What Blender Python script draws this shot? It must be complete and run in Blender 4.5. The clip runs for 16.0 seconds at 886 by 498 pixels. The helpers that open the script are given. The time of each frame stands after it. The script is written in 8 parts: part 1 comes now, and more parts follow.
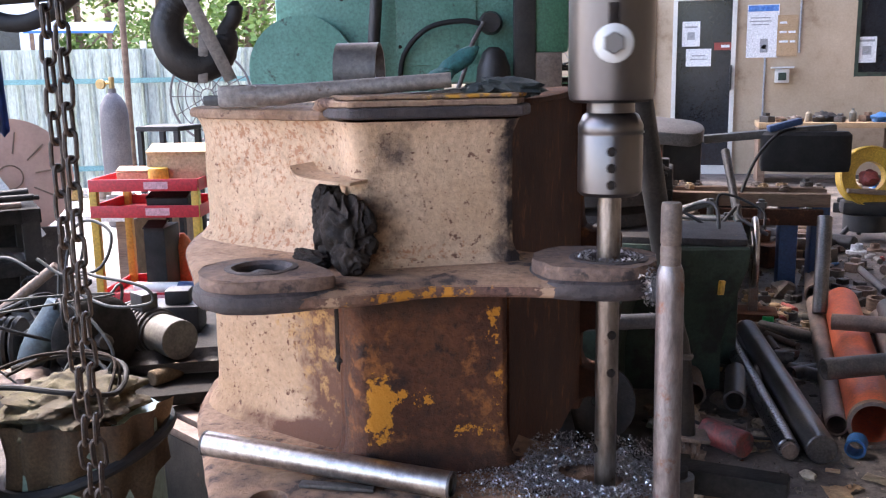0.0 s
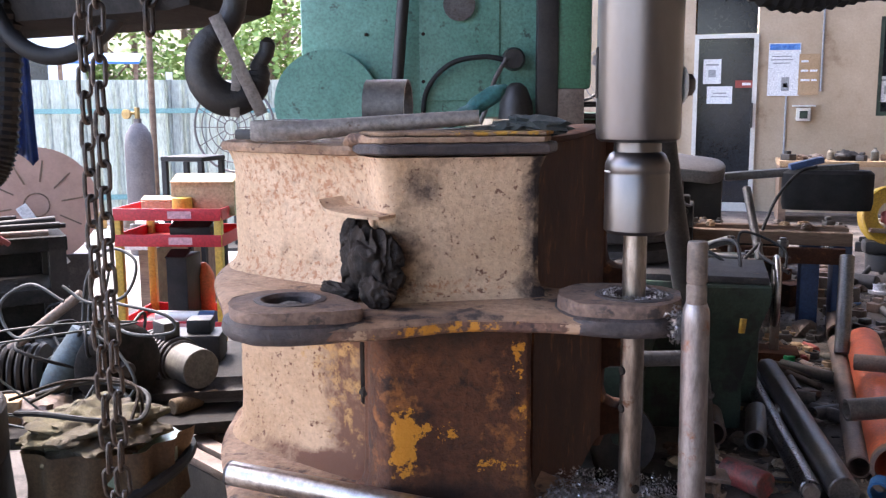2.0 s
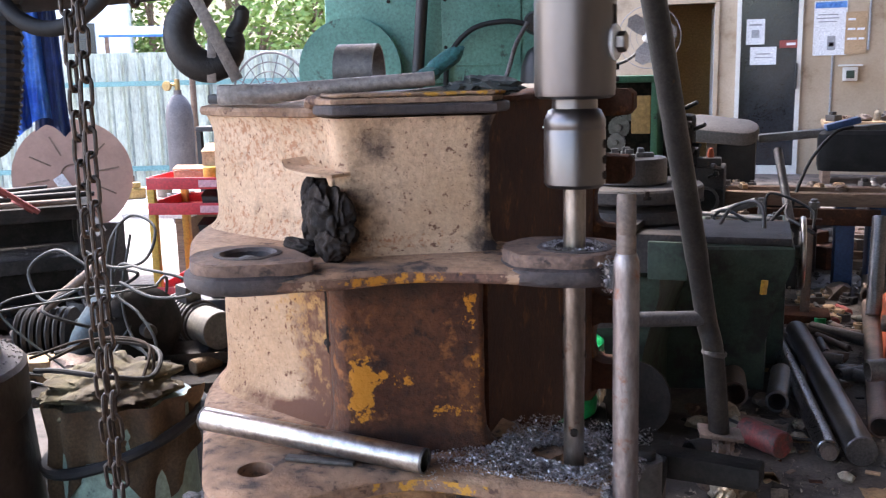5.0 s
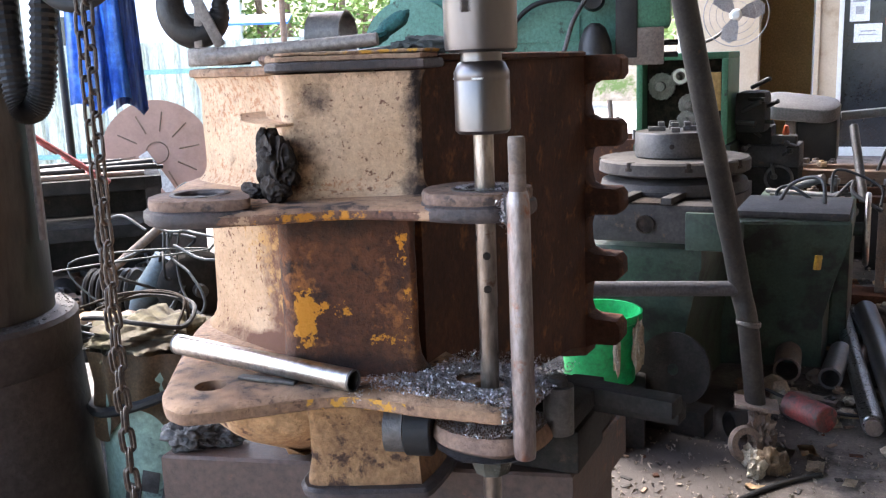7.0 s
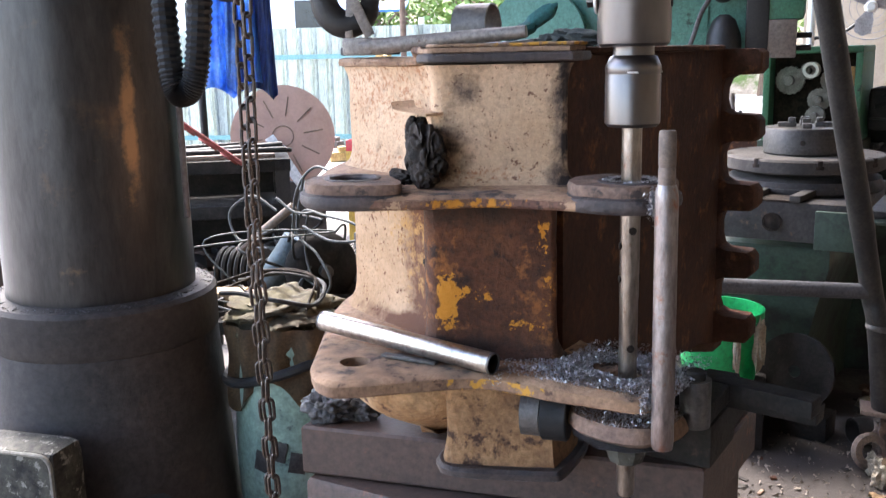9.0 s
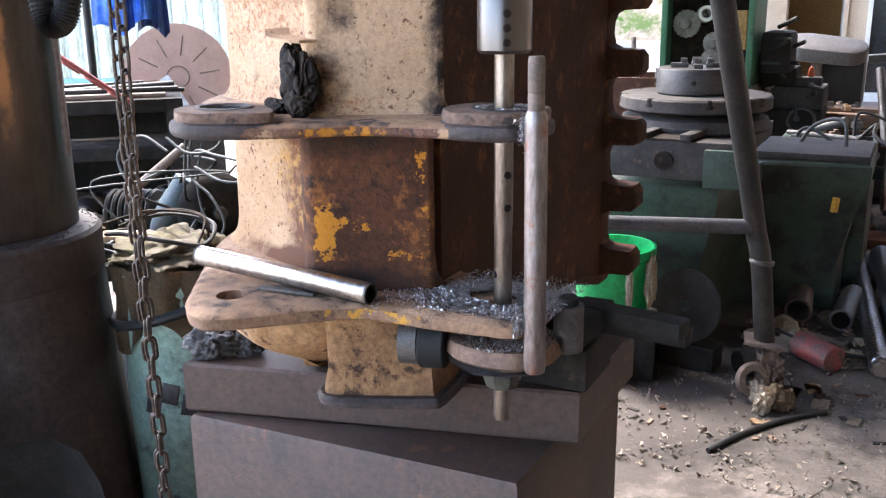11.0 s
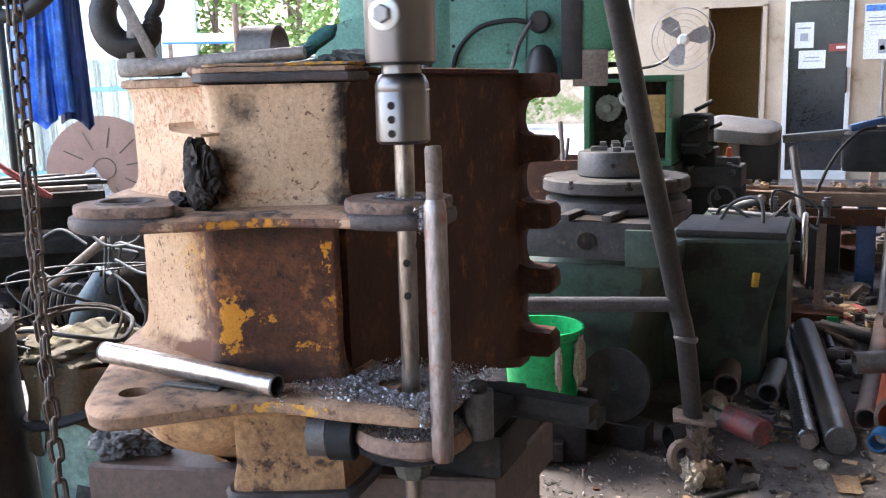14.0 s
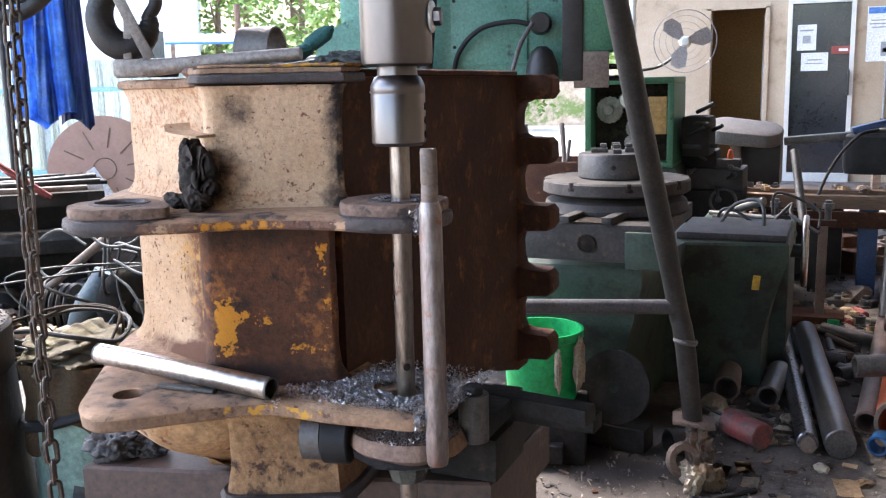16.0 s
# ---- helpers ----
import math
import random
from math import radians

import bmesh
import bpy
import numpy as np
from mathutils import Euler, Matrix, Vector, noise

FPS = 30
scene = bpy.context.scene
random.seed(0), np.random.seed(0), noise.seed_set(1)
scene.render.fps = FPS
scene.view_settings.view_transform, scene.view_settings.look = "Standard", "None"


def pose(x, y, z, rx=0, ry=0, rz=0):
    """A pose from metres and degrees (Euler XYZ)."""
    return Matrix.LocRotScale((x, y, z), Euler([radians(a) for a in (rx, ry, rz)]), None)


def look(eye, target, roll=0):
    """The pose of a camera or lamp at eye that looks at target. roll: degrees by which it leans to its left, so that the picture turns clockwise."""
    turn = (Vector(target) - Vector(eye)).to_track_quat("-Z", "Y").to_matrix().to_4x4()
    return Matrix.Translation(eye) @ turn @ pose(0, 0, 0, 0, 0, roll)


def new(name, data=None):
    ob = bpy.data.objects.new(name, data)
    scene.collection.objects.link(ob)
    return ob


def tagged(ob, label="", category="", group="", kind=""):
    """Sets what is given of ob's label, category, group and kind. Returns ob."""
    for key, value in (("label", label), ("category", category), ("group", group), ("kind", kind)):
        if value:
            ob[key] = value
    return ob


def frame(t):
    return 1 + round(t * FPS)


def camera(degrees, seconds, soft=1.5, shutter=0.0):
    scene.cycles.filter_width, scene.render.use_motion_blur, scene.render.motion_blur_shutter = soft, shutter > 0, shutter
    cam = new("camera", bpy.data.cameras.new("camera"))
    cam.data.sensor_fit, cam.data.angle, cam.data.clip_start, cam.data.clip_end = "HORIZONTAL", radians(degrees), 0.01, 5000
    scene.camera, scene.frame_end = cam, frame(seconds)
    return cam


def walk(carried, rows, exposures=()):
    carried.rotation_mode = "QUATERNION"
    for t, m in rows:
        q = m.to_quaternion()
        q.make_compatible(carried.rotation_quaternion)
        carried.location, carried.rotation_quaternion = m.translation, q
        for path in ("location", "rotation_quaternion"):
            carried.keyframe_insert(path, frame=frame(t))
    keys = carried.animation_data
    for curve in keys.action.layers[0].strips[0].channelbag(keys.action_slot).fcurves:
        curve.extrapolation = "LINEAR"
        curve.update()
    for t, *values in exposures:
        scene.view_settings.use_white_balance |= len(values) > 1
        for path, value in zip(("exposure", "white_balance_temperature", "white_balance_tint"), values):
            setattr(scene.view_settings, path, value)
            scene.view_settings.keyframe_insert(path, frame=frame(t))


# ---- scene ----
cam = camera(51.0, 16.0, soft=1.2, shutter=0.3)
PATH = [
    (0, (-0.002, 0.016, 1.289), (-0.505, 1.915, 0.916), -1.0),
    (0.5, (-0.002, 0.012, 1.289), (-0.479, 1.918, 0.913), -1.2),
    (1, (-0.003, 0.014, 1.288), (-0.466, 1.923, 0.913), -1.0),
    (1.5, (-0.005, 0.012, 1.286), (-0.469, 1.922, 0.919), -0.2),
    (2, (-0.008, 0.004, 1.293), (-0.551, 1.905, 0.99), -0.3),
    (2.5, (-0.01, 0.003, 1.294), (-0.578, 1.897, 0.999), -0.4),
    (3, (-0.011, 0.004, 1.291), (-0.566, 1.9, 0.979), 0.0),
    (3.5, (-0.013, 0.003, 1.289), (-0.571, 1.895, 0.96), -0.0),
    (4, (-0.014, 0.003, 1.287), (-0.576, 1.892, 0.95), -0.4),
    (4.2, (-0.013, 0.007, 1.287), (-0.544, 1.903, 0.938), -0.4),
    (6.3, (0.341, -0.048, 1.254), (-0.519, 1.711, 0.845), -3.5),
    (6.5, (0.339, -0.029, 1.243), (-0.465, 1.749, 0.807), -3.1),
    (7, (0.342, -0.041, 1.247), (-0.508, 1.727, 0.855), -2.1),
    (7.5, (0.35, -0.036, 1.249), (-0.473, 1.749, 0.881), -2.5),
    (8, (0.351, -0.048, 1.261), (-0.48, 1.745, 0.956), -1.5),
    (8.5, (0.341, -0.082, 1.258), (-0.579, 1.663, 0.931), -0.5),
    (9, (0.315, -0.09, 1.253), (-0.731, 1.565, 0.844), -1.3),
    (9.5, (0.335, -0.068, 1.238), (-0.672, 1.586, 0.734), -0.6),
    (9.7, (0.342, -0.069, 1.23), (-0.611, 1.612, 0.713), -1.2),
    (11.8, (0.371, -0.069, 1.23), (-0.464, 1.68, 0.735), -1.4),
    (12, (0.384, -0.075, 1.255), (-0.445, 1.71, 0.9), -3.2),
    (12.5, (0.383, -0.062, 1.252), (-0.371, 1.751, 0.873), -1.2),
    (13, (0.391, -0.062, 1.239), (-0.35, 1.757, 0.866), -1.8),
    (13.5, (0.391, -0.056, 1.234), (-0.378, 1.755, 0.872), -2.0),
    (14, (0.394, -0.051, 1.235), (-0.375, 1.762, 0.885), -1.4),
    (14.5, (0.392, -0.039, 1.233), (-0.37, 1.771, 0.855), -1.7),
    (15, (0.39, -0.037, 1.237), (-0.382, 1.776, 0.893), -1.8),
    (15.5, (0.392, -0.043, 1.236), (-0.389, 1.766, 0.892), -1.4),
    (16, (0.399, -0.043, 1.236), (-0.374, 1.769, 0.888), -1.2),
]
walk(cam, [(t, look(eye, aim, roll)) for t, eye, aim, roll in PATH], [(0.0, 3.12, 6500, 20), (4.2, 3.12, 6500, 20), (6.3, 3.38, 6500, 13), (7.0, 3.60, 6500, 13), (8.0, 3.40, 6500, 13), (9.0, 3.42, 6500, 13), (9.7, 3.68, 6500, 13), (11.8, 3.64, 6500, 13), (12.5, 3.57, 6500, 13), (13.2, 3.52, 6500, 13), (16.0, 3.52, 6500, 13)])

# ---- light ----
world = bpy.data.worlds.new("overcast_sky")
scene.world = world
world.use_nodes = True
wn = world.node_tree.nodes
sky = wn.new("ShaderNodeTexSky")
sky.sky_type, sky.sun_disc = "NISHITA", False
sky.sun_elevation, sky.sun_rotation = radians(52), radians(-60)
sky.air_density, sky.dust_density, sky.ozone_density = 1.0, 2.0, 1.0
wn["Background"].inputs["Strength"].default_value = 0.15
world.node_tree.links.new(sky.outputs["Color"], wn["Background"].inputs["Color"])
sun = new("sun", bpy.data.lights.new("sun", "SUN"))
sun.data.energy, sun.data.angle, sun.data.color = 1.5, radians(14), (1.0, 0.96, 0.9)
sun.matrix_world = look((-6, 3, 10), (0, 0, 0))


# ---- materials ----
def ramp(nt, fac, stops):
    r = nt.nodes.new("ShaderNodeValToRGB")
    while len(r.color_ramp.elements) < len(stops):
        r.color_ramp.elements.new(0.5)
    for e, (p, c) in zip(r.color_ramp.elements, stops):
        e.position, e.color = p, (*c, 1) if len(c) == 3 else c
    nt.links.new(fac, r.inputs["Fac"])
    return r.outputs["Color"]


def noise_tex(nt, vec, scale, detail=6, rough=0.6, stretch=None):
    if stretch:
        mp = nt.nodes.new("ShaderNodeMapping")
        mp.inputs["Scale"].default_value = stretch
        nt.links.new(vec, mp.inputs["Vector"])
        vec = mp.outputs["Vector"]
    n = nt.nodes.new("ShaderNodeTexNoise")
    n.inputs["Scale"].default_value, n.inputs["Detail"].default_value, n.inputs["Roughness"].default_value = scale, detail, rough
    nt.links.new(vec, n.inputs["Vector"])
    return n.outputs["Fac"]


def mixc(nt, fac, a, b):
    m = nt.nodes.new("ShaderNodeMix")
    m.data_type = "RGBA"
    for sock, v in ((m.inputs[0], fac), (m.inputs[6], a), (m.inputs[7], b)):
        if isinstance(v, bpy.types.NodeSocket):
            nt.links.new(v, sock)
        else:
            sock.default_value = v if not isinstance(v, tuple) else (*v, 1)
    return m.outputs[2]


def mat(name, a, b, scale=8, rough=0.6, metal=0.0, bump=0.3, fine=90, spots=None, spot_at=(0.6, 0.66), spot_scale=25, stretch=None, rand=0.0, spec=0.5, grain=1.35):
    """Two colours in patches, a fine grain, and spots of a third colour (rust, chips, dirt)."""
    m = bpy.data.materials.new(name)
    m.use_nodes = True
    nt = m.node_tree
    bsdf = nt.nodes["Principled BSDF"]
    tc = nt.nodes.new("ShaderNodeTexCoord")
    vec = tc.outputs["Object"]
    if rand:
        oi = nt.nodes.new("ShaderNodeObjectInfo")
        ad = nt.nodes.new("ShaderNodeVectorMath")
        ad.operation = "ADD"
        nt.links.new(vec, ad.inputs[0])
        cb = nt.nodes.new("ShaderNodeVectorMath")
        cb.operation = "SCALE"
        cb.inputs[0].default_value = (7.0, 3.0, 5.0)
        nt.links.new(oi.outputs["Random"], cb.inputs["Scale"])
        nt.links.new(cb.outputs[0], ad.inputs[1])
        vec = ad.outputs[0]
    big = noise_tex(nt, vec, scale, 6, 0.65, stretch)
    small = noise_tex(nt, vec, fine, 5, 0.7, stretch)
    col = mixc(nt, ramp(nt, big, [(0.38, (0, 0, 0)), (0.64, (1, 1, 1))]), a, b)
    dark = ramp(nt, small, [(0.3, (1 - 0.34 * grain,) * 3), (0.7, (1 + 0.16 * grain,) * 3)])
    mu = nt.nodes.new("ShaderNodeMix")
    mu.data_type, mu.blend_type = "RGBA", "MULTIPLY"
    mu.inputs[0].default_value = 1.0
    nt.links.new(col, mu.inputs[6])
    nt.links.new(dark, mu.inputs[7])
    col = mu.outputs[2]
    if spots:
        sp = noise_tex(nt, vec, spot_scale, 8, 0.7)
        f = ramp(nt, sp, [(spot_at[0], (0, 0, 0)), (spot_at[1], (1, 1, 1))])
        col = mixc(nt, f, col, spots)
    nt.links.new(col, bsdf.inputs["Base Color"])
    rr = nt.nodes.new("ShaderNodeMapRange")
    rr.inputs["To Min"].default_value, rr.inputs["To Max"].default_value = max(rough - 0.12, 0.05), min(rough + 0.15, 1)
    nt.links.new(small, rr.inputs["Value"])
    nt.links.new(rr.outputs["Result"], bsdf.inputs["Roughness"])
    bsdf.inputs["Metallic"].default_value = metal
    bsdf.inputs["Specular IOR Level"].default_value = spec
    bp = nt.nodes.new("ShaderNodeBump")
    bp.inputs["Strength"].default_value, bp.inputs["Distance"].default_value = bump, 0.004
    nt.links.new(small, bp.inputs["Height"])
    nt.links.new(bp.outputs["Normal"], bsdf.inputs["Normal"])
    return m


M = {}
M["rustplate"] = mat("rust_brown_plate", (0.20, 0.125, 0.095), (0.30, 0.19, 0.13), 9, 0.75, 0, 0.5, 120, (0.48, 0.30, 0.16), (0.66, 0.7), 14, spec=0.3)
M["yeledge"] = mat("worn_painted_edge", (0.14, 0.070, 0.052), (0.25, 0.14, 0.088), 13, 0.75, 0, 0.7, 130, (0.06, 0.036, 0.03), (0.57, 0.62), 36, spec=0.3)
M["darkrust"] = mat("dark_red_rust", (0.050, 0.022, 0.014), (0.085, 0.036, 0.02), 6, 0.85, 0, 0.5, 90, (0.19, 0.075, 0.028), (0.57, 0.70), 22, spec=0.2)
M["bossdark"] = mat("greasy_dark_collar", (0.045, 0.035, 0.035), (0.085, 0.061, 0.055), 18, 0.58, 0.1, 0.6, 150, (0.025, 0.02, 0.02), (0.56, 0.64), 40)
M["castdark"] = mat("oil_dark_casting", (0.050, 0.042, 0.040), (0.028, 0.024, 0.023), 6, 0.68, 0.0, 0.5, 60, (0.065, 0.047, 0.040), (0.58, 0.74), 9, spec=0.25)
M["soot"] = mat("sooty_black_steel", (0.016, 0.015, 0.014), (0.034, 0.029, 0.026), 16, 0.8, 0.0, 0.6, 110, (0.075, 0.045, 0.03), (0.62, 0.70), 24, spec=0.25)
M["tanedge"] = mat("worn_tan_plate_edge", (0.34, 0.205, 0.125), (0.24, 0.14, 0.09), 12, 0.75, 0, 0.6, 130, (0.10, 0.055, 0.04), (0.58, 0.63), 34, spec=0.3)
M["steel"] = mat("turned_steel", (0.165, 0.150, 0.146), (0.130, 0.117, 0.113), 3, 0.34, 1.0, 0.03, 200, None, stretch=(1, 1, 0.3), grain=0.25)
M["barsteel"] = mat("used_bar_steel", (0.42, 0.37, 0.32), (0.26, 0.21, 0.18), 22, 0.36, 1.0, 0.12, 160, (0.16, 0.09, 0.06), (0.6, 0.68), 40, stretch=(1, 1, 0.25))
M["rod"] = mat("greyish_rusty_rod", (0.33, 0.30, 0.295), (0.22, 0.15, 0.13), 14, 0.42, 0.85, 0.2, 150, (0.24, 0.11, 0.07), (0.56, 0.66), 30, stretch=(1, 1, 0.3))
M["chrome"] = mat("bright_tube_steel", (0.52, 0.49, 0.46), (0.40, 0.37, 0.34), 9, 0.33, 1.0, 0.06, 120, (0.3, 0.26, 0.22), (0.7, 0.78), 30)
M["black"] = mat("black_grease", (0.014, 0.010, 0.008), (0.042, 0.029, 0.022), 30, 0.75, 0, 1.0, 70, spec=0.2)
M["blackmetal"] = mat("black_steel", (0.016, 0.015, 0.015), (0.032, 0.028, 0.026), 12, 0.5, 0.1, 0.35, 120, (0.07, 0.04, 0.028), (0.66, 0.74), 25)
M["rubber"] = mat("black_rubber", (0.010, 0.010, 0.011), (0.020, 0.020, 0.021), 12, 0.6, 0, 0.2, 100, spec=0.3)
M["darksteel"] = mat("oily_dark_steel", (0.055, 0.05, 0.048), (0.10, 0.09, 0.085), 9, 0.5, 0.55, 0.3, 120, (0.11, 0.065, 0.04), (0.64, 0.72), 20, rand=1)
M["greysteel"] = mat("grey_machined_steel", (0.135, 0.125, 0.12), (0.085, 0.078, 0.074), 11, 0.48, 0.5, 0.3, 130, (0.06, 0.04, 0.03), (0.58, 0.68), 24, rand=1)
M["pipe"] = mat("rusty_pipe", (0.15, 0.115, 0.095), (0.23, 0.165, 0.13), 10, 0.6, 0.25, 0.35, 120, (0.17, 0.08, 0.04), (0.62, 0.7), 22, rand=1)
M["orange"] = mat("orange_painted_pipe", (0.62, 0.13, 0.045), (0.5, 0.10, 0.04), 7, 0.55, 0, 0.2, 100, (0.28, 0.12, 0.07), (0.63, 0.68), 16)
M["green"] = mat("pale_green_enamel", (0.125, 0.30, 0.235), (0.085, 0.235, 0.18), 5, 0.42, 0, 0.2, 80, (0.04, 0.07, 0.055), (0.60, 0.66), 12)
M["dkgreen"] = mat("oily_green_enamel", (0.024, 0.045, 0.031), (0.042, 0.068, 0.046), 6, 0.62, 0, 0.35, 90, (0.013, 0.013, 0.011), (0.48, 0.62), 7)
M["midgreen"] = mat("green_enamel", (0.06, 0.19, 0.11), (0.045, 0.15, 0.085), 6, 0.5, 0, 0.2, 90, (0.03, 0.035, 0.03), (0.64, 0.7), 16)
M["pail"] = mat("green_plastic", (0.0, 0.33, 0.09), (0.0, 0.27, 0.075), 5, 0.4, 0, 0.05, 60, (0.25, 0.25, 0.2), (0.7, 0.75), 20)
M["red"] = mat("red_painted_steel", (0.55, 0.025, 0.035), (0.44, 0.02, 0.03), 6, 0.45, 0, 0.15, 80, (0.2, 0.06, 0.05), (0.7, 0.76), 20)
M["redfade"] = mat("faded_red_paint", (0.32, 0.06, 0.05), (0.24, 0.055, 0.045), 6, 0.6, 0, 0.2, 80, (0.1, 0.06, 0.05), (0.6, 0.68), 14)
M["yellow"] = mat("yellow_paint", (0.62, 0.38, 0.045), (0.5, 0.29, 0.04), 8, 0.5, 0, 0.15, 80, (0.18, 0.1, 0.05), (0.66, 0.72), 18)
M["white"] = mat("white_paper", (0.82, 0.83, 0.85), (0.76, 0.77, 0.8), 6, 0.7, 0, 0.05, 60)
M["grime"] = mat("printed_grey", (0.30, 0.31, 0.33), (0.36, 0.37, 0.39), 6, 0.7, 0, 0.05, 60)
M["card"] = mat("brown_cardboard", (0.50, 0.34, 0.20), (0.42, 0.28, 0.16), 7, 0.85, 0, 0.2, 80)
M["cloth"] = mat("dirty_olive_cloth", (0.115, 0.10, 0.055), (0.055, 0.042, 0.028), 9, 0.9, 0, 0.6, 140, (0.04, 0.03, 0.02), (0.54, 0.64), 12)
M["rag"] = mat("pale_dirty_rag", (0.42, 0.36, 0.27), (0.28, 0.22, 0.16), 12, 0.9, 0, 0.5, 120, (0.08, 0.06, 0.045), (0.6, 0.68), 18, rand=1)
M["tealcloth"] = mat("teal_work_glove", (0.02, 0.10, 0.10), (0.03, 0.14, 0.13), 20, 0.9, 0, 0.6, 200)
M["blue"] = mat("blue_tarpaulin", (0.025, 0.13, 0.48), (0.14, 0.33, 0.70), 9, 0.32, 0, 0.6, 30, (0.30, 0.46, 0.70), (0.60, 0.68), 14)
M["navy"] = mat("navy_plastic_sheet", (0.012, 0.03, 0.10), (0.03, 0.06, 0.17), 9, 0.4, 0, 0.5, 30)
M["bluepaint"] = mat("dull_blue_paint", (0.02, 0.05, 0.13), (0.03, 0.07, 0.17), 7, 0.5, 0, 0.2, 80, (0.04, 0.035, 0.03), (0.62, 0.7), 15)
M["plaster"] = mat("stained_cream_plaster", (0.49, 0.385, 0.28), (0.40, 0.305, 0.21), 1.3, 0.85, 0, 0.2, 40, (0.25, 0.17, 0.11), (0.58, 0.74), 2.6, grain=0.4)
M["ochre"] = mat("ochre_plaster", (0.52, 0.33, 0.14), (0.44, 0.27, 0.11), 2, 0.85, 0, 0.2, 40)
M["alu"] = mat("pale_aluminium", (0.72, 0.71, 0.68), (0.64, 0.63, 0.60), 5, 0.45, 0.3, 0.1, 60, grain=0.35)
M["darkglass"] = mat("dark_tinted_door_glass", (0.012, 0.015, 0.02), (0.02, 0.023, 0.03), 2, 0.14, 0, 0.0, 40)
M["fence"] = mat("pale_grey_fence_sheet", (0.50, 0.555, 0.525), (0.41, 0.455, 0.43), 3, 0.6, 0.1, 0.1, 60, (0.28, 0.27, 0.23), (0.66, 0.76), 6, stretch=(1, 1, 0.2))
M["fencerail"] = mat("teal_fence_rail", (0.20, 0.40, 0.39), (0.17, 0.34, 0.335), 5, 0.6, 0, 0.1, 60)
M["concrete"] = mat("dirty_concrete_floor", (0.175, 0.147, 0.127), (0.085, 0.070, 0.062), 2.4, 0.8, 0, 1.0, 75, (0.026, 0.021, 0.018), (0.50, 0.62), 4)
M["yard"] = mat("pale_yard_concrete", (0.42, 0.39, 0.36), (0.32, 0.29, 0.265), 1.2, 0.9, 0, 0.3, 30, (0.2, 0.17, 0.15), (0.62, 0.72), 5)
M["wood"] = mat("pinkish_brown_board", (0.47, 0.285, 0.215), (0.39, 0.235, 0.175), 6, 0.85, 0, 0.12, 70, grain=0.3)
M["oldwood"] = mat("old_brown_wood", (0.24, 0.16, 0.11), (0.16, 0.10, 0.07), 9, 0.85, 0, 0.4, 90, stretch=(0.2, 2, 2), rand=1)
M["gasgrey"] = mat("grey_gas_cylinder_paint", (0.135, 0.115, 0.115), (0.095, 0.083, 0.083), 6, 0.55, 0, 0.15, 80)
M["brass"] = mat("tarnished_brass", (0.45, 0.32, 0.14), (0.3, 0.2, 0.09), 20, 0.45, 0.9, 0.1, 100)
M["cable"] = mat("grey_green_cable", (0.070, 0.078, 0.074), (0.030, 0.034, 0.033), 8, 0.55, 0, 0.1, 80, rand=1)
M["whitewall"] = mat("white_render", (0.85, 0.85, 0.85), (0.8, 0.8, 0.8), 1, 0.9)
M["leaf"] = mat("leaf_green", (0.13, 0.23, 0.045), (0.25, 0.33, 0.08), 3, 0.6)
M["earth"] = mat("brown_hillside_earth", (0.46, 0.37, 0.29), (0.34, 0.27, 0.20), 0.6, 0.95, 0, 0.4, 6, (0.12, 0.18, 0.05), (0.5, 0.6), 1.2)
M["roofm"] = mat("dark_roof_sheet", (0.16, 0.15, 0.14), (0.11, 0.10, 0.095), 2, 0.7)
M["clear"] = mat("smeared_shop_white", (0.7, 0.68, 0.66), (0.55, 0.53, 0.5), 6, 0.7)
M["seatgrey"] = mat("grey_cast_cover", (0.17, 0.155, 0.15), (0.13, 0.12, 0.115), 8, 0.55, 0.1, 0.2, 90)
M["greenblack"] = mat("grease_blackened_cover", (0.075, 0.070, 0.055), (0.012, 0.011, 0.010), 22, 0.7, 0.0, 0.8, 60, (0.20, 0.19, 0.165), (0.56, 0.61), 40, spec=0.3)
M["screen"] = mat("oily_bare_column_steel", (0.048, 0.045, 0.044), (0.026, 0.024, 0.024), 4, 0.36, 0.5, 0.12, 60, (0.11, 0.07, 0.042), (0.60, 0.80), 5, stretch=(1, 1, 0.25))

M["rustdark"] = mat("oily_brown_block", (0.066, 0.043, 0.036), (0.100, 0.060, 0.046), 5, 0.6, 0.1, 0.4, 90, (0.26, 0.10, 0.05), (0.60, 0.70), 9)
M["chips"] = mat("bright_swarf", (0.62, 0.60, 0.60), (0.35, 0.33, 0.34), 300, 0.3, 1.0, 0.0, 500)
M["toolsteel"] = mat("scuffed_tool_steel", (0.22, 0.19, 0.17), (0.32, 0.28, 0.25), 26, 0.5, 0.5, 0.3, 150, (0.10, 0.06, 0.04), (0.62, 0.7), 40)
M["darkcloth"] = mat("dark_work_cloth", (0.022, 0.032, 0.034), (0.05, 0.055, 0.05), 30, 0.9, 0, 0.6, 200, (0.2, 0.18, 0.14), (0.66, 0.72), 60)
M["chainm"] = mat("oily_chain_steel", (0.05, 0.045, 0.042), (0.10, 0.075, 0.06), 40, 0.42, 0.75, 0.2, 200, (0.14, 0.075, 0.04), (0.6, 0.7), 60)
M["oldblock"] = mat("brown_grey_block", (0.17, 0.125, 0.10), (0.22, 0.17, 0.14), 9, 0.6, 0.3, 0.2, 90)
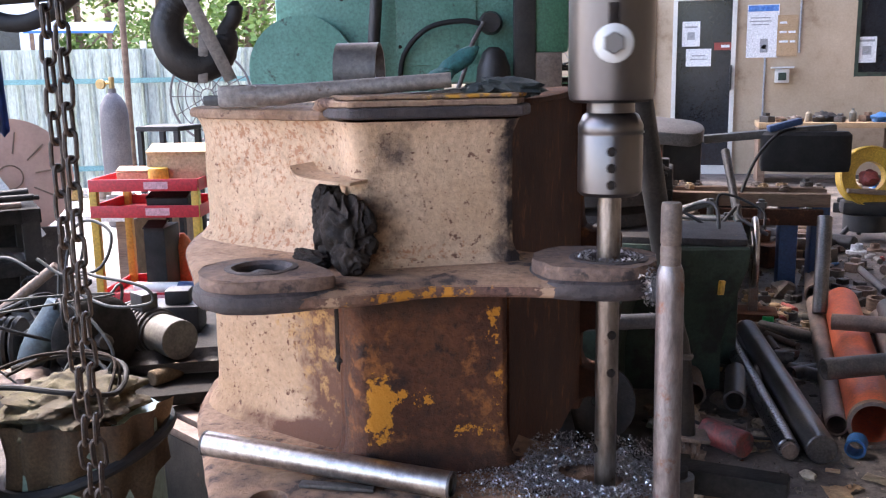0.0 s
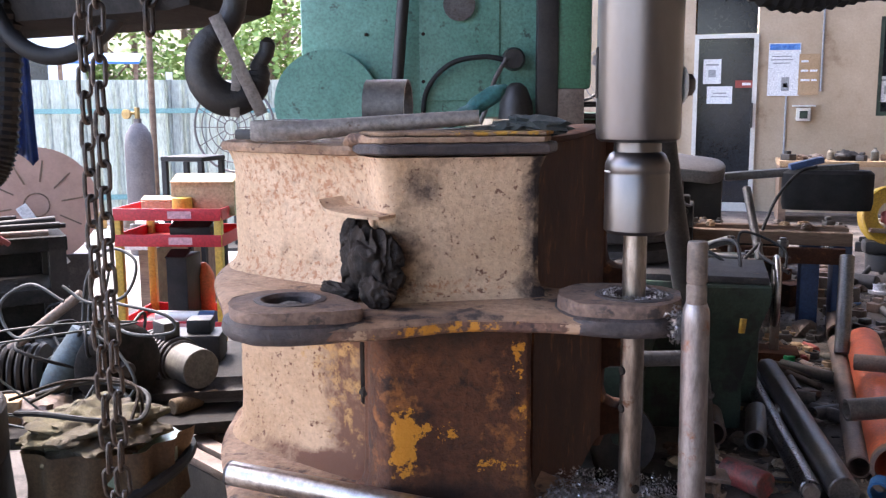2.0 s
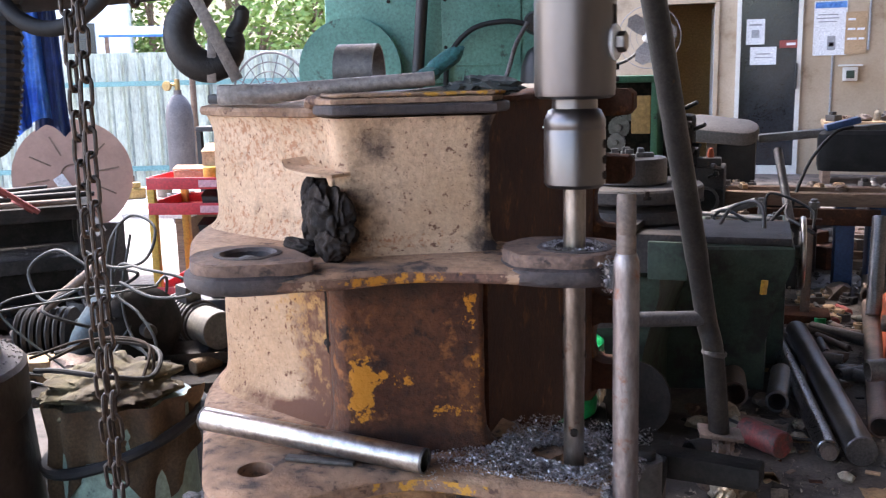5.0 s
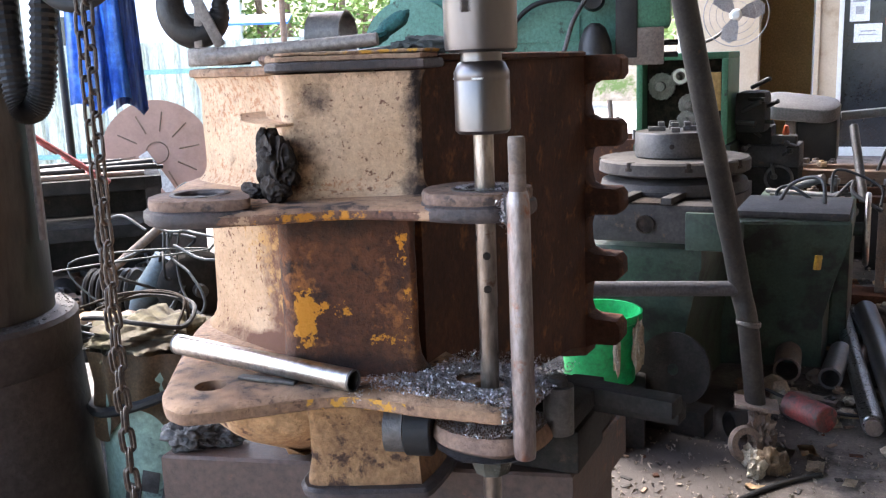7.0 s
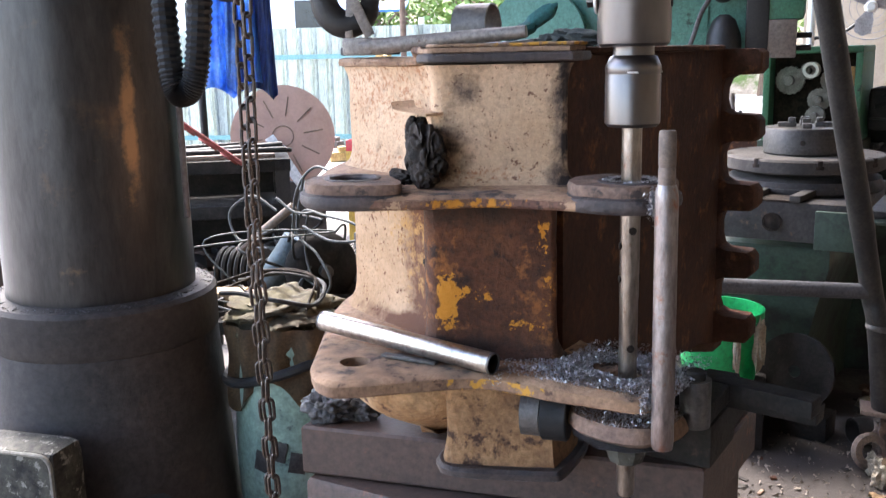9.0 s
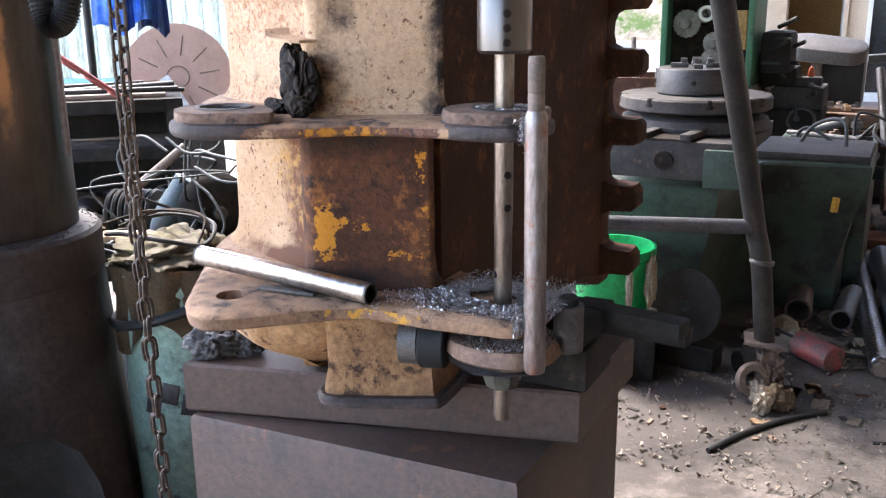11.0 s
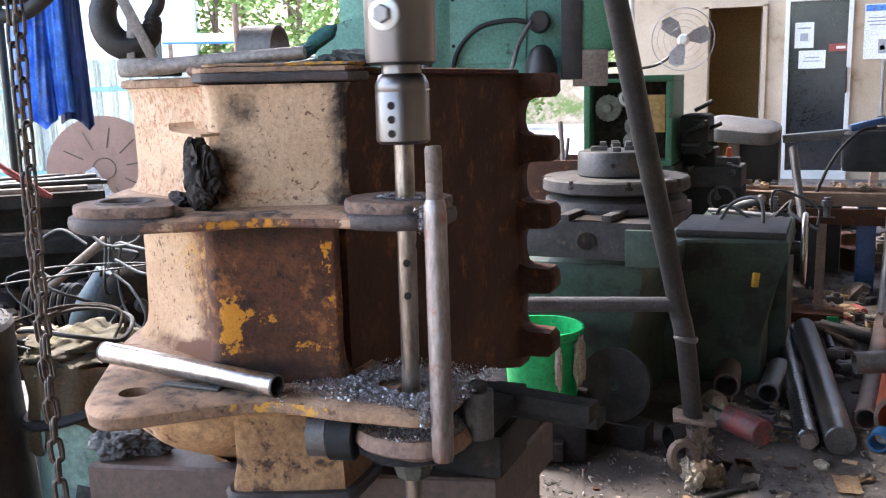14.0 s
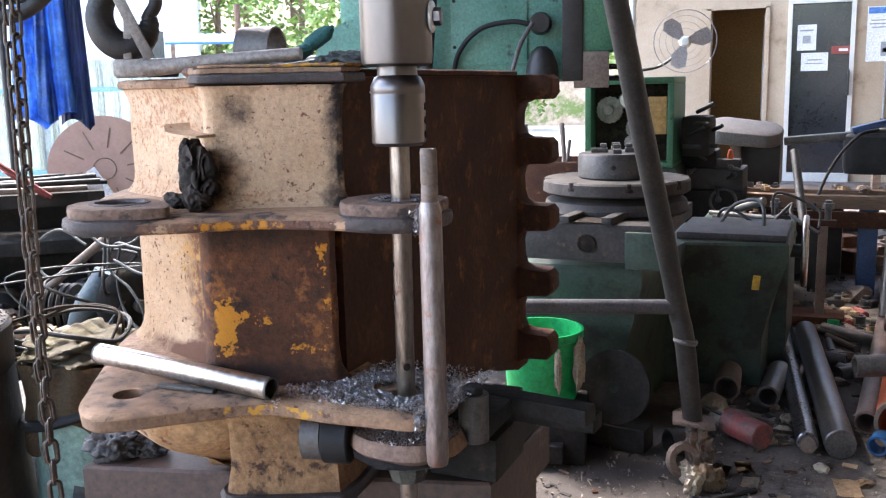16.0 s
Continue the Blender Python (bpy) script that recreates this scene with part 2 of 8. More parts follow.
M["pipedark"] = mat("dark_bare_pipe", (0.085, 0.08, 0.078), (0.14, 0.122, 0.11), 9, 0.48, 0.4, 0.25, 120, (0.10, 0.055, 0.035), (0.64, 0.72), 18, rand=1)
M["barpol"] = mat("polished_round_bar", (0.32, 0.31, 0.31), (0.20, 0.185, 0.18), 9, 0.28, 0.95, 0.1, 130, (0.12, 0.07, 0.05), (0.62, 0.7), 16, rand=1)
M["darkbar"] = mat("oily_round_bar", (0.14, 0.132, 0.13), (0.20, 0.182, 0.172), 8, 0.36, 0.8, 0.15, 130, (0.11, 0.07, 0.05), (0.64, 0.72), 16, rand=1)
M["redcan"] = mat("red_and_rust_offcut", (0.34, 0.06, 0.055), (0.11, 0.08, 0.075), 14, 0.55, 0.1, 0.3, 110, (0.08, 0.06, 0.055), (0.55, 0.62), 20)
M["bluepaint2"] = mat("blue_plastic", (0.02, 0.13, 0.33), (0.03, 0.10, 0.25), 8, 0.45)
M["litter"] = mat("mixed_floor_litter", (0.36, 0.30, 0.24), (0.05, 0.042, 0.036), 14, 0.8, 0.1, 0.1, 200)
M["fanblade"] = mat("grey_fan_blade", (0.30, 0.28, 0.28), (0.24, 0.22, 0.22), 5, 0.45)
M["gearsteel"] = mat("oily_gear_steel", (0.30, 0.28, 0.265), (0.17, 0.155, 0.145), 16, 0.45, 0.5, 0.3, 120)
M["pinkish"] = mat("pale_pink_plate", (0.70, 0.38, 0.40), (0.60, 0.30, 0.32), 30, 0.5)
M["seatpale"] = mat("dirty_pale_motor_paint", (0.19, 0.175, 0.145), (0.11, 0.10, 0.085), 9, 0.6, 0, 0.2, 90, (0.1, 0.09, 0.07), (0.6, 0.7), 18)
M["palegreen"] = mat("pale_green_plastic", (0.27, 0.38, 0.31), (0.18, 0.26, 0.22), 5, 0.4, 0, 0.05, 60, (0.05, 0.06, 0.065), (0.58, 0.64), 10)
M["sackbrown"] = mat("brown_sackcloth", (0.15, 0.10, 0.055), (0.09, 0.058, 0.035), 9, 0.9, 0, 0.4, 160)
M["swarfdark"] = mat("clotted_swarf", (0.035, 0.032, 0.032), (0.10, 0.095, 0.095), 60, 0.5, 0.4, 1.0, 160)
M["darkpost"] = mat("blackened_post_pipe", (0.030, 0.028, 0.028), (0.052, 0.046, 0.042), 12, 0.5, 0.35, 0.3, 120, (0.075, 0.045, 0.03), (0.62, 0.70), 20)
M["crosspipe"] = mat("blue_grey_cross_pipe", (0.105, 0.105, 0.118), (0.075, 0.073, 0.08), 10, 0.5, 0.3, 0.3, 120, (0.05, 0.038, 0.032), (0.60, 0.68), 24)
M["oilyslide"] = mat("oil_black_cast_iron", (0.060, 0.052, 0.050), (0.030, 0.026, 0.024), 9, 0.72, 0.0, 0.5, 110, (0.10, 0.06, 0.04), (0.60, 0.68), 22, spec=0.4)
M["tablesteel"] = mat("greasy_table_iron", (0.070, 0.058, 0.052), (0.038, 0.031, 0.028), 12, 0.8, 0.0, 0.4, 120, (0.035, 0.028, 0.025), (0.56, 0.66), 20)
M["bluegrey"] = mat("worn_blue_grey_plastic", (0.075, 0.11, 0.13), (0.05, 0.07, 0.085), 12, 0.5, 0, 0.2, 110, (0.15, 0.14, 0.12), (0.6, 0.68), 24)
M["leadgrey"] = mat("dusty_grey_lead", (0.075, 0.078, 0.074), (0.038, 0.040, 0.039), 14, 0.6, 0, 0.1, 90, rand=1)
M["blueroof"] = mat("blue_roof_sheet", (0.03, 0.16, 0.42), (0.03, 0.13, 0.36), 3, 0.5)

def near(nt, sep, centre, size):
    """1 at a place on the casting, falling to 0 at the given distances."""
    out = None
    for axis, c, d in zip(("X", "Y", "Z"), centre, size):
        if d is None:
            continue
        a = nt.nodes.new("ShaderNodeMath")
        a.operation = "SUBTRACT"
        nt.links.new(sep.outputs[axis], a.inputs[0])
        a.inputs[1].default_value = c
        b = nt.nodes.new("ShaderNodeMath")
        b.operation = "ABSOLUTE"
        nt.links.new(a.outputs[0], b.inputs[0])
        r = nt.nodes.new("ShaderNodeMapRange")
        r.inputs["From Min"].default_value, r.inputs["From Max"].default_value = d, d * 0.3
        nt.links.new(b.outputs[0], r.inputs["Value"])
        if out is None:
            out = r.outputs["Result"]
        else:
            m = nt.nodes.new("ShaderNodeMath")
            m.operation = "MULTIPLY"
            nt.links.new(out, m.inputs[0])
            nt.links.new(r.outputs["Result"], m.inputs[1])
            out = m.outputs[0]
    return out


def stain_or_tint(m, colour, places, scale, at=(0.5, 0.56), reach=0.34, soft=0.0):
    """Lays ragged patches of a colour at given places of a material: noise, raised near them."""
    nt = m.node_tree
    bsdf = nt.nodes["Principled BSDF"]
    tc = nt.nodes.new("ShaderNodeTexCoord")
    sep = nt.nodes.new("ShaderNodeSeparateXYZ")
    nt.links.new(tc.outputs["Object"], sep.inputs[0])
    tot = noise_tex(nt, tc.outputs["Object"], scale, 8, 0.7)
    for centre, size in places:
        mu = nt.nodes.new("ShaderNodeMath")
        mu.operation = "MULTIPLY_ADD"
        nt.links.new(near(nt, sep, centre, size), mu.inputs[0])
        mu.inputs[1].default_value = reach
        nt.links.new(tot, mu.inputs[2])
        tot = mu.outputs[0]
    f = ramp(nt, tot, [(at[0] + 0.2, (0, 0, 0)), (at[1] + 0.2, (1, 1, 1))])
    old = bsdf.inputs["Base Color"].links[0].from_socket
    nt.links.new(mixc(nt, f, old, colour), bsdf.inputs["Base Color"])
    return m


# the casting's paints: places are measured from the casting's own origin
M["tan"] = mat("dusty_tan_paint", (0.64, 0.44, 0.29), (0.52, 0.335, 0.20), 6, 0.85, 0, 0.55, 170, (0.17, 0.085, 0.055), (0.60, 0.64), 95, spec=0.25, grain=0.7)
stain_or_tint(M["tan"], (0.40, 0.20, 0.11), [((-0.10, -0.30, 0.505), (0.18, None, 0.08)), ((0.10, -0.37, 0.40), (0.14, None, 0.014)), ((-0.12, -0.27, 0.40), (0.16, None, 0.03))], 130, (0.42, 0.52), 0.13)
stain_or_tint(M["tan"], (0.22, 0.12, 0.08), [((0.0, -0.3, 0.46), (None, None, 0.40))], 190, (0.50, 0.53), 0.085)
stain_or_tint(M["tan"], (0.10, 0.068, 0.052), [((0.192, -0.295, 0.47), (0.022, None, 0.35)), ((0.140, -0.32, 0.548), (0.10, None, 0.018)), ((0.078, -0.37, 0.515), (0.030, None, 0.030)), ((0.068, -0.37, 0.432), (0.034, None, 0.070))], 30, (0.38, 0.66), 0.24)
stain_or_tint(M["tan"], (0.035, 0.026, 0.024), [((0.197, -0.295, 0.47), (0.015, None, 0.35)), ((0.052, -0.37, 0.430), (0.025, None, 0.055))], 40, (0.42, 0.60), 0.24)
M["tanlow"] = mat("dusty_tan_and_rust", (0.57, 0.37, 0.225), (0.45, 0.27, 0.15), 6, 0.85, 0, 0.55, 170, (0.14, 0.06, 0.035), (0.60, 0.64), 75, spec=0.25, grain=0.7)
# Brown deepens towards the front box, along the base and near the top.
stain_or_tint(M["tanlow"], (0.16, 0.075, 0.045), [((0.00, -0.32, 0.26), (0.085, None, 0.25)), ((0.0, -0.3, 0.165), (0.3, None, 0.02)), ((-0.02, -0.3, 0.375), (0.05, None, 0.05))], 22, (0.40, 0.66), 0.36)
stain_or_tint(M["tanlow"], (0.50, 0.27, 0.10), [((-0.08, -0.3, 0.33), (0.12, None, 0.08)), ((-0.03, -0.3, 0.24), (0.08, None, 0.10))], 60, (0.44, 0.58), 0.13)
stain_or_tint(M["tanlow"], (0.16, 0.08, 0.05), [((0.0, -0.3, 0.27), (None, None, 0.30))], 120, (0.50, 0.53), 0.10)
M["tantop"] = mat("greasy_tan_flange", (0.47, 0.29, 0.18), (0.33, 0.19, 0.115), 10, 0.8, 0, 0.8, 120, (0.10, 0.06, 0.045), (0.55, 0.62), 30, spec=0.3)
stain_or_tint(M["tantop"], (0.050, 0.037, 0.033), [((-0.02, -0.47, None), (0.16, 0.13, None)), ((0.30, -0.35, None), (0.13, 0.14, None)), ((0.12, -0.42, None), (0.10, 0.05, None))], 30, (0.42, 0.66), 0.22)
M["bossface"] = mat("greasy_brown_boss_face", (0.25, 0.155, 0.11), (0.135, 0.088, 0.070), 14, 0.7, 0.05, 0.8, 120, (0.055, 0.04, 0.036), (0.54, 0.62), 34, spec=0.35)
# Warm reflection streak on the column, painted into its colour.
stain_or_tint(M["screen"], (0.17, 0.105, 0.058), [((0.168, -0.052, 1.12), (0.035, 0.026, 0.22))], 14, (0.42, 0.66), 0.34)
# Oil stain by the machine; second patch darkens the colour against a light pool.
stain_or_tint(M["concrete"], (0.040, 0.031, 0.027), [((-0.35, 3.0, None), (0.62, 0.8, None)), ((-0.32, 2.35, None), (0.6, 0.6, None))], 5, (0.34, 0.56), 0.28)
M["rustyel"] = mat("rust_with_yellow_paint", (0.075, 0.027, 0.014), (0.15, 0.055, 0.023), 10, 0.7, 0, 0.8, 120, (0.032, 0.016, 0.012), (0.54, 0.64), 30, spec=0.3)
stain_or_tint(M["rustyel"], (0.27, 0.10, 0.028), [((0.19, -0.36, 0.22), (0.07, None, 0.15)), ((0.055, -0.36, 0.25), (0.06, None, 0.16))], 44, (0.46, 0.60), 0.16)
stain_or_tint(M["rustyel"], (0.56, 0.225, 0.022), [((0.067, -0.39, 0.243), (0.017, None, 0.066)), ((0.070, -0.39, 0.235), (0.024, None, 0.055)), ((0.180, -0.34, 0.325), (0.016, None, 0.035)), ((0.186, -0.34, 0.255), (0.010, None, 0.05)), ((0.160, -0.36, 0.205), (0.045, None, 0.020)), ((0.105, -0.38, 0.245), (0.035, None, 0.020))], 85, (0.505, 0.545), 0.185)
# Dark at the top and in a low band along the base.
stain_or_tint(M["rustyel"], (0.024, 0.015, 0.012), [((0.10, -0.38, 0.375), (0.12, None, 0.075)), ((0.12, -0.38, 0.17), (0.14, None, 0.03))], 14, (0.38, 0.74), 0.34)
stain_or_tint(M["yeledge"], (0.56, 0.235, 0.03), [((0.135, -0.43, None), (0.10, None, None))], 60, (0.50, 0.55), 0.22)
stain_or_tint(M["yeledge"], (0.42, 0.26, 0.16), [((0.235, -0.41, None), (0.05, None, None)), ((0.05, -0.45, None), (0.04, None, None))], 55, (0.50, 0.54), 0.20)
stain_or_tint(M["tanedge"], (0.52, 0.26, 0.04), [((0.17, -0.42, None), (0.12, None, None))], 60, (0.50, 0.55), 0.22)
M["rim"] = mat("worn_rim_tan", (0.40, 0.25, 0.16), (0.24, 0.14, 0.09), 12, 0.8, 0, 0.8, 120, (0.09, 0.05, 0.038), (0.56, 0.62), 30, spec=0.3)
M["footrust"] = mat("tan_paint_worn_to_rust", (0.36, 0.205, 0.10), (0.17, 0.082, 0.04), 11, 0.75, 0, 0.8, 120, (0.055, 0.027, 0.018), (0.54, 0.62), 32, spec=0.3)
M["footpaint"] = mat("foot_tan_and_rust", (0.52, 0.32, 0.17), (0.36, 0.19, 0.085), 16, 0.8, 0, 0.8, 120, (0.10, 0.045, 0.03), (0.57, 0.63), 26, spec=0.3)

# ---- mesh kit ----
I4 = Matrix.Identity(4)


def bm_new():
    return bmesh.new()


def box(bm, sx, sy, sz, m=I4, bevel=0.0):
    """A box on its base centre."""
    g = bmesh.ops.create_cube(bm, size=1.0, matrix=m @ Matrix.Translation((0, 0, sz / 2)) @ Matrix.Diagonal((sx, sy, sz, 1)))
    if bevel:
        es = list({e for v in g["verts"] for e in v.link_edges})
        bmesh.ops.bevel(bm, geom=es, offset=bevel, segments=2, affect="EDGES", profile=0.6)


def lathe(bm, prof, m=I4, seg=32, close=False):
    """A profile of (radius, height) turned about z."""
    rings = []
    for r, z in prof:
        if r < 1e-6:
            rings.append([bm.verts.new(m @ Vector((0, 0, z)))])
        else:
            rings.append([bm.verts.new(m @ Vector((r * math.cos(2 * math.pi * k / seg), r * math.sin(2 * math.pi * k / seg), z))) for k in range(seg)])
    pairs = list(zip(rings, rings[1:])) + ([(rings[-1], rings[0])] if close else [])
    for a, b in pairs:
        for k in range(seg):
            j = (k + 1) % seg
            if len(a) == 1 and len(b) == 1:
                continue
            if len(a) == 1:
                bm.faces.new((a[0], b[j], b[k]))
            elif len(b) == 1:
                bm.faces.new((a[k], a[j], b[0]))
            else:
                bm.faces.new((a[k], a[j], b[j], b[k]))


def cyl(bm, r, h, m=I4, seg=28, r2=None, edge=0.002):
    r2 = r if r2 is None else r2
    e = min(edge, r * 0.3, h * 0.3)
    lathe(bm, [(0, 0), (r - e, 0), (r, e), (r2, h - e), (r2 - e, h), (0, h)], m, seg)


def pipe(bm, ro, ri, h, m=I4, seg=28):
    lathe(bm, [(ro, 0), (ro, h), (ri, h), (ri, 0)], m, seg, close=True)


def along(a, b):
    """The pose that lays z from a to b, and the length."""
    a, b = Vector(a), Vector(b)
    q = (b - a).to_track_quat("Z", "Y")
    return Matrix.Translation(a) @ q.to_matrix().to_4x4(), (b - a).length


def rod_between(bm, a, b, r, seg=16, r2=None):
    m, h = along(a, b)
    cyl(bm, r, h, m, seg, r2)


def sweep(bm, pts, r, seg=8, closed=False):
    """A round cord along points."""
    pts = [Vector(p) for p in pts]
    n = len(pts)
    rings, up = [], Vector((0.13, 0.21, 0.97))
    for i, p in enumerate(pts):
        d = (pts[(i + 1) % n] - pts[i - 1]) if closed or 0 < i < n - 1 else (pts[1] - pts[0] if i == 0 else pts[-1] - pts[-2])
        d.normalize()
        u = up - d * up.dot(d)
        if u.length < 1e-3:
            u = Vector((1, 0, 0)) - d * d.x
        u.normalize()
        up = u
        w = d.cross(u)
        rr = r[i] if isinstance(r, (list, tuple)) else r
        rings.append([bm.verts.new(p + rr * (math.cos(2 * math.pi * k / seg) * u + math.sin(2 * math.pi * k / seg) * w)) for k in range(seg)])
    for a, b in list(zip(rings, rings[1:])) + ([(rings[-1], rings[0])] if closed else []):
        for k in range(seg):
            j = (k + 1) % seg
            bm.faces.new((a[k], a[j], b[j], b[k]))
    if not closed:
        bm.faces.new(list(reversed(rings[0])))
        bm.faces.new(rings[-1])


def smooth_path(pts, n=8):
    """Catmull-Rom through the points."""
    p = [Vector(q) for q in pts]
    p = [2 * p[0] - p[1], *p, 2 * p[-1] - p[-2]]
    out = []
    for i in range(1, len(p) - 2):
        for k in range(n):
            t = k / n
            out.append(0.5 * (2 * p[i] + (p[i + 1] - p[i - 1]) * t + (2 * p[i - 1] - 5 * p[i] + 4 * p[i + 1] - p[i + 2]) * t * t + (3 * p[i] - p[i - 1] - 3 * p[i + 1] + p[i + 2]) * t ** 3))
    out.append(p[-2])
    return out


def rounded(poly, cuts=2):
    """Chaikin rounding of a closed polygon of 2D points."""
    for _ in range(cuts):
        out = []
        for i in range(len(poly)):
            a, b = Vector(poly[i]), Vector(poly[(i + 1) % len(poly)])
            out += [tuple(a * 0.75 + b * 0.25), tuple(a * 0.25 + b * 0.75)]
        poly = out
    return poly


def offset(poly, d):
    n, out = len(poly), []
    for i in range(n):
        a, b, c = Vector(poly[i - 1]), Vector(poly[i]), Vector(poly[(i + 1) % n])
        t = (b - a).normalized() + (c - b).normalized()
        t = t.normalized() if t.length > 1e-6 else Vector((1, 0))
        out.append((b.x + t.y * d, b.y - t.x * d))
    return out


def loft(bm, poly, levels, org=(0, 0, 0), cap=True):
    """A wall of the outline (counter-clockwise) through levels of (outward offset, height)."""
    rings = []
    for d, z in levels:
        rings.append([bm.verts.new((x - org[0], y - org[1], z - org[2])) for x, y in offset(poly, d)])
    for a, b in zip(rings, rings[1:]):
        for k in range(len(a)):
            j = (k + 1) % len(a)
            bm.faces.new((a[k], a[j], b[j], b[k]))
    if cap:
        bm.faces.new(list(reversed(rings[0])))
        bm.faces.new(rings[-1])


def lump(bm, rx, ry, rz, m=I4, rough=0.25, freq=3.0, sub=3, seed=0):
    g = bmesh.ops.create_icosphere(bm, subdivisions=sub, radius=1.0)
    for v in g["verts"]:
        n = noise.fractal(v.co * freq + Vector((seed * 3.7, seed * 1.3, 0)), 1.0, 2.0, 4)
        v.co *= 1 + rough * n
        v.co = m @ Vector((v.co.x * rx, v.co.y * ry, v.co.z * rz))


def finish(bm, name, material, angle=38):
    me = bpy.data.meshes.new(name)
    bmesh.ops.recalc_face_normals(bm, faces=bm.faces)
    bm.to_mesh(me)
    bm.free()
    me.materials.append(material)
    me.shade_smooth()
    me.set_sharp_from_angle(angle=radians(angle))
    return me


def thing(name, loc, label, category, group="", rz=0.0, kind=""):
    ob = new(name)
    ob.empty_display_size = 0.05
    ob.matrix_world = pose(*loc, 0, 0, rz)
    return tagged(ob, label, category, group, kind)


def part(name, bm, material, parent, label="", m=None, angle=38):
    ob = new(name, finish(bm, name, material, angle))
    ob.parent = parent
    if m is not None:
        ob.matrix_basis = m
    return tagged(ob, label)


def solo(name, bm, material, loc, label, category, group="", kind="", rot=(0, 0, 0), angle=38):
    """A thing of one mesh."""
    ob = new(name, finish(bm, name, material, angle))
    ob.matrix_world = pose(*loc, *rot)
    return tagged(ob, label, category, group, kind)


def structure(name, bm, material, label, category):
    ob = new(name, finish(bm, name, material))
    return tagged(ob, label, category, kind="structure")


# ---- large structure ----
bm = bm_new()
box(bm, 600, 600, 0.2, pose(0, 100, -0.24))
structure("ground", bm, M["yard"], "pale dusty yard ground reaching far out", "ground")
bm = bm_new()
box(bm, 9.3, 18.0, 0.1, pose(1.45, 3.3, -0.1))
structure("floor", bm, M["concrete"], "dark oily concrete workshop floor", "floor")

bm = bm_new()
for x0, x1, z0, z1 in ((-2.1, -1.11, 0, 4.1), (-1.11, -0.47, 2.06, 4.1), (-0.47, -0.22, 0, 4.1), (-0.22, 0.52, 2.62, 4.1), (0.52, 1.86, 0, 4.1),
                       (1.86, 3.2, 0, 1.16), (1.86, 3.2, 2.3, 4.1), (3.2, 6.1, 0, 4.1)):
    box(bm, x1 - x0, 0.16, z1 - z0, pose((x0 + x1) / 2, 12.08, z0))
structure("wall_north", bm, M["plaster"], "stained cream plaster workshop wall", "wall")
# Unseen side wall, added to keep light off from the right.
bm = bm_new()
box(bm, 0.16, 18, 4.1, pose(6.02, 3.0, 0))
structure("wall_east_unseen", bm, M["plaster"], "unseen cream side wall, added to close off light", "wall")
# Unseen wall behind the viewpoint, added to darken faces turned to +x.
bm = bm_new()
box(bm, 5.1, 0.16, 4.1, pose(3.4, -5.6, 0))
structure("wall_south_unseen", bm, M["plaster"], "unseen cream wall behind, added to hold back light", "wall")
# Unseen roof, added to block sky light; its extent sets where light falls.
bm = bm_new()
box(bm, 8.3, 16.0, 0.05, pose(1.95, 2.3, 4.1))
structure("ceiling", bm, M["roofm"], "unseen dark sheet roof, added to keep sky light off", "ceiling")
# the small room behind the doorway
bm = bm_new()
box(bm, 1.6, 0.1, 2.6, pose(-0.9, 13.9, 0))
box(bm, 0.1, 1.7, 2.6, pose(-1.75, 13.0, 0))
box(bm, 0.1, 1.7, 2.6, pose(-0.12, 13.0, 0))
box(bm, 1.8, 1.8, 0.05, pose(-0.9, 13.0, 2.6))
structure("wall_room", bm, M["ochre"], "ochre walls of the small room behind", "wall")
bm = bm_new()
for x in (-1.13, -0.45):
    box(bm, 0.05, 0.2, 2.08, pose(x, 12.06, 0))
box(bm, 0.73, 0.2, 0.05, pose(-0.79, 12.06, 2.06))
structure("trim", bm, M["plaster"], "cream painted doorway frame", "trim")
bm = bm_new()
box(bm, 0.05, 0.66, 2.03, pose(-0.5, 12.5, 0, 0, 0, 6))
structure("door_2", bm, M["clear"], "pale panelled door standing open", "door")

door = new("door_1", None)
door.matrix_world = pose(0.15, 12.04, 0)
tagged(door, "dark tinted glass door in a pale aluminium frame", "door", kind="structure")
bm = bm_new()
for x in (-0.345, 0.345):
    box(bm, 0.05, 0.1, 2.14, pose(x, -0.04, 0))
box(bm, 0.64, 0.1, 0.05, pose(0, -0.04, 2.09))
box(bm, 0.64, 0.1, 0.1, pose(0, -0.04, 0))
part("door_frame", bm, M["alu"], door, "pale aluminium frame")
bm = bm_new()
box(bm, 0.64, 0.03, 1.99, pose(0, 0, 0.1))
pane = part("pane", bm, M["darkglass"], door)
bm = bm_new()
box(bm, 0.70, 0.03, 0.46, pose(0, 0, 2.15))
part("transom_pane", bm, M["darkglass"], door)
bm = bm_new()
box(bm, 0.025, 0.05, 0.3, pose(0.32, -0.11, 1.02), 0.008)
part("door_handle", bm, M["blackmetal"], pane)
win = new("window_1", None)
win.matrix_world = pose(2.53, 12.06, 1.16)
tagged(win, "dark green-framed window with a pasted notice", "window", kind="structure")
bm = bm_new()
for x in (-0.65, 0.65):
    box(bm, 0.05, 0.1, 1.14, pose(x, 0, 0))
box(bm, 1.25, 0.1, 0.05, pose(0, 0, 0))
box(bm, 1.25, 0.1, 0.05, pose(0, 0, 1.09))
part("window_frame", bm, M["dkgreen"], win)
bm = bm_new()
box(bm, 1.25, 0.02, 1.04, pose(0, 0.01, 0.05))
part("pane", bm, M["darkglass"], win)


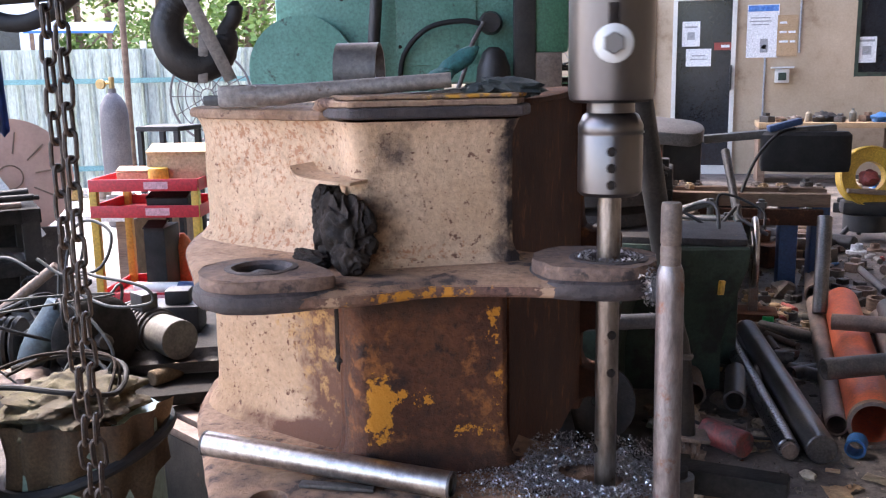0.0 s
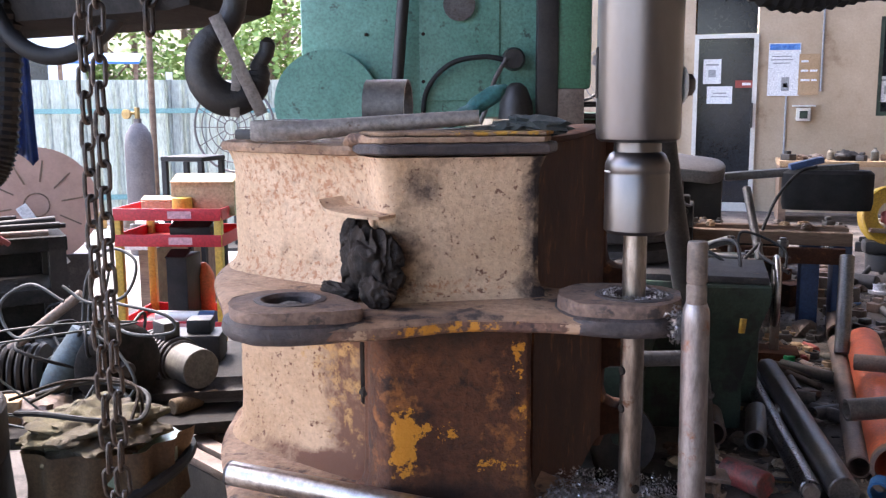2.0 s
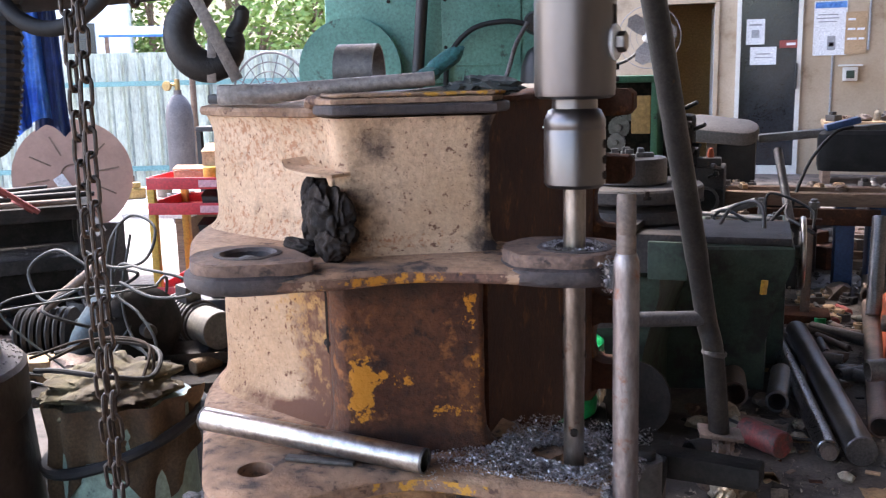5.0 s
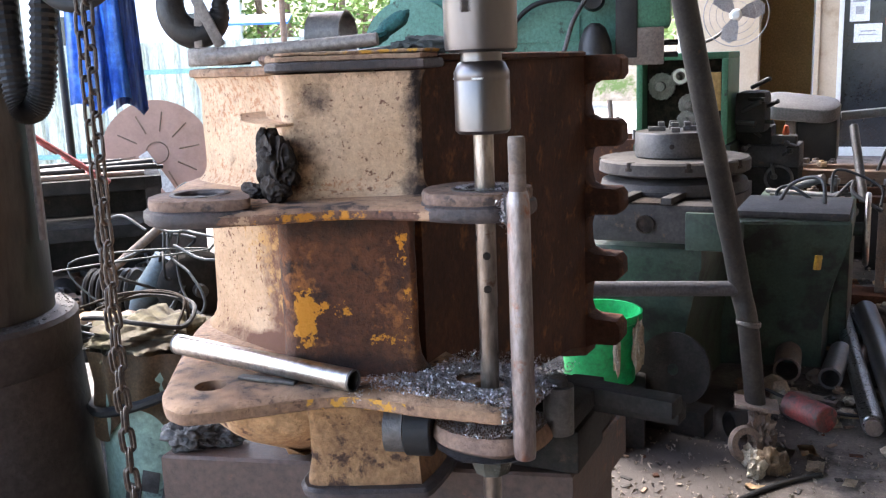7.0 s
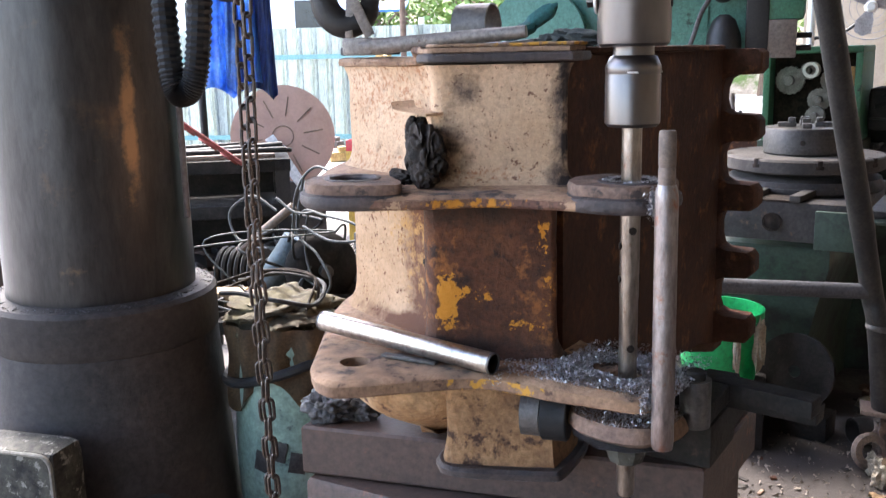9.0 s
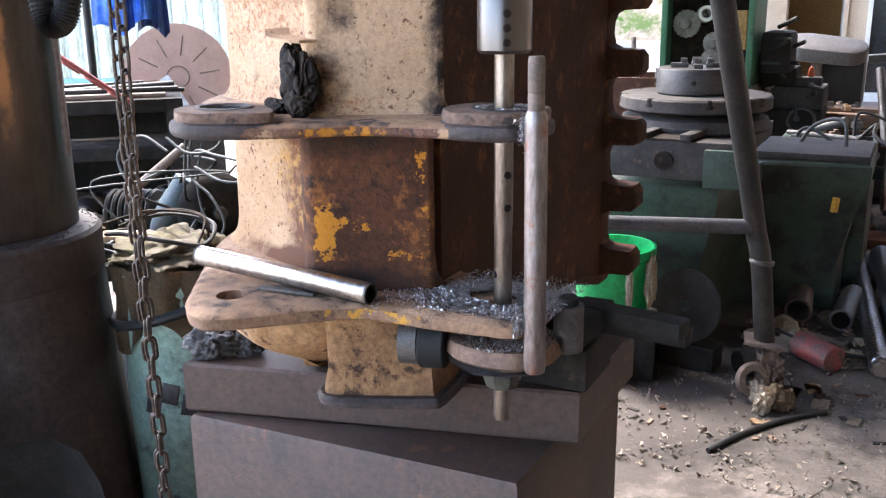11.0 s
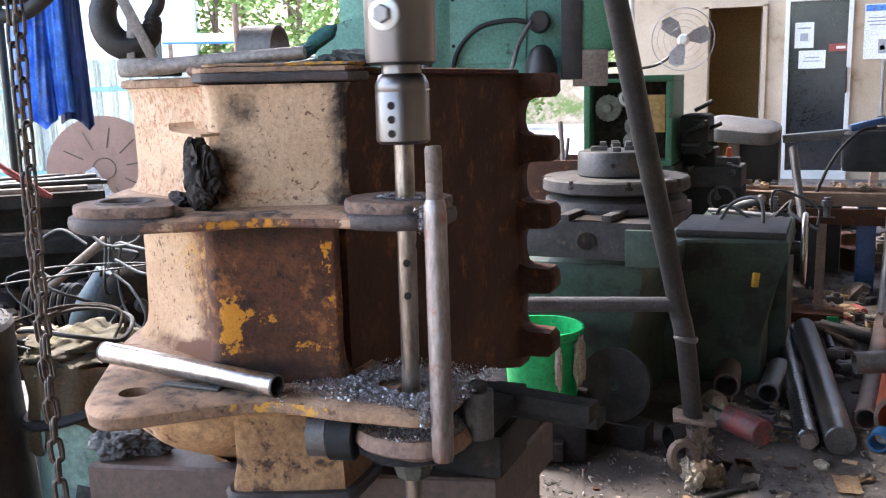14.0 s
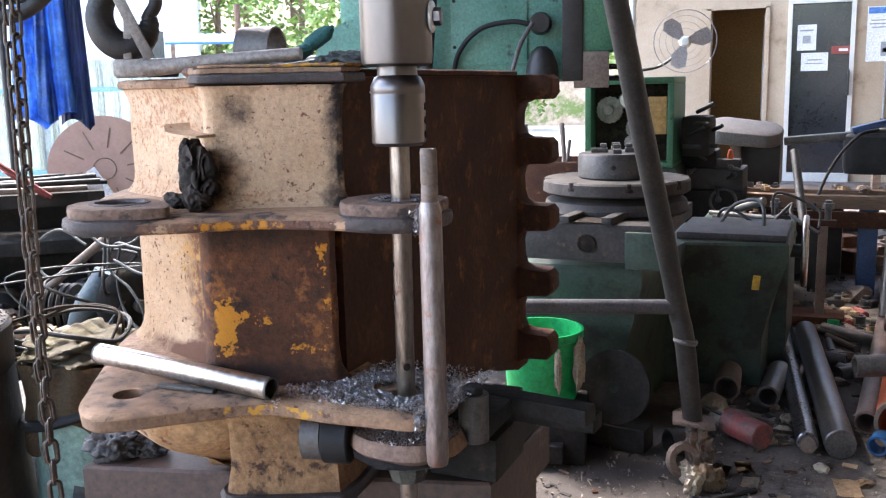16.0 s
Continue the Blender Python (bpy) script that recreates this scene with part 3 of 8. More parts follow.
def sheet(name, w, h, loc, material, label, category, bars=()):
    t = thing(name, loc, label, category)
    b = bm_new()
    box(b, w, 0.004, h, pose(0, 0, 0))
    page = part("sheet", b, material, t)
    for x, z, bw, bh, mk in bars:
        b = bm_new()
        box(b, bw, 0.002, bh, pose(x, -0.0035, z))
        part("print_bar", b, M[mk], page)
    return t


sheet("paper_notice", 0.21, 0.297, (-0.005, 12.005, 1.55), M["white"], "white printed notice sheet taped to the door", "notice", [(0, 0.22, 0.15, 0.02, "grime"), (0, 0.08, 0.09, 0.09, "grime")])
sheet("paper_notice", 0.297, 0.21, (0.09, 12.005, 1.31), M["white"], "white landscape notice sheet taped to the door", "notice", [(0, 0.12, 0.16, 0.015, "grime"), (0, 0.08, 0.2, 0.012, "grime")])
sheet("sticker", 0.2, 0.09, (0.37, 12.005, 1.50), M["redfade"], "small pink and white sticker on the door", "sticker", [(0.03, 0.03, 0.1, 0.03, "white")])
sheet("paper_notice", 0.21, 0.297, (1.99, 12.035, 1.32), M["white"], "white printed notice sheet pasted in the window", "notice", [(0, 0.24, 0.17, 0.025, "grime"), (0, 0.09, 0.1, 0.1, "grime")])
sheet("wall_poster", 0.36, 0.62, (0.82, 11.99, 1.40), M["white"], "white poster with a blue heading on the wall", "poster",
      [(0, 0.54, 0.34, 0.07, "blue"), (-0.03, 0.46, 0.22, 0.012, "grime"), (-0.03, 0.42, 0.25, 0.012, "grime"), (-0.03, 0.38, 0.2, 0.012, "grime"), (0.02, 0.06, 0.09, 0.16, "grime"), (0.02, 0.1, 0.05, 0.05, "darksteel")])
sheet("notice_board", 0.23, 0.48, (1.10, 11.985, 1.41), M["card"], "brown pin board on the wall", "board", [(-0.05, 0.38, 0.08, 0.025, "white"), (-0.05, 0.27, 0.08, 0.025, "white"), (0.05, 0.27, 0.08, 0.025, "white"), (-0.04, 0.16, 0.1, 0.025, "white"), (0.06, 0.16, 0.06, 0.025, "white")])
sb = thing("switch_box", (1.06, 11.97, 1.10), "small grey electrical box under the pin board", "switch box")
bm = bm_new()
box(bm, 0.16, 0.09, 0.16, I4, 0.01)
part("body", bm, M["alu"], sb)
bm = bm_new()
box(bm, 0.09, 0.012, 0.09, pose(0, -0.049, 0.03))
part("cover", bm, M["dkgreen"], sb)
bm = bm_new()
box(bm, 0.26, 0.12, 0.02, pose(0, 0, 0.17))
part("hood", bm, M["alu"], sb)
bm = bm_new()
sweep(bm, [(0.86, 11.985, 1.40), (0.86, 11.985, 0.3)], 0.012)
sweep(bm, [(1.24, 11.985, 2.9), (1.24, 11.985, 1.45)], 0.012)
structure("conduit", bm, M["grime"], "thin grey wall conduits", "conduit")

# ---- the workpiece: a cast steel joint housing ----
ORG = (-0.38, 1.30, 0.70)
ZL, ZM, ZT = 0.860, 1.087, 1.246
work = thing("steel_casting", ORG, "large tan-painted rusty steel joint housing being bored", "machine part")


def grown(poly, n=3):
    out = []
    for i, p in enumerate(poly):
        q = poly[(i + 1) % len(poly)]
        out += [tuple(Vector(p).lerp(Vector(q), k / n)) for k in range(n)]
    return out


def eased(poly, n=4):
    """A closed smooth curve through the points."""
    p = [Vector((x, y)) for x, y in poly]
    out, m = [], len(p)
    for i in range(m):
        a, b, c, d = p[i - 1], p[i], p[(i + 1) % m], p[(i + 2) % m]
        for k in range(n):
            t = k / n
            q = 0.5 * (2 * b + (c - a) * t + (2 * a - 5 * b + 4 * c - d) * t * t + (3 * b - a - 3 * c + d) * t ** 3)
            out.append((q.x, q.y))
    return out


def cast(bm, amount=0.0012, freq=26.0):
    """Uneven cast skin: moves the points a little, out of true."""
    for v in bm.verts:
        q = v.co * freq
        v.co += Vector((noise.noise(q), noise.noise(q + Vector((31, 7, 3))), 0.4 * noise.noise(q + Vector((5, 17, 41))))) * amount


def stack(z0, z1, n, low=(), high=()):
    """Levels of a wall between its flared foot and head."""
    return list(low) + [(0.0, z0 + (z1 - z0) * k / n) for k in range(n + 1)] + list(high)


# the wall's outline: a broad round lobe, a groove, and a box that stands forward beside it
LOBE = [(-0.600, 1.62), (-0.628, 1.30), (-0.622, 1.17), (-0.606, 1.105), (-0.582, 1.072), (-0.545, 1.050), (-0.500, 1.030), (-0.455, 1.012), (-0.415, 0.997), (-0.388, 0.988)]
UBOX = [(-0.374, 0.979), (-0.362, 0.962), (-0.352, 0.944), (-0.341, 0.932), (-0.328, 0.929), (-0.312, 0.935), (-0.250, 0.966), (-0.196, 0.993), (-0.187, 0.999), (-0.185, 1.006), (-0.194, 1.018), (-0.225, 1.035), (-0.245, 1.10), (-0.255, 1.30), (-0.255, 1.62)]
LBOX = [(-0.375, 0.970), (-0.366, 0.948), (-0.356, 0.926), (-0.345, 0.911), (-0.330, 0.903), (-0.312, 0.908), (-0.250, 0.940), (-0.198, 0.963), (-0.188, 0.969), (-0.187, 0.978), (-0.196, 0.992), (-0.225, 1.010), (-0.245, 1.10)]
bodyr = eased(LOBE + UBOX, 4)
bm = bm_new()
loft(bm, bodyr, stack(ZM + 0.030, ZT - 0.030, 14, [(0.013, ZM - 0.001), (0.009, ZM + 0.003), (0.004, ZM + 0.009), (0.001, ZM + 0.018)], [(0.002, ZT - 0.020), (0.005, ZT - 0.012), (0.008, ZT - 0.006)]), ORG)
cast(bm)
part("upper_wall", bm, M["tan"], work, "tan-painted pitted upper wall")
bm = bm_new()
loft(bm, eased(LOBE + [(-0.380, 1.02), (-0.30, 1.06), (-0.24, 1.08), (-0.235, 1.30), (-0.235, 1.62)], 5), [(0.004, ZT - 0.008), (0.014, ZT - 0.006), (0.0155, ZT - 0.001), (0.013, ZT + 0.004), (0.004, ZT + 0.006), (-0.03, ZT + 0.005)], ORG)
cast(bm, 0.0022, 40)
part("top_rim", bm, M["rim"], work, "worn tan top rim")
# plates stacked on the box: a dark one with a burnt front edge, thinner worn ones over it
pad = [(-0.398, 1.005), (-0.386, 0.972), (-0.366, 0.936), (-0.343, 0.918), (-0.322, 0.917), (-0.25, 0.952), (-0.180, 0.987), (-0.172, 1.000), (-0.180, 1.06), (-0.26, 1.085), (-0.36, 1.07)]
bm = bm_new()
loft(bm, eased(pad, 5), [(-0.012, ZT - 0.004), (-0.001, ZT - 0.003), (0.001, ZT - 0.001), (0.001, ZT + 0.006), (-0.001, ZT + 0.0085), (-0.02, ZT + 0.009)], ORG)
cast(bm, 0.0016, 45)
part("top_pad", bm, M["bossdark"], work, "dark burnt steel pad on the rim")
for k, (dx, dy, z0, z1, sh, mk) in enumerate(((-0.004, 0.003, 0.009, 0.0155, -0.002, "rim"), (-0.002, 0.012, 0.016, 0.0205, -0.005, "tanedge"))):
    bm = bm_new()
    loft(bm, [(x + dx, y + dy) for x, y in eased(pad, 5)], [(sh - 0.002, ZT + z0), (sh, ZT + z0 + 0.001), (sh, ZT + z1 - 0.001), (sh - 0.002, ZT + z1), (sh - 0.02, ZT + z1)], ORG)
    cast(bm, 0.0026, 34 + 7 * k)
    part("top_layer", bm, M[mk], work, "thin worn layer on the pad")
bm = bm_new()
sweep(bm, smooth_path([(-0.412, 1.004, ZT + 0.004), (-0.398, 0.986, ZT + 0.007), (-0.386, 0.966, ZT + 0.012), (-0.372, 0.946, ZT + 0.013), (-0.35, 0.930, ZT + 0.012)], 6), [0.004 + 0.003 * math.sin(0.13 * i) for i in range(25)], 10)
for v in bm.verts:
    v.co -= Vector(ORG)
cast(bm, 0.003, 50)
part("weld_bead", bm, M["rim"], work, "lumpy weld bead where the pad meets the rim")

midp = [(-0.60, 1.45), (-0.645, 1.22), (-0.628, 1.11), (-0.590, 1.015), (-0.545, 0.940), (-0.500, 0.872), (-0.470, 0.822), (-0.446, 0.790), (-0.412, 0.778), (-0.362, 0.794), (-0.320, 0.814), (-0.285, 0.835), (-0.242, 0.872), (-0.195, 0.885),
        (-0.145, 0.892), (-0.092, 0.893), (-0.050, 0.901), (-0.031, 0.926), (-0.027, 0.958), (-0.034, 0.995), (-0.065, 1.020), (-0.11, 1.030), (-0.16, 1.045), (-0.21, 1.08), (-0.24, 1.20), (-0.24, 1.45)]
lowp = [(-0.60, 1.50), (-0.66, 1.25), (-0.64, 1.13), (-0.60, 1.03), (-0.535, 0.925), (-0.478, 0.835), (-0.440, 0.780), (-0.395, 0.752), (-0.355, 0.772), (-0.312, 0.812), (-0.248, 0.864), (-0.195, 0.874), (-0.143, 0.873),
        (-0.085, 0.878), (-0.035, 0.886), (-0.020, 0.93), (-0.025, 0.995), (-0.07, 1.03), (-0.13, 1.04), (-0.18, 1.06), (-0.23, 1.12), (-0.24, 1.30), (-0.24, 1.5)]


def flange(name, poly, zt, th, holes, label, mat_top, mat_edge):
    """A plate with bores cut through it: walls, bottom, and a top with round openings."""
    poly = eased(poly, 4)
    b = bm_new()
    loft(b, poly, [(-0.004, zt - th), (0.0, zt - th + 0.003), (0.0008, zt - th * 0.5), (0.0, zt - 0.004)], ORG, cap=False)
    cast(b, 0.0012, 60)
    part(name + "_edge", b, mat_edge, work, label)
    for zz, d in ((zt - th, -0.004), (zt, -0.006)):
        b = bm_new()
        outer = [b.verts.new((x - ORG[0], y - ORG[1], zz - ORG[2])) for x, y in offset(poly, d)]
        es = [b.edges.new((outer[i], outer[(i + 1) % len(outer)])) for i in range(len(outer))]
        if zz == zt:
            low = [b.verts.new((x - ORG[0], y - ORG[1], zz - 0.005 - ORG[2])) for x, y in offset(poly, 0.001)]
            for i in range(len(low)):
                j = (i + 1) % len(low)
                b.faces.new((low[i], low[j], outer[j], outer[i]))
        for hx, hy, hr in holes:
            ring = [b.verts.new((hx + hr * math.cos(a) - ORG[0], hy + hr * math.sin(a) - ORG[1], zz - ORG[2])) for a in [2 * math.pi * k / 28 for k in range(28)]]
            es += [b.edges.new((ring[i], ring[(i + 1) % 28])) for i in range(28)]
            if zz == zt:
                dn = [b.verts.new(v.co - Vector((0, 0, th))) for v in ring]
                for i in range(28):
                    b.faces.new((ring[i], ring[(i + 1) % 28], dn[(i + 1) % 28], dn[i]))
        bmesh.ops.triangle_fill(b, use_beauty=True, edges=es)
        part(name + ("_top" if zz == zt else "_underside"), b, mat_top, work)


BORE = (-0.407, 0.842)
flange("middle_flange", midp, ZM, 0.0165, [(*BORE, 0.024), (-0.076, 0.946, 0.028)], "rusty flange edge with yellow paint remains", M["tantop"], M["yeledge"])
flange("lower_flange", lowp, ZL, 0.021, [(-0.410, 0.834, 0.020), (-0.076, 0.946, 0.026)], "tan flange edge with yellow paint remains", M["tantop"], M["tanedge"])
# raised burnt bosses round the two bores
boss_l = [(-0.474, 0.850), (-0.468, 0.818), (-0.446, 0.789), (-0.412, 0.777), (-0.362, 0.793), (-0.330, 0.815), (-0.322, 0.832), (-0.345, 0.862), (-0.385, 0.892), (-0.430, 0.902), (-0.460, 0.885)]
boss_r = [(-0.158, 0.965), (-0.150, 0.925), (-0.128, 0.896), (-0.092, 0.892), (-0.050, 0.900), (-0.030, 0.926), (-0.026, 0.958), (-0.033, 0.996), (-0.065, 1.016), (-0.105, 1.018), (-0.142, 1.003)]
for outline, (hx, hy), ri, rise in ((boss_l, BORE, 0.026, 0.015), (boss_r, (-0.076, 0.946), 0.029, 0.016)):
    ring = eased(outline, 5)
    cen = Vector((hx, hy))
    bm = bm_new()
    loft(bm, ring, [(-0.003, ZM - 0.0175), (0.0010, ZM - 0.014), (0.0022, ZM - 0.008), (0.0010, ZM - 0.001), (-0.003, ZM + 0.0015), (-0.010, ZM + 0.0025)], ORG, cap=False)
    cast(bm, 0.0022, 38)
    part("boss_band", bm, M["bossdark"], work, "dark burnt band of the boss")
    bm = bm_new()
    loft(bm, ring, [(-0.006, ZM - 0.002), (-0.0035, ZM + 0.002), (-0.003, ZM + rise - 0.005), (-0.005, ZM + rise - 0.001)], ORG, cap=False)
    cast(bm, 0.0026, 45)
    part("boss_edge", bm, M["bossface"], work, "worn brown upper edge of the boss")
    bm = bm_new()
    rows = []
    for f in (0.0, 0.3, 0.6, 0.85, 1.0):
        rows.append([])
        for x, y in offset(ring, -0.004):
            d = Vector((x, y)) - cen
            q = cen + d.normalized() * (ri + 0.010 + (d.length - ri - 0.010) * f)
            rows[-1].append(bm.verts.new((q.x - ORG[0], q.y - ORG[1], ZM + rise - 0.0012 + 0.0012 * (1 - f) - ORG[2])))
    for a, b in zip(rows, rows[1:]):
        for k in range(len(a)):
            j = (k + 1) % len(a)
            bm.faces.new((a[k], a[j], b[j], b[k]))
    cast(bm, 0.0020, 55)
    part("boss_face", bm, M["bossface"], work, "greasy brown face of the boss")
    bm = bm_new()
    lathe(bm, [(ri + 0.012, rise - 0.003), (ri + 0.010, rise + 0.001), (ri + 0.004, rise + 0.0015), (ri, rise - 0.002), (ri - 0.001, -0.016)], pose(hx - ORG[0], hy - ORG[1], ZM - ORG[2]), 48)
    cast(bm, 0.0014, 90)
    part("bearing_collar", bm, M["bossdark"], work, "dark ring collar round a bore")
bm = bm_new()
lathe(bm, [(0, 0.017), (0.006, 0.0165), (0.012, 0.014), (0.018, 0.010), (0.023, 0.005), (0.0265, 0)], pose(BORE[0] - ORG[0], BORE[1] - ORG[1], ZM - 0.004 - ORG[2]), 36)
cast(bm, 0.004, 120)
part("packed_grease", bm, M["swarfdark"], work, "dark swarf and grease packed in the bore")
bm = bm_new()
loft(bm, eased(LOBE + [(-0.374, 0.990), (-0.32, 1.00), (-0.27, 1.05), (-0.25, 1.12), (-0.26, 1.30), (-0.26, 1.62)], 4), stack(ZL + 0.050, ZM - 0.0165, 12, [(0.018, ZL - 0.002), (0.011, ZL + 0.006), (0.004, ZL + 0.018), (0.001, ZL + 0.034)]), ORG)
cast(bm)
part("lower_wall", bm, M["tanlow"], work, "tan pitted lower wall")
# rust-brown welded front box on the lower wall
bm = bm_new()
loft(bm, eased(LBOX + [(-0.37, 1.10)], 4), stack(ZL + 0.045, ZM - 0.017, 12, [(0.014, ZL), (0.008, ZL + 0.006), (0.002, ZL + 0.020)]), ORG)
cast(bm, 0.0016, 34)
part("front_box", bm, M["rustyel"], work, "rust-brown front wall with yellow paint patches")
# the side plate, and the comb of finger lugs across its far end
bm = bm_new()
prof = [(1.00, 0.862), (1.00, ZT + 0.002), (1.715, ZT + 0.004), (1.715, 0.672), (1.63, 0.694), (1.45, 0.716), (1.30, 0.748), (1.15, 0.80)]
lo = [bm.verts.new((-0.188 - ORG[0], y - ORG[1], z - ORG[2])) for y, z in prof]
hi = [bm.verts.new((-0.246 - ORG[0], y - ORG[1], z - ORG[2])) for y, z in prof]
for i in range(len(lo)):
    j = (i + 1) % len(lo)
    bm.faces.new((lo[i], hi[i], hi[j], lo[j]))
bm.faces.new(lo)
bm.faces.new(list(reversed(hi)))
part("side_plate", bm, M["darkrust"], work, "dark rusty side plate")
bm = bm_new()
comb = [(-0.60, 0.66), (-0.60, ZT + 0.004)]
for zc in (1.230, 1.104, 0.970, 0.837, 0.704):
    comb += [(-0.188, zc + 0.052), (-0.183, zc + 0.034), (-0.168, zc + 0.0265), (-0.126, zc + 0.025), (-0.117, zc + 0.014), (-0.117, zc - 0.014), (-0.126, zc - 0.025), (-0.168, zc - 0.0265), (-0.183, zc - 0.034), (-0.188, zc - 0.052)]
comb = [(x, min(z, ZT + 0.006)) for x, z in comb] + [(-0.23, 0.645)]
rings = [[bm.verts.new((x - ORG[0] - d, y - ORG[1], z - ORG[2])) for x, z in comb] for y, d in ((1.716, 0.003), (1.720, 0.0), (1.772, 0.0), (1.776, 0.003))]
for p, q in zip(rings, rings[1:]):
    for i in range(len(p)):
        j = (i + 1) % len(p)
        bm.faces.new((p[i], p[j], q[j], q[i]))
for ring in (rings[0], rings[-1]):
    bmesh.ops.triangle_fill(bm, use_beauty=True, edges=[bm.edges.get((ring[i], ring[(i + 1) % len(ring)])) for i in range(len(ring))])
cast(bm, 0.0025, 22)
part("finned_plate", bm, M["darkrust"], work, "dark rusty end plate with finger lugs")
bm = bm_new()
loft(bm, eased([(-0.255, 1.12), (-0.180, 1.10), (-0.178, 1.40), (-0.182, 1.70), (-0.25, 1.72)], 4), [(-0.002, ZT + 0.004), (0.002, ZT + 0.006), (0.002, ZT + 0.012), (-0.003, ZT + 0.014)], ORG)
cast(bm, 0.003, 25)
part("side_rim", bm, M["darkrust"], work, "rusty rim along the side plate")
# the foot under the lower flange: a round tan bowl and a rusty front box on a lip
foot = [(-0.56, 1.30), (-0.555, 1.08), (-0.525, 0.965), (-0.485, 0.905), (-0.43, 0.873), (-0.385, 0.866), (-0.34, 0.880), (-0.29, 0.93), (-0.24, 1.0), (-0.23, 1.3)]
bm = bm_new()
loft(bm, eased(foot, 4), [(-0.125, 0.706), (-0.105, 0.722), (-0.065, 0.742), (-0.030, 0.762), (-0.006, 0.785), (0.002, 0.805), (0.002, 0.825), (-0.002, ZL - 0.0215)], ORG)
cast(bm, 0.003, 24)
part("foot", bm, M["footpaint"], work, "tapering tan bowl-shaped foot")
fbox = [(-0.345, 1.0), (-0.328, 0.925), (-0.315, 0.897), (-0.300, 0.889), (-0.26, 0.903), (-0.185, 0.938), (-0.172, 0.955), (-0.185, 1.05), (-0.25, 1.1)]
bm = bm_new()
loft(bm, eased(fbox, 4), [(0.0, 0.716), (-0.002, 0.730), (-0.006, 0.75), (-0.006, 0.80), (-0.003, 0.825), (0.002, ZL - 0.0218)], ORG)
cast(bm, 0.002, 32)
part("foot_box", bm, M["footrust"], work, "rusty front box of the foot")
bm = bm_new()
loft(bm, eased([(-0.340, 1.0), (-0.332, 0.915), (-0.318, 0.889), (-0.296, 0.879), (-0.25, 0.893), (-0.175, 0.927), (-0.160, 0.950), (-0.175, 1.06), (-0.25, 1.1)], 4), [(-0.006, 0.703), (0.0, 0.706), (0.001, 0.714), (-0.004, 0.719), (-0.012, 0.7195)], ORG)
cast(bm, 0.002, 40)
part("foot_lip", bm, M["bossdark"], work, "dark greasy lip at the foot's base")

# ---- the spindle, which turns ----
AX, AY = -0.076, 0.946
spin = thing("drill_spindle", (AX, AY, 0.60), "turning grey steel drill spindle with socket and boring bar", "drill spindle")
bm = bm_new()
lathe(bm, [(0, 0.658), (0.036, 0.658), (0.0405, 0.661), (0.0415, 0.668), (0.0415, 1.2), (0, 1.2)], I4, 64)
sleeve = part("sleeve", bm, M["steel"], spin, "smooth grey steel spindle sleeve")
bm = bm_new()
lathe(bm, [(0, 0.567), (0.028, 0.567), (0.0318, 0.571), (0.0318, 0.625), (0.0314, 0.626), (0.0314, 0.628), (0.0318, 0.629), (0.0318, 0.636), (0.027, 0.646), (0.0235, 0.648), (0.023, 0.66), (0, 0.66)], I4, 56)
socket = part("socket", bm, M["steel"], spin, "grey steel tool socket with three set-screw holes")
bm = bm_new()
lathe(bm, [(0, 0.105), (0.0095, 0.105), (0.0112, 0.109), (0.0112, 0.36), (0.0118, 0.362), (0.0118, 0.568), (0, 0.568)], I4, 32)
bar = part("boring_bar", bm, M["barsteel"], spin, "worn steel boring bar")


def dot(ang, z, r, rad, depth=0.0015):
    """A dark recess set on the turned surface, facing out at an angle."""
    b = bm_new()
    cyl(b, r, depth * 2, I4, 18, edge=0.0002)
    return b, pose(0, 0, z) @ pose(0, 0, 0, 0, 0, ang) @ Matrix.Translation((rad - depth, 0, 0)) @ pose(0, 0, 0, 0, 90, 0)


for z in (0.612, 0.596, 0.580):
    b, m = dot(0, z, 0.0046, 0.0318, 0.0011)
    part("screw_hole", b, M["black"], socket, "dark set-screw hole", m)
for z, a in ((0.425, 20), (0.385, 20), (0.425, 200), (0.385, 200), (0.30, 110), (0.30, 290), (0.445, 110)):
    b, m = dot(a, z, 0.0046, 0.0112, 0.0016)
    part("cutter_hole", b, M["black"], bar, "dark cutter hole through the bar", m)
for a in (0, 176):
    bm = bm_new()
    box(bm, 0.004, 0.0105, 0.05, pose(0.0405, 0, 0), 0.0019)
    part("drift_slot", bm, M["black"], sleeve, "dark drift slot in the sleeve", pose(0, 0, 0.70, 0, 0, a))
bm = bm_new()
lathe(bm, [(0, 0), (0.0165, 0), (0.018, 0.001), (0.018, 0.003), (0.0165, 0.004), (0, 0.004)], I4, 32)
washer = part("washer", bm, M["alu"], spin, "bright steel washer", pose(0.0405, 0, 0.713, 0, 90, 0))
bm = bm_new()
cyl(bm, 0.0105, 0.009, I4, 6, edge=0.001)
part("bolt", bm, M["steel"], washer, "hexagon bolt head", pose(0, 0, 0.004), 20)
for a, z in ((94, 0.628), (-170, 0.628)):
    bm = bm_new()
    box(bm, 0.003, 0.012, 0.0022, pose(0.0310, 0, 0), 0.0006)
    part("pin_mark", bm, M["alu"], socket, "bright pin end", pose(0, 0, z, 0, 0, a))

# ---- the base under the workpiece ----
base = thing("machine_table", (-0.29, 1.12, 0.0), "dark brown steel box table under the casting", "machine table")
bm = bm_new()
loft(bm, grown([(-0.592, 0.925), (-0.014, 1.074), (-0.010, 1.34), (-0.64, 1.36)], 4), [(-0.004, 0.622), (0, 0.626), (0, 0.660), (0, 0.696), (-0.004, 0.70)], (-0.29, 1.12, 0))
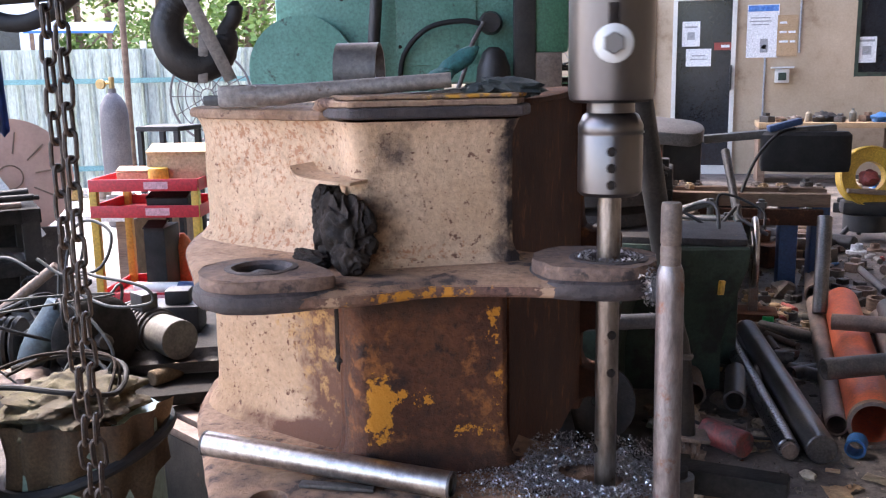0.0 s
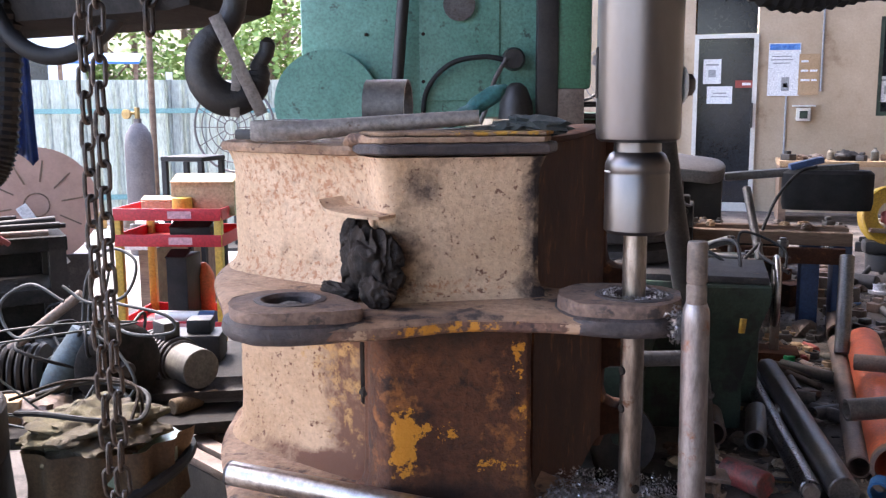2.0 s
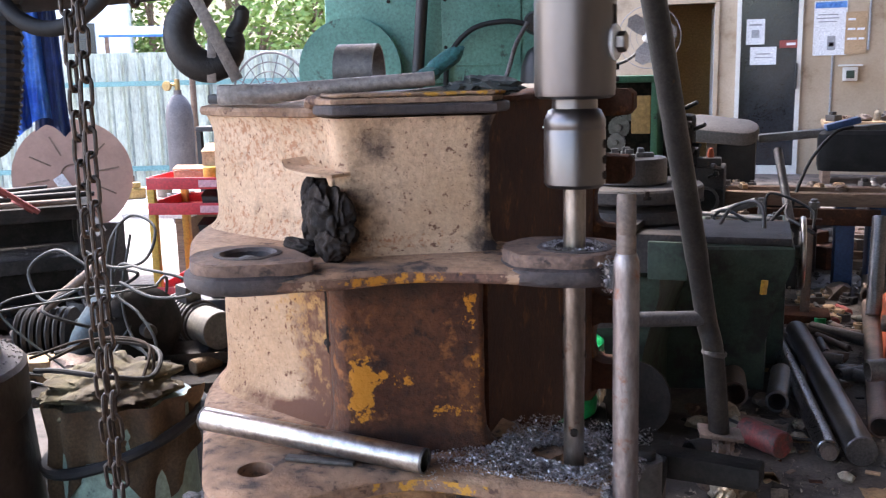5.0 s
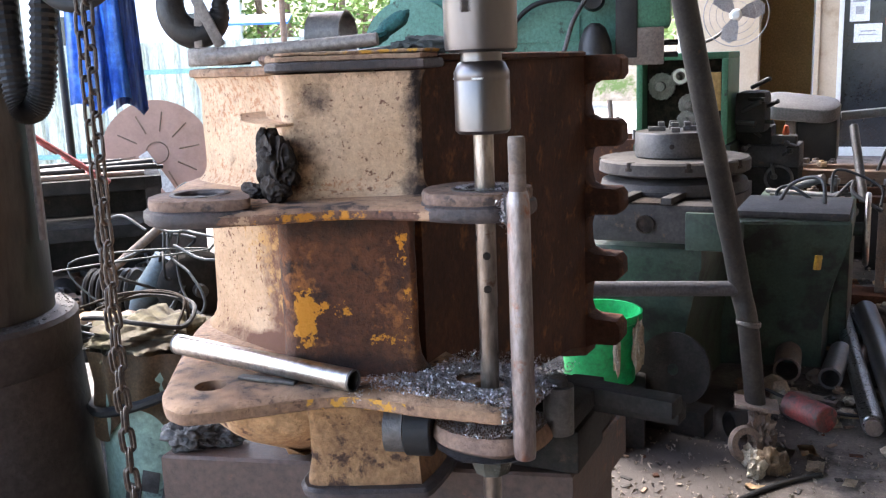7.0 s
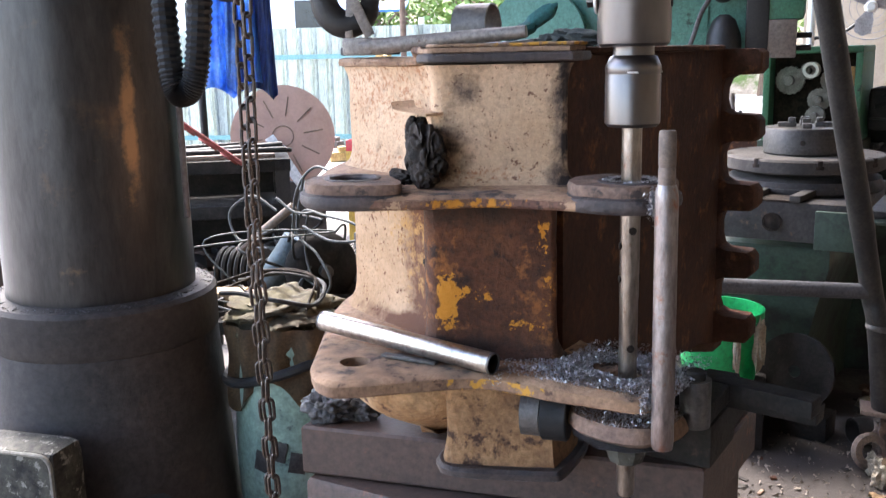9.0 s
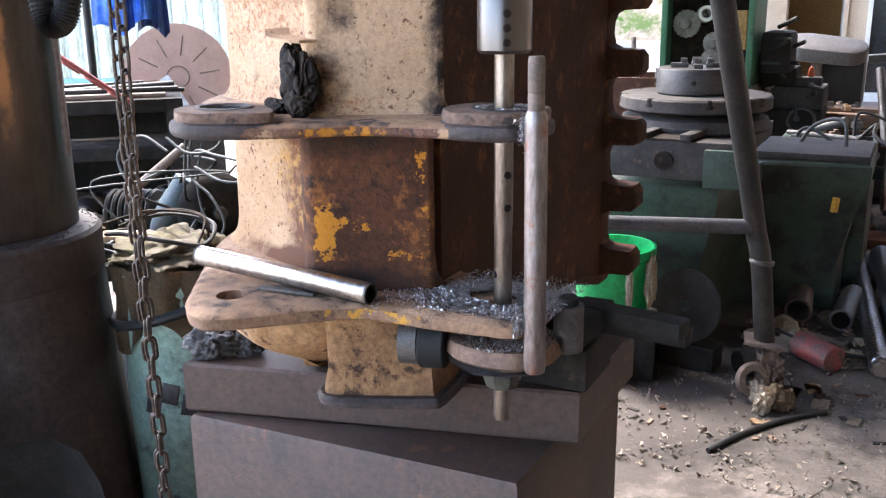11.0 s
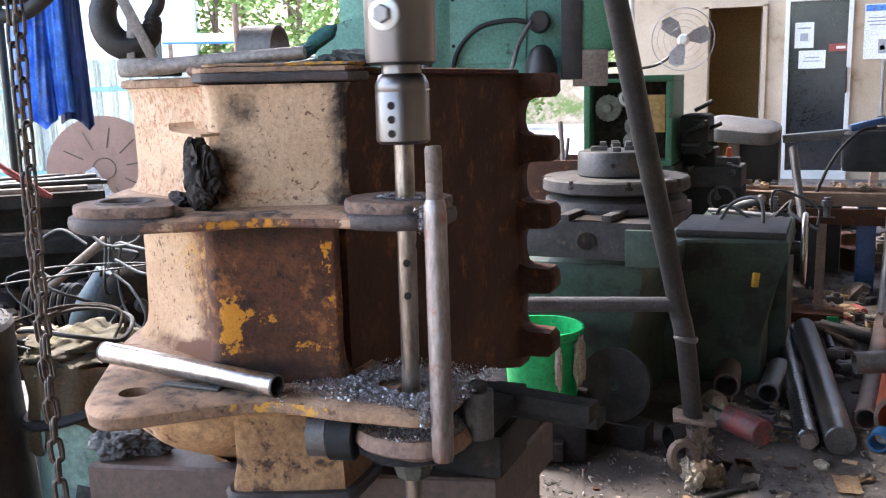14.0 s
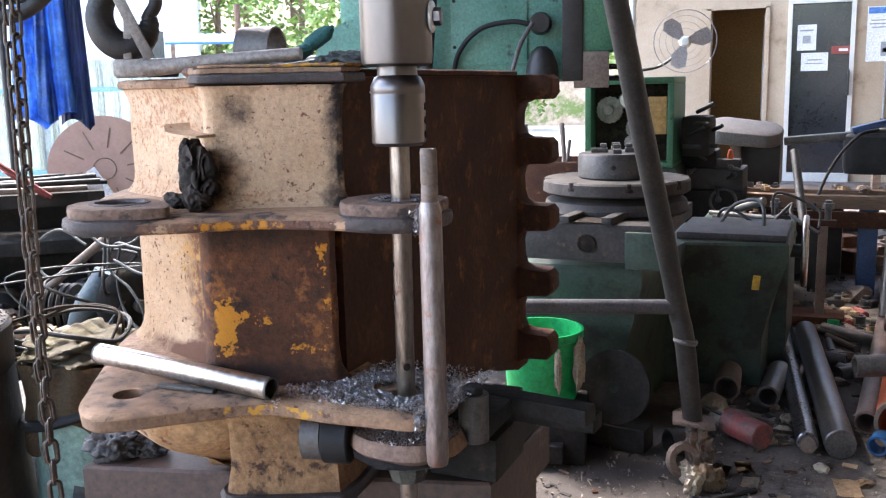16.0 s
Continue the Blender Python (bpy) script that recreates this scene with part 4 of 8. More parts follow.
part("top_block", bm, M["rustdark"], base, "oily brown steel top block")
bm = bm_new()
loft(bm, grown([(-0.580, 0.918), (-0.050, 0.937), (-0.034, 1.345), (-0.62, 1.365)], 4), [(0, 0.02), (0, 0.30), (0, 0.612), (-0.005, 0.6195)], (-0.29, 1.12, 0))
part("lower_block", bm, M["rustdark"], base, "rust-streaked lower block set square")
bm = bm_new()
box(bm, 0.70, 0.46, 0.02, pose(0, 0.02, 0))
part("foot_plate", bm, M["blackmetal"], base)

jig = thing("bar_support", (AX, AY, 0.70), "steel support bearing clamped under the boring bar", "bearing support")
bm = bm_new()
lathe(bm, [(0.013, 0.094), (0.056, 0.092), (0.064, 0.100), (0.062, 0.112), (0.058, 0.1175), (0.013, 0.1175)], I4, 40, True)
for v in bm.verts:
    v.co.x *= 1.15
cast(bm, 0.005, 30)
part("flange_disc", bm, M["rustplate"], jig, "tan rusty disc covered with chips")
bm = bm_new()
lathe(bm, [(0.013, 0.074), (0.036, 0.076), (0.058, 0.086), (0.072, 0.0935), (0.013, 0.0935)], I4, 11, True)
cast(bm, 0.005, 40)
part("under_plate", bm, M["swarfdark"], jig, "dark chip-crusted plate under the disc", angle=20)
bm = bm_new()
lathe(bm, [(0.0125, 0.050), (0.021, 0.052), (0.026, 0.066), (0.028, 0.076), (0.0125, 0.077)], I4, 8, True)
part("nut", bm, M["greenblack"], jig, "green-grey nut", angle=20)
bm = bm_new()
box(bm, 0.10, 0.12, 0.062, pose(0.02, 0.19, 0), 0.005)
box(bm, 0.05, 0.16, 0.03, pose(0.01, 0.13, 0.062), 0.004)
part("clamp_block", bm, M["soot"], jig)
bm = bm_new()
pipe(bm, 0.019, 0.012, 0.060, pose(0.073, 0.040, 0.098), 28)
part("post_collar", bm, M["greysteel"], jig, "grey steel collar")
bm = bm_new()
cyl(bm, 0.012, 0.075, pose(0.073, 0.040, 0.094), 20)
box(bm, 0.045, 0.15, 0.026, pose(0.067, 0.115, 0.096), 0.004)
part("collar_arm", bm, M["soot"], jig, "dark arm that carries the collar")
bm = bm_new()
cyl(bm, 0.033, 0.034, pose(-0.100, -0.030, 0.105, 0, 90, 15), 32)
part("roller", bm, M["rubber"], jig, "black roller")
bm = bm_new()
pipe(bm, 0.031, 0.022, 0.024, pose(-0.124, -0.0365, 0.107, 0, 90, 15), 28)
part("roller_end", bm, M["greysteel"], jig, "bright ring end of the roller")
bm = bm_new()
box(bm, 0.026, 0.16, 0.022, pose(-0.078, 0.045, 0.094), 0.003)
part("roller_bracket", bm, M["blackmetal"], jig)
bm = bm_new()
box(bm, 0.12, 0.19, 0.05, pose(0.0, 0.25, 0), 0.006)
part("packing_block", bm, M["soot"], jig, "black steel packing block")
for sx, x, y, z, r in ((0.19, 0.105, 0.15, 0.100, -10), (0.17, 0.110, 0.20, 0.070, -6)):
    bm = bm_new()
    box(bm, sx, 0.035, 0.024, pose(x, y, z, 0, 0, r), 0.004)
    part("clamp_bar", bm, M["soot"], jig, "black steel clamp bar")

rodt = thing("steel_rod", (-0.0115, 0.891, 0.802), "grey and rust-streaked stepped steel rod standing upright", "steel rod")
bm = bm_new()
lathe(bm, [(0, 0), (0.0115, 0), (0.0125, 0.004), (0.013, 0.012), (0.013, 0.288), (0.0125, 0.300), (0.0102, 0.307), (0, 0.307)], pose(0, 0, 0, 0, -0.5, 0), 28)
part("shank", bm, M["rod"], rodt)
bm = bm_new()
lathe(bm, [(0, 0.306), (0.0096, 0.306), (0.0096, 0.324), (0.0088, 0.326), (0.0096, 0.328), (0.0096, 0.362), (0.0085, 0.366), (0, 0.366)], pose(0, 0, 0, 0, -0.5, 0), 24)
part("tip", bm, M["pipe"], rodt, "rusty stepped tip")
bm = bm_new()
lump(bm, 0.008, 0.007, 0.016, pose(-0.014, 0.008, 0.283), 0.4, 3, 3, 6)
part("weld", bm, M["swarfdark"], rodt, "bluish weld lump joining the rod to the flange", angle=70)
bm = bm_new()
lump(bm, 0.008, 0.007, 0.010, pose(-0.013, 0.003, 0.052), 0.4, 3, 3, 2)
part("weld", bm, M["swarfdark"], rodt, "bluish weld lump joining the rod to the flange", angle=70)

tube = thing("steel_tube", (-0.37, 0.88, ZL), "bright thin-walled steel tube lying on the flange", "steel tube")
m, h = along((-0.145, 0.018, 0.0255), (0.146, -0.006, 0.0150))
bm = bm_new()
pipe(bm, 0.0138, 0.0122, h, m, 40)
part("tube_wall", bm, M["chrome"], tube)
for d in (-0.0005, h - 0.0025):
    bm = bm_new()
    pipe(bm, 0.01405, 0.0119, 0.003, m @ pose(0, 0, d), 40)
    part("cut_edge", bm, M["darksteel"], tube, "dark burred tube edge")
bm = bm_new()
m, h = along((-0.388, 0.866, 0.8640), (-0.308, 0.874, 0.8625))
box(bm, 0.012, 0.004, h, m, 0.0008)
solo("steel_strip", bm, M["greysteel"], (0, 0, 0), "small flat steel strip on the flange", "steel strip")

# swarf: bright chips on the flange, the support and round the bores
bm = bm_new()
rnd = random.Random(5)


def chip(bm, x, y, z, s):
    c = Vector((x, y, z))
    a = [Vector((rnd.uniform(-1, 1), rnd.uniform(-1, 1), rnd.uniform(-0.2, 1))).normalized() * s * rnd.uniform(0.5, 1.2) for _ in range(3)]
    vs = [bm.verts.new(c + q) for q in (*a, -(a[0] + a[1]) * 0.5)]
    bm.faces.new((vs[0], vs[1], vs[2]))
    bm.faces.new((vs[0], vs[3], vs[1]))


for _ in range(15000):
    a, r = rnd.uniform(0, 2 * math.pi), abs(rnd.gauss(0, 0.045)) + 0.024
    x, y = -0.095 + r * math.cos(a) * 1.35, 0.958 + r * math.sin(a)
    if x > 0.0 or y < 0.885 - 0.05 * (x < -0.2) or math.hypot(x - AX, y - AY) < 0.020 or x < -0.24 or y > 1.08:
        continue
    if y > 0.97 + (x + 0.18) * 0.55 and x < -0.17:
        continue
    chip(bm, x, y, ZL + 0.002 + max(0, 0.007 - 0.08 * r) * rnd.random(), 0.0021)
for _ in range(2600):
    a, r = rnd.uniform(0, 2 * math.pi), rnd.uniform(0.016, 0.062)
    chip(bm, AX + 1.1 * r * math.cos(a), AY + r * math.sin(a), 0.8195, 0.002)
for _ in range(240):
    chip(bm, -0.032 + rnd.gauss(0, 0.003), 0.899 + rnd.gauss(0, 0.003), ZM - 0.002 + rnd.gauss(0, 0.008), 0.003)
for _ in range(100):
    chip(bm, -0.030 + rnd.gauss(0, 0.003), 0.880 + rnd.gauss(0, 0.003), ZL - 0.004 + rnd.gauss(0, 0.007), 0.003)
for _ in range(500):
    a, r = rnd.uniform(0, 2 * math.pi), rnd.uniform(0.020, 0.034)
    chip(bm, AX + r * math.cos(a), AY + r * math.sin(a), ZM + 0.018, 0.0016)
for _ in range(220):
    a, r = rnd.uniform(0, 2 * math.pi), rnd.uniform(0.0, 0.03)
    chip(bm, BORE[0] + r * math.cos(a), BORE[1] + r * math.sin(a), ZM - 0.001, 0.0018)
solo("metal_chips", bm, M["chips"], (0, 0, 0), "bright metal cutting chips strewn on the flange", "metal chips", kind="stuff")

rg = thing("greasy_rag", (-0.346, 0.918, ZM), "crumpled black greasy rag stuffed against the wall", "rag")


def folded(bm, rx, ry, rz, m, seed, depth=0.42):
    """A crumpled bundle of cloth: deep creases that run down and across it."""
    g = bmesh.ops.create_icosphere(bm, subdivisions=5, radius=1.0)
    for v in g["verts"]:
        p = v.co + Vector((seed * 2.3, seed * 5.1, seed * 0.7))
        w = noise.noise(p * 1.3) * 1.6
        crease = 1 - abs(noise.noise(Vector((p.x * 1.7 + w, p.y * 1.7 - w, p.z * 0.8 + 0.6 * w))))
        fine = 1 - abs(noise.noise(Vector((p.x * 6 - w, p.y * 6, p.z * 3.2 + 2 * w))))
        k = 1 - depth + depth * crease ** 1.5 * 1.2 + 0.035 * fine + 0.20 * noise.noise(p * 1.1)
        v.co = m @ Vector((v.co.x * rx * k, v.co.y * ry * k, v.co.z * rz * k))


for rx, ry, rz, m, sd in ((0.030, 0.017, 0.043, pose(-0.022, 0.020, 0.041, 0, 16, -33), 2), (0.036, 0.021, 0.038, pose(0.008, -0.006, 0.042, 4, -20, -33), 5), (0.022, 0.014, 0.017, pose(0.012, -0.024, 0.015, 0, 10, -20), 8), (0.030, 0.012, 0.009, pose(-0.042, 0.006, 0.008, 0, 6, -28), 9), (0.018, 0.014, 0.026, pose(-0.030, 0.026, 0.066, 0, 30, -33), 3)):
    bm = bm_new()
    folded(bm, rx, ry, rz, m, sd)
    part("fold", bm, M["black"], rg, angle=100)
bm = bm_new()
sp = smooth_path([(-0.418, 0.962, 1.190), (-0.404, 0.946, 1.182), (-0.380, 0.930, 1.1795), (-0.350, 0.914, 1.179), (-0.330, 0.914, 1.178)], 6)
vs = [[bm.verts.new(p + Vector(d)) for d in ((-0.004, -0.010, -0.0012), (-0.004, -0.010, 0.0022), (0.010, 0.026, 0.0035), (0.010, 0.026, -0.0005))] for p in sp]
for a, b in zip(vs, vs[1:]):
    for k in range(4):
        bm.faces.new((a[k], a[(k + 1) % 4], b[(k + 1) % 4], b[k]))
bm.faces.new(vs[0]); bm.faces.new(vs[-1])
part("welded_lip", bm, M["tan"], work, "bent tan lip welded over the rag", Matrix.Translation([-c for c in ORG]))
bm = bm_new()
box(bm, 0.004, 0.014, 0.100, pose(-0.3825 - ORG[0], 0.980 - ORG[1], 0.970 - ORG[2]))
lump(bm, 0.009, 0.007, 0.006, pose(-0.371 - ORG[0], 0.958 - ORG[1], 0.973 - ORG[2]), 0.3, 3, 3, 1)
lump(bm, 0.003, 0.005, 0.010, pose(-0.382 - ORG[0], 0.976 - ORG[1], 0.962 - ORG[2]), 0.3, 3, 2, 4)
part("torch_cut", bm, M["black"], work, "dark torch-cut slot and hole")

# ---- on top of the workpiece ----
ham = thing("breaker_bar", (-0.36, 1.03, ZT + 0.009), "scuffed grey steel bar handle lying on the rim", "tool")
bm = bm_new()
sweep(bm, [(-0.125, -0.055, 0.012), (-0.09, -0.047, 0.012), (0.0, -0.02, 0.0195), (0.10, 0.008, 0.026)], [0.0125, 0.0115, 0.0095, 0.0085], 14)
part("handle", bm, M["toolsteel"], ham)
bm = bm_new()
box(bm, 0.045, 0.022, 0.024, pose(-0.128, -0.056, 0.0, 0, 0, 16), 0.005)
part("head", bm, M["toolsteel"], ham)
bm = bm_new()
sweep(bm, smooth_path([(0.02, -0.01, 0.006), (0.07, 0.01, 0.008), (0.12, 0.02, 0.012), (0.15, 0.02, 0.012)]), 0.006, 8)
part("second_bar", bm, M["greysteel"], ham)

gl = thing("work_glove", (-0.23, 1.06, ZT + 0.010), "dirty teal knitted work gloves on the rim", "gloves")
bm = bm_new()
lump(bm, 0.030, 0.010, 0.011, pose(-0.035, 0.03, 0.045, 0, -32, 12), 0.2, 2, 3, 1)
lump(bm, 0.024, 0.014, 0.010, pose(-0.06, 0.02, 0.026, 0, -20, 12), 0.25, 2, 3, 4)
part("finger_part", bm, M["tealcloth"], gl)
bm = bm_new()
lump(bm, 0.036, 0.020, 0.011, pose(0.035, 0.0, 0.016, 0, 6, 0), 0.45, 3, 3, 3)
lump(bm, 0.022, 0.015, 0.010, pose(0.0, -0.01, 0.012), 0.4, 3, 3, 9)
part("palm_part", bm, M["darkcloth"], gl, "dark crumpled glove")
bm = bm_new()
pipe(bm, 0.037, 0.0335, 0.055, pose(-0.447, 1.180, ZT + 0.046, 0, 90, 8), 36)
solo("pipe_offcut", bm, M["pipedark"], (0, 0, 0), "short dark steel pipe offcut standing on the rim", "pipe offcut")
for k, (x, y, w) in enumerate(((-0.545, 1.03, 0.03), (-0.515, 1.02, 0.02), (-0.50, 1.05, 0.045))):
    bm = bm_new()
    box(bm, w, 0.018, 0.012 + 0.006 * k, I4, 0.003)
    solo("steel_offcut", bm, M["blackmetal"], (x, y, ZT + 0.009), "small dark steel offcut on the rim", "offcut", "offcuts on the rim", rot=(0, 0, 25 * k))

# ---- hook and chains ----
hook = thing("crane_hook", (-0.606, 1.103, 1.449), "black cast crane hook hanging from above", "crane hook")
bm = bm_new()
pts, rad = [], []
for k in range(25):
    a = radians(96 + k * 11.2)
    pts.append((0.037 * math.cos(a), 0.0, -0.103 + 0.043 * math.sin(a)))
    rad.append(0.0125 + 0.0065 * math.sin(math.pi * min(1, k / 24)) - 0.004 * max(0, (k - 20) / 4))
pts = [(0.012, 0, 0.06), (0.010, 0, 0.0), (0.006, 0, -0.035)] + pts[1:] + [(0.046, 0, -0.086), (0.049, 0, -0.066)]
rad = [1.18 * r for r in [0.013, 0.013, 0.0135] + rad[1:] + [0.0085, 0.003]]
sweep(bm, smooth_path(pts, 3), [rad[min(len(rad) - 1, int(i / 3))] for i in range(len(smooth_path(pts, 3)))], 14)
part("hook_body", bm, M["blackmetal"], hook, m=pose(0, 0, 0, 0, 0, 28))
bm = bm_new()
box(bm, 0.016, 0.006, 0.135, pose(0.045, -0.004, -0.165, 0, -24, 28), 0.001)
box(bm, 0.012, 0.006, 0.06, pose(0.01, -0.012, -0.168, 0, 4, 28), 0.001)
latch = part("latch", bm, M["toolsteel"], hook, "flat steel safety latch bars")
bm = bm_new()
box(bm, 0.034, 0.03, 0.05, pose(0.012, 0, 0.035), 0.008)
lathe(bm, [(0.012, 0.0), (0.02, 0.006), (0.02, 0.03), (0.012, 0.036)], pose(0.012, 0, 0.0), 20, True)
part("swivel_block", bm, M["blackmetal"], hook)
bm = bm_new()
sweep(bm, [(0.012, 0, 0.08), (0.012, 0, 0.9)], 0.008)
part("hanger", bm, M["blackmetal"], hook)

link = bm_new()
lk = []
for k in range(20):
    a = 2 * math.pi * k / 20
    x, z = 0.0085 * math.cos(a), 0.0085 * math.sin(a)
    lk.append((x, 0, z + (0.0115 if z > 0.001 else -0.0115 if z < -0.001 else 0)))
sweep(link, lk, 0.0031, 7, True)
link_me = finish(link, "link", M["chainm"])


def chain(top, bottom, label, scale=1.0, thin=0.0):
    t = thing("hoist_chain", top, label, "chain", "hoist chains")
    d = Vector(bottom) - Vector(top)
    n = int(d.length / (0.0335 * scale))
    for k in range(n):
        f = (k + 0.5) / n
        o = new("link", link_me)
        o.parent = t
        sag = Vector((0.004 * math.sin(f * 9), 0, 0))
        o.matrix_basis = Matrix.Translation(d * f + sag) @ pose(0, 0, 0, 2 * math.sin(f * 13), 3 * math.sin(f * 7), 20 + 90 * (k % 2) + 18 * math.sin(f * 11)) @ Matrix.Scale(scale, 4)
    return t


chain((-0.812, 1.075, 1.95), (-0.748, 1.012, 0.10), "oily steel hoist chain hanging straight down")
chain((-0.782, 1.070, 1.95), (-0.694, 0.958, 0.10), "oily steel hoist chain strand beside the first", 0.98)
chain((-0.76, 1.15, 1.95), (-0.755, 1.15, 1.395), "short dark load chain with a hooked end", 1.15)

# ---- the radial drill: column, arm and head above ----
drill = thing("radial_drill", (-1.485, 1.30, 0.0), "dark oily radial drill with a thick column", "drilling machine")
bm = bm_new()
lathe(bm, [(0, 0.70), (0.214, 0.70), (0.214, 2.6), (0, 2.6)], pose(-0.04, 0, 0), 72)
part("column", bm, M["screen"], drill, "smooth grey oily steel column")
bm = bm_new()
lathe(bm, [(0.214, 0.735), (0.254, 0.73), (0.262, 0.72), (0.262, 0.63), (0.257, 0.622), (0.26, 0.615), (0.295, 0.06), (0.31, 0.0), (0, 0.0), (0, 0.7)], pose(-0.04, 0, 0), 72)
part("column_base", bm, M["castdark"], drill, "dark flared cast base with a collar")
bm = bm_new()
box(bm, 0.30, 0.10, 0.44, pose(0.0, 0, 0.05), 0.03)
gear_cover = part("gear_box", bm, M["greenblack"], drill, "grease-smeared cover on the base", pose(0.045, -0.335, 0, 0, 0, 16))
bm = bm_new()
edge = []
for cx, cz, a0 in ((0.115, 0.455, 0), (-0.115, 0.455, 90), (-0.115, 0.085, 180), (0.115, 0.085, 270)):
    for k in range(5):
        an = radians(a0 + 22.5 * k)
        edge.append((cx + 0.026 * math.cos(an), -0.051, cz + 0.026 * math.sin(an)))
sweep(bm, edge + edge[:1], 0.0045, 6)
part("cover_edge", bm, M["seatpale"], gear_cover, "pale worn rim of the cover")
rc = random.Random(41)
for k in range(9):
    bm = bm_new()
    lump(bm, rc.uniform(0.008, 0.022), 0.004, rc.uniform(0.008, 0.026), pose(rc.uniform(-0.12, 0.12), -0.052, rc.uniform(0.16, 0.45)), 0.35, 3.0, 2, k)
    part("grease_clot", bm, M["black"], gear_cover, "clot of black grease")
bm = bm_new()
for k in range(420):
    an, r = rc.uniform(0, 6.283), 0.222 + 0.03 * rc.random() ** 1.6
    box(bm, rc.uniform(0.002, 0.006), rc.uniform(0.0015, 0.004), rc.uniform(0.001, 0.003), pose(-0.04 + r * math.cos(an), r * math.sin(an), 0.732, rc.uniform(-30, 30), 0, rc.uniform(0, 180)))
swarf = part("collar_swarf", bm, M["swarfdark"], drill, "chips and dirt lying on the collar")
tagged(swarf, "chips and dirt lying on the collar", kind="stuff")
bm = bm_new()
lathe(bm, [(0, 0), (0.03, 0), (0.03, 0.02), (0.018, 0.03), (0, 0.03)], pose(0.0, -0.05, 0.30, 90, 0, 0), 24)
part("cover_boss", bm, M["redfade"], gear_cover, "rusty round boss")
bm = bm_new()
rod_between(bm, (0.178, 0.08, 0.9), (0.163, 0.09, 2.5), 0.007)
part("side_pipe", bm, M["gasgrey"], drill, "pale pipe along the column")
bm = bm_new()
box(bm, 1.75, 0.34, 0.36, pose(0.70, -0.18, 1.95, 0, 0, -14), 0.03)
part("arm", bm, M["dkgreen"], drill)
bm = bm_new()
box(bm, 0.32, 0.34, 0.8, pose(1.394, -0.354, 1.80, 0, 0, -14), 0.03)
part("head", bm, M["dkgreen"], drill)
bm = bm_new()
box(bm, 0.80, 0.20, 0.53, pose(0.44, 0.03, 1.415, 0, 0, -14), 0.05)
lump(bm, 0.10, 0.08, 0.04, pose(0.62, -0.02, 1.52), 0.2, 2, 3, 2)
part("arm_motor", bm, M["soot"], drill, "black housing hanging under the arm")
for k, (x0, dx, lo) in enumerate(((0.335, 0.07, 1.20),)):
    bm = bm_new()
    c = smooth_path([(x0, -0.08, 1.60), (x0 + 0.005, -0.085, 1.40), (x0 + 0.02, -0.09, lo + 0.02), (x0 + dx * 0.6, -0.085, lo - 0.012), (x0 + dx, -0.075, lo + 0.03), (x0 + dx + 0.012, -0.06, 1.40), (x0 + dx + 0.01, -0.05, 1.60)], 26)
    sweep(bm, c, [0.022 + 0.004 * (i % 2) for i in range(len(c))], 12)
    part("corrugated_hose", bm, M["rubber"], drill, "black corrugated hose loop", angle=15)
bm = bm_new()
sweep(bm, smooth_path([(0.40, -0.1, 1.52), (0.47, -0.11, 1.40), (0.55, -0.10, 1.37), (0.63, -0.08, 1.42), (0.66, -0.06, 1.50)], 8), 0.013, 10)
part("loop_cable", bm, M["rubber"], drill, "thick black cable loop")
bm = bm_new()
c = smooth_path([(1.44, -0.23, 1.82), (1.47, -0.235, 1.52), (1.53, -0.22, 1.425), (1.63, -0.19, 1.43), (1.75, -0.1, 1.48), (1.8, 0.0, 1.9)], 20)
sweep(bm, c, [0.026 + 0.003 * (i % 2) for i in range(len(c))], 14)
part("corrugated_hose", bm, M["rubber"], drill, "large black corrugated hose", angle=15)
bm = bm_new()
rows = []
for i in range(9):
    rows.append([])
    for j in range(6):
        u, v = i / 8, j / 5
        rows[-1].append(bm.verts.new((0.02 + 0.52 * u, -0.32 + 0.10 * math.sin(u * 5) - 0.05 * v + 0.14 * u, 0.02 + v * (0.34 + 0.05 * math.sin(u * 7)))))
for i in range(8):
    for j in range(5):
        bm.faces.new((rows[i][j], rows[i + 1][j], rows[i + 1][j + 1], rows[i][j + 1]))
g = bmesh.ops.solidify(bm, geom=bm.faces[:], thickness=0.006)
part("splash_guard", bm, M["soot"], drill, "bent black sheet guard", pose(0.25, 0.0, 0.0))

# ---- behind: the green milling machine ----
mill = thing("milling_machine", (-1.20, 4.13, 0.0), "worn pale green milling machine with dark hoses", "milling machine")
F = pose(0, 0, 0, 0, 0, 13)
bm = bm_new()
box(bm, 1.12, 0.7, 1.06, F @ pose(-0.03, 0.12, 1.24), 0.04)
box(bm, 0.70, 0.68, 0.70, F @ pose(-0.24, 0.12, 0.55), 0.02)
part("column", bm, M["green"], mill, "pale green painted machine body")
bm = bm_new()
lathe(bm, [(0, 0), (0.215, 0), (0.225, 0.01), (0.225, 0.06), (0, 0.06)], F @ pose(-0.47, -0.23, 1.31, 90, 0, 0), 48)
part("round_cover", bm, M["green"], mill, "scratched round green cover")
bm = bm_new()
lathe(bm, [(0, 0), (0.06, 0), (0.068, 0.008), (0.068, 0.02), (0, 0.02)], F @ pose(0.10, -0.235, 1.72, 90, 0, 0), 36)
part("cap", bm, M["greysteel"], mill, "grey round cap")
bm = bm_new()
box(bm, 0.34, 0.012, 0.62, F @ pose(0.10, -0.233, 1.32), 0.004)
side_panel = part("side_panel", bm, M["green"], mill, "bolted green side panel")
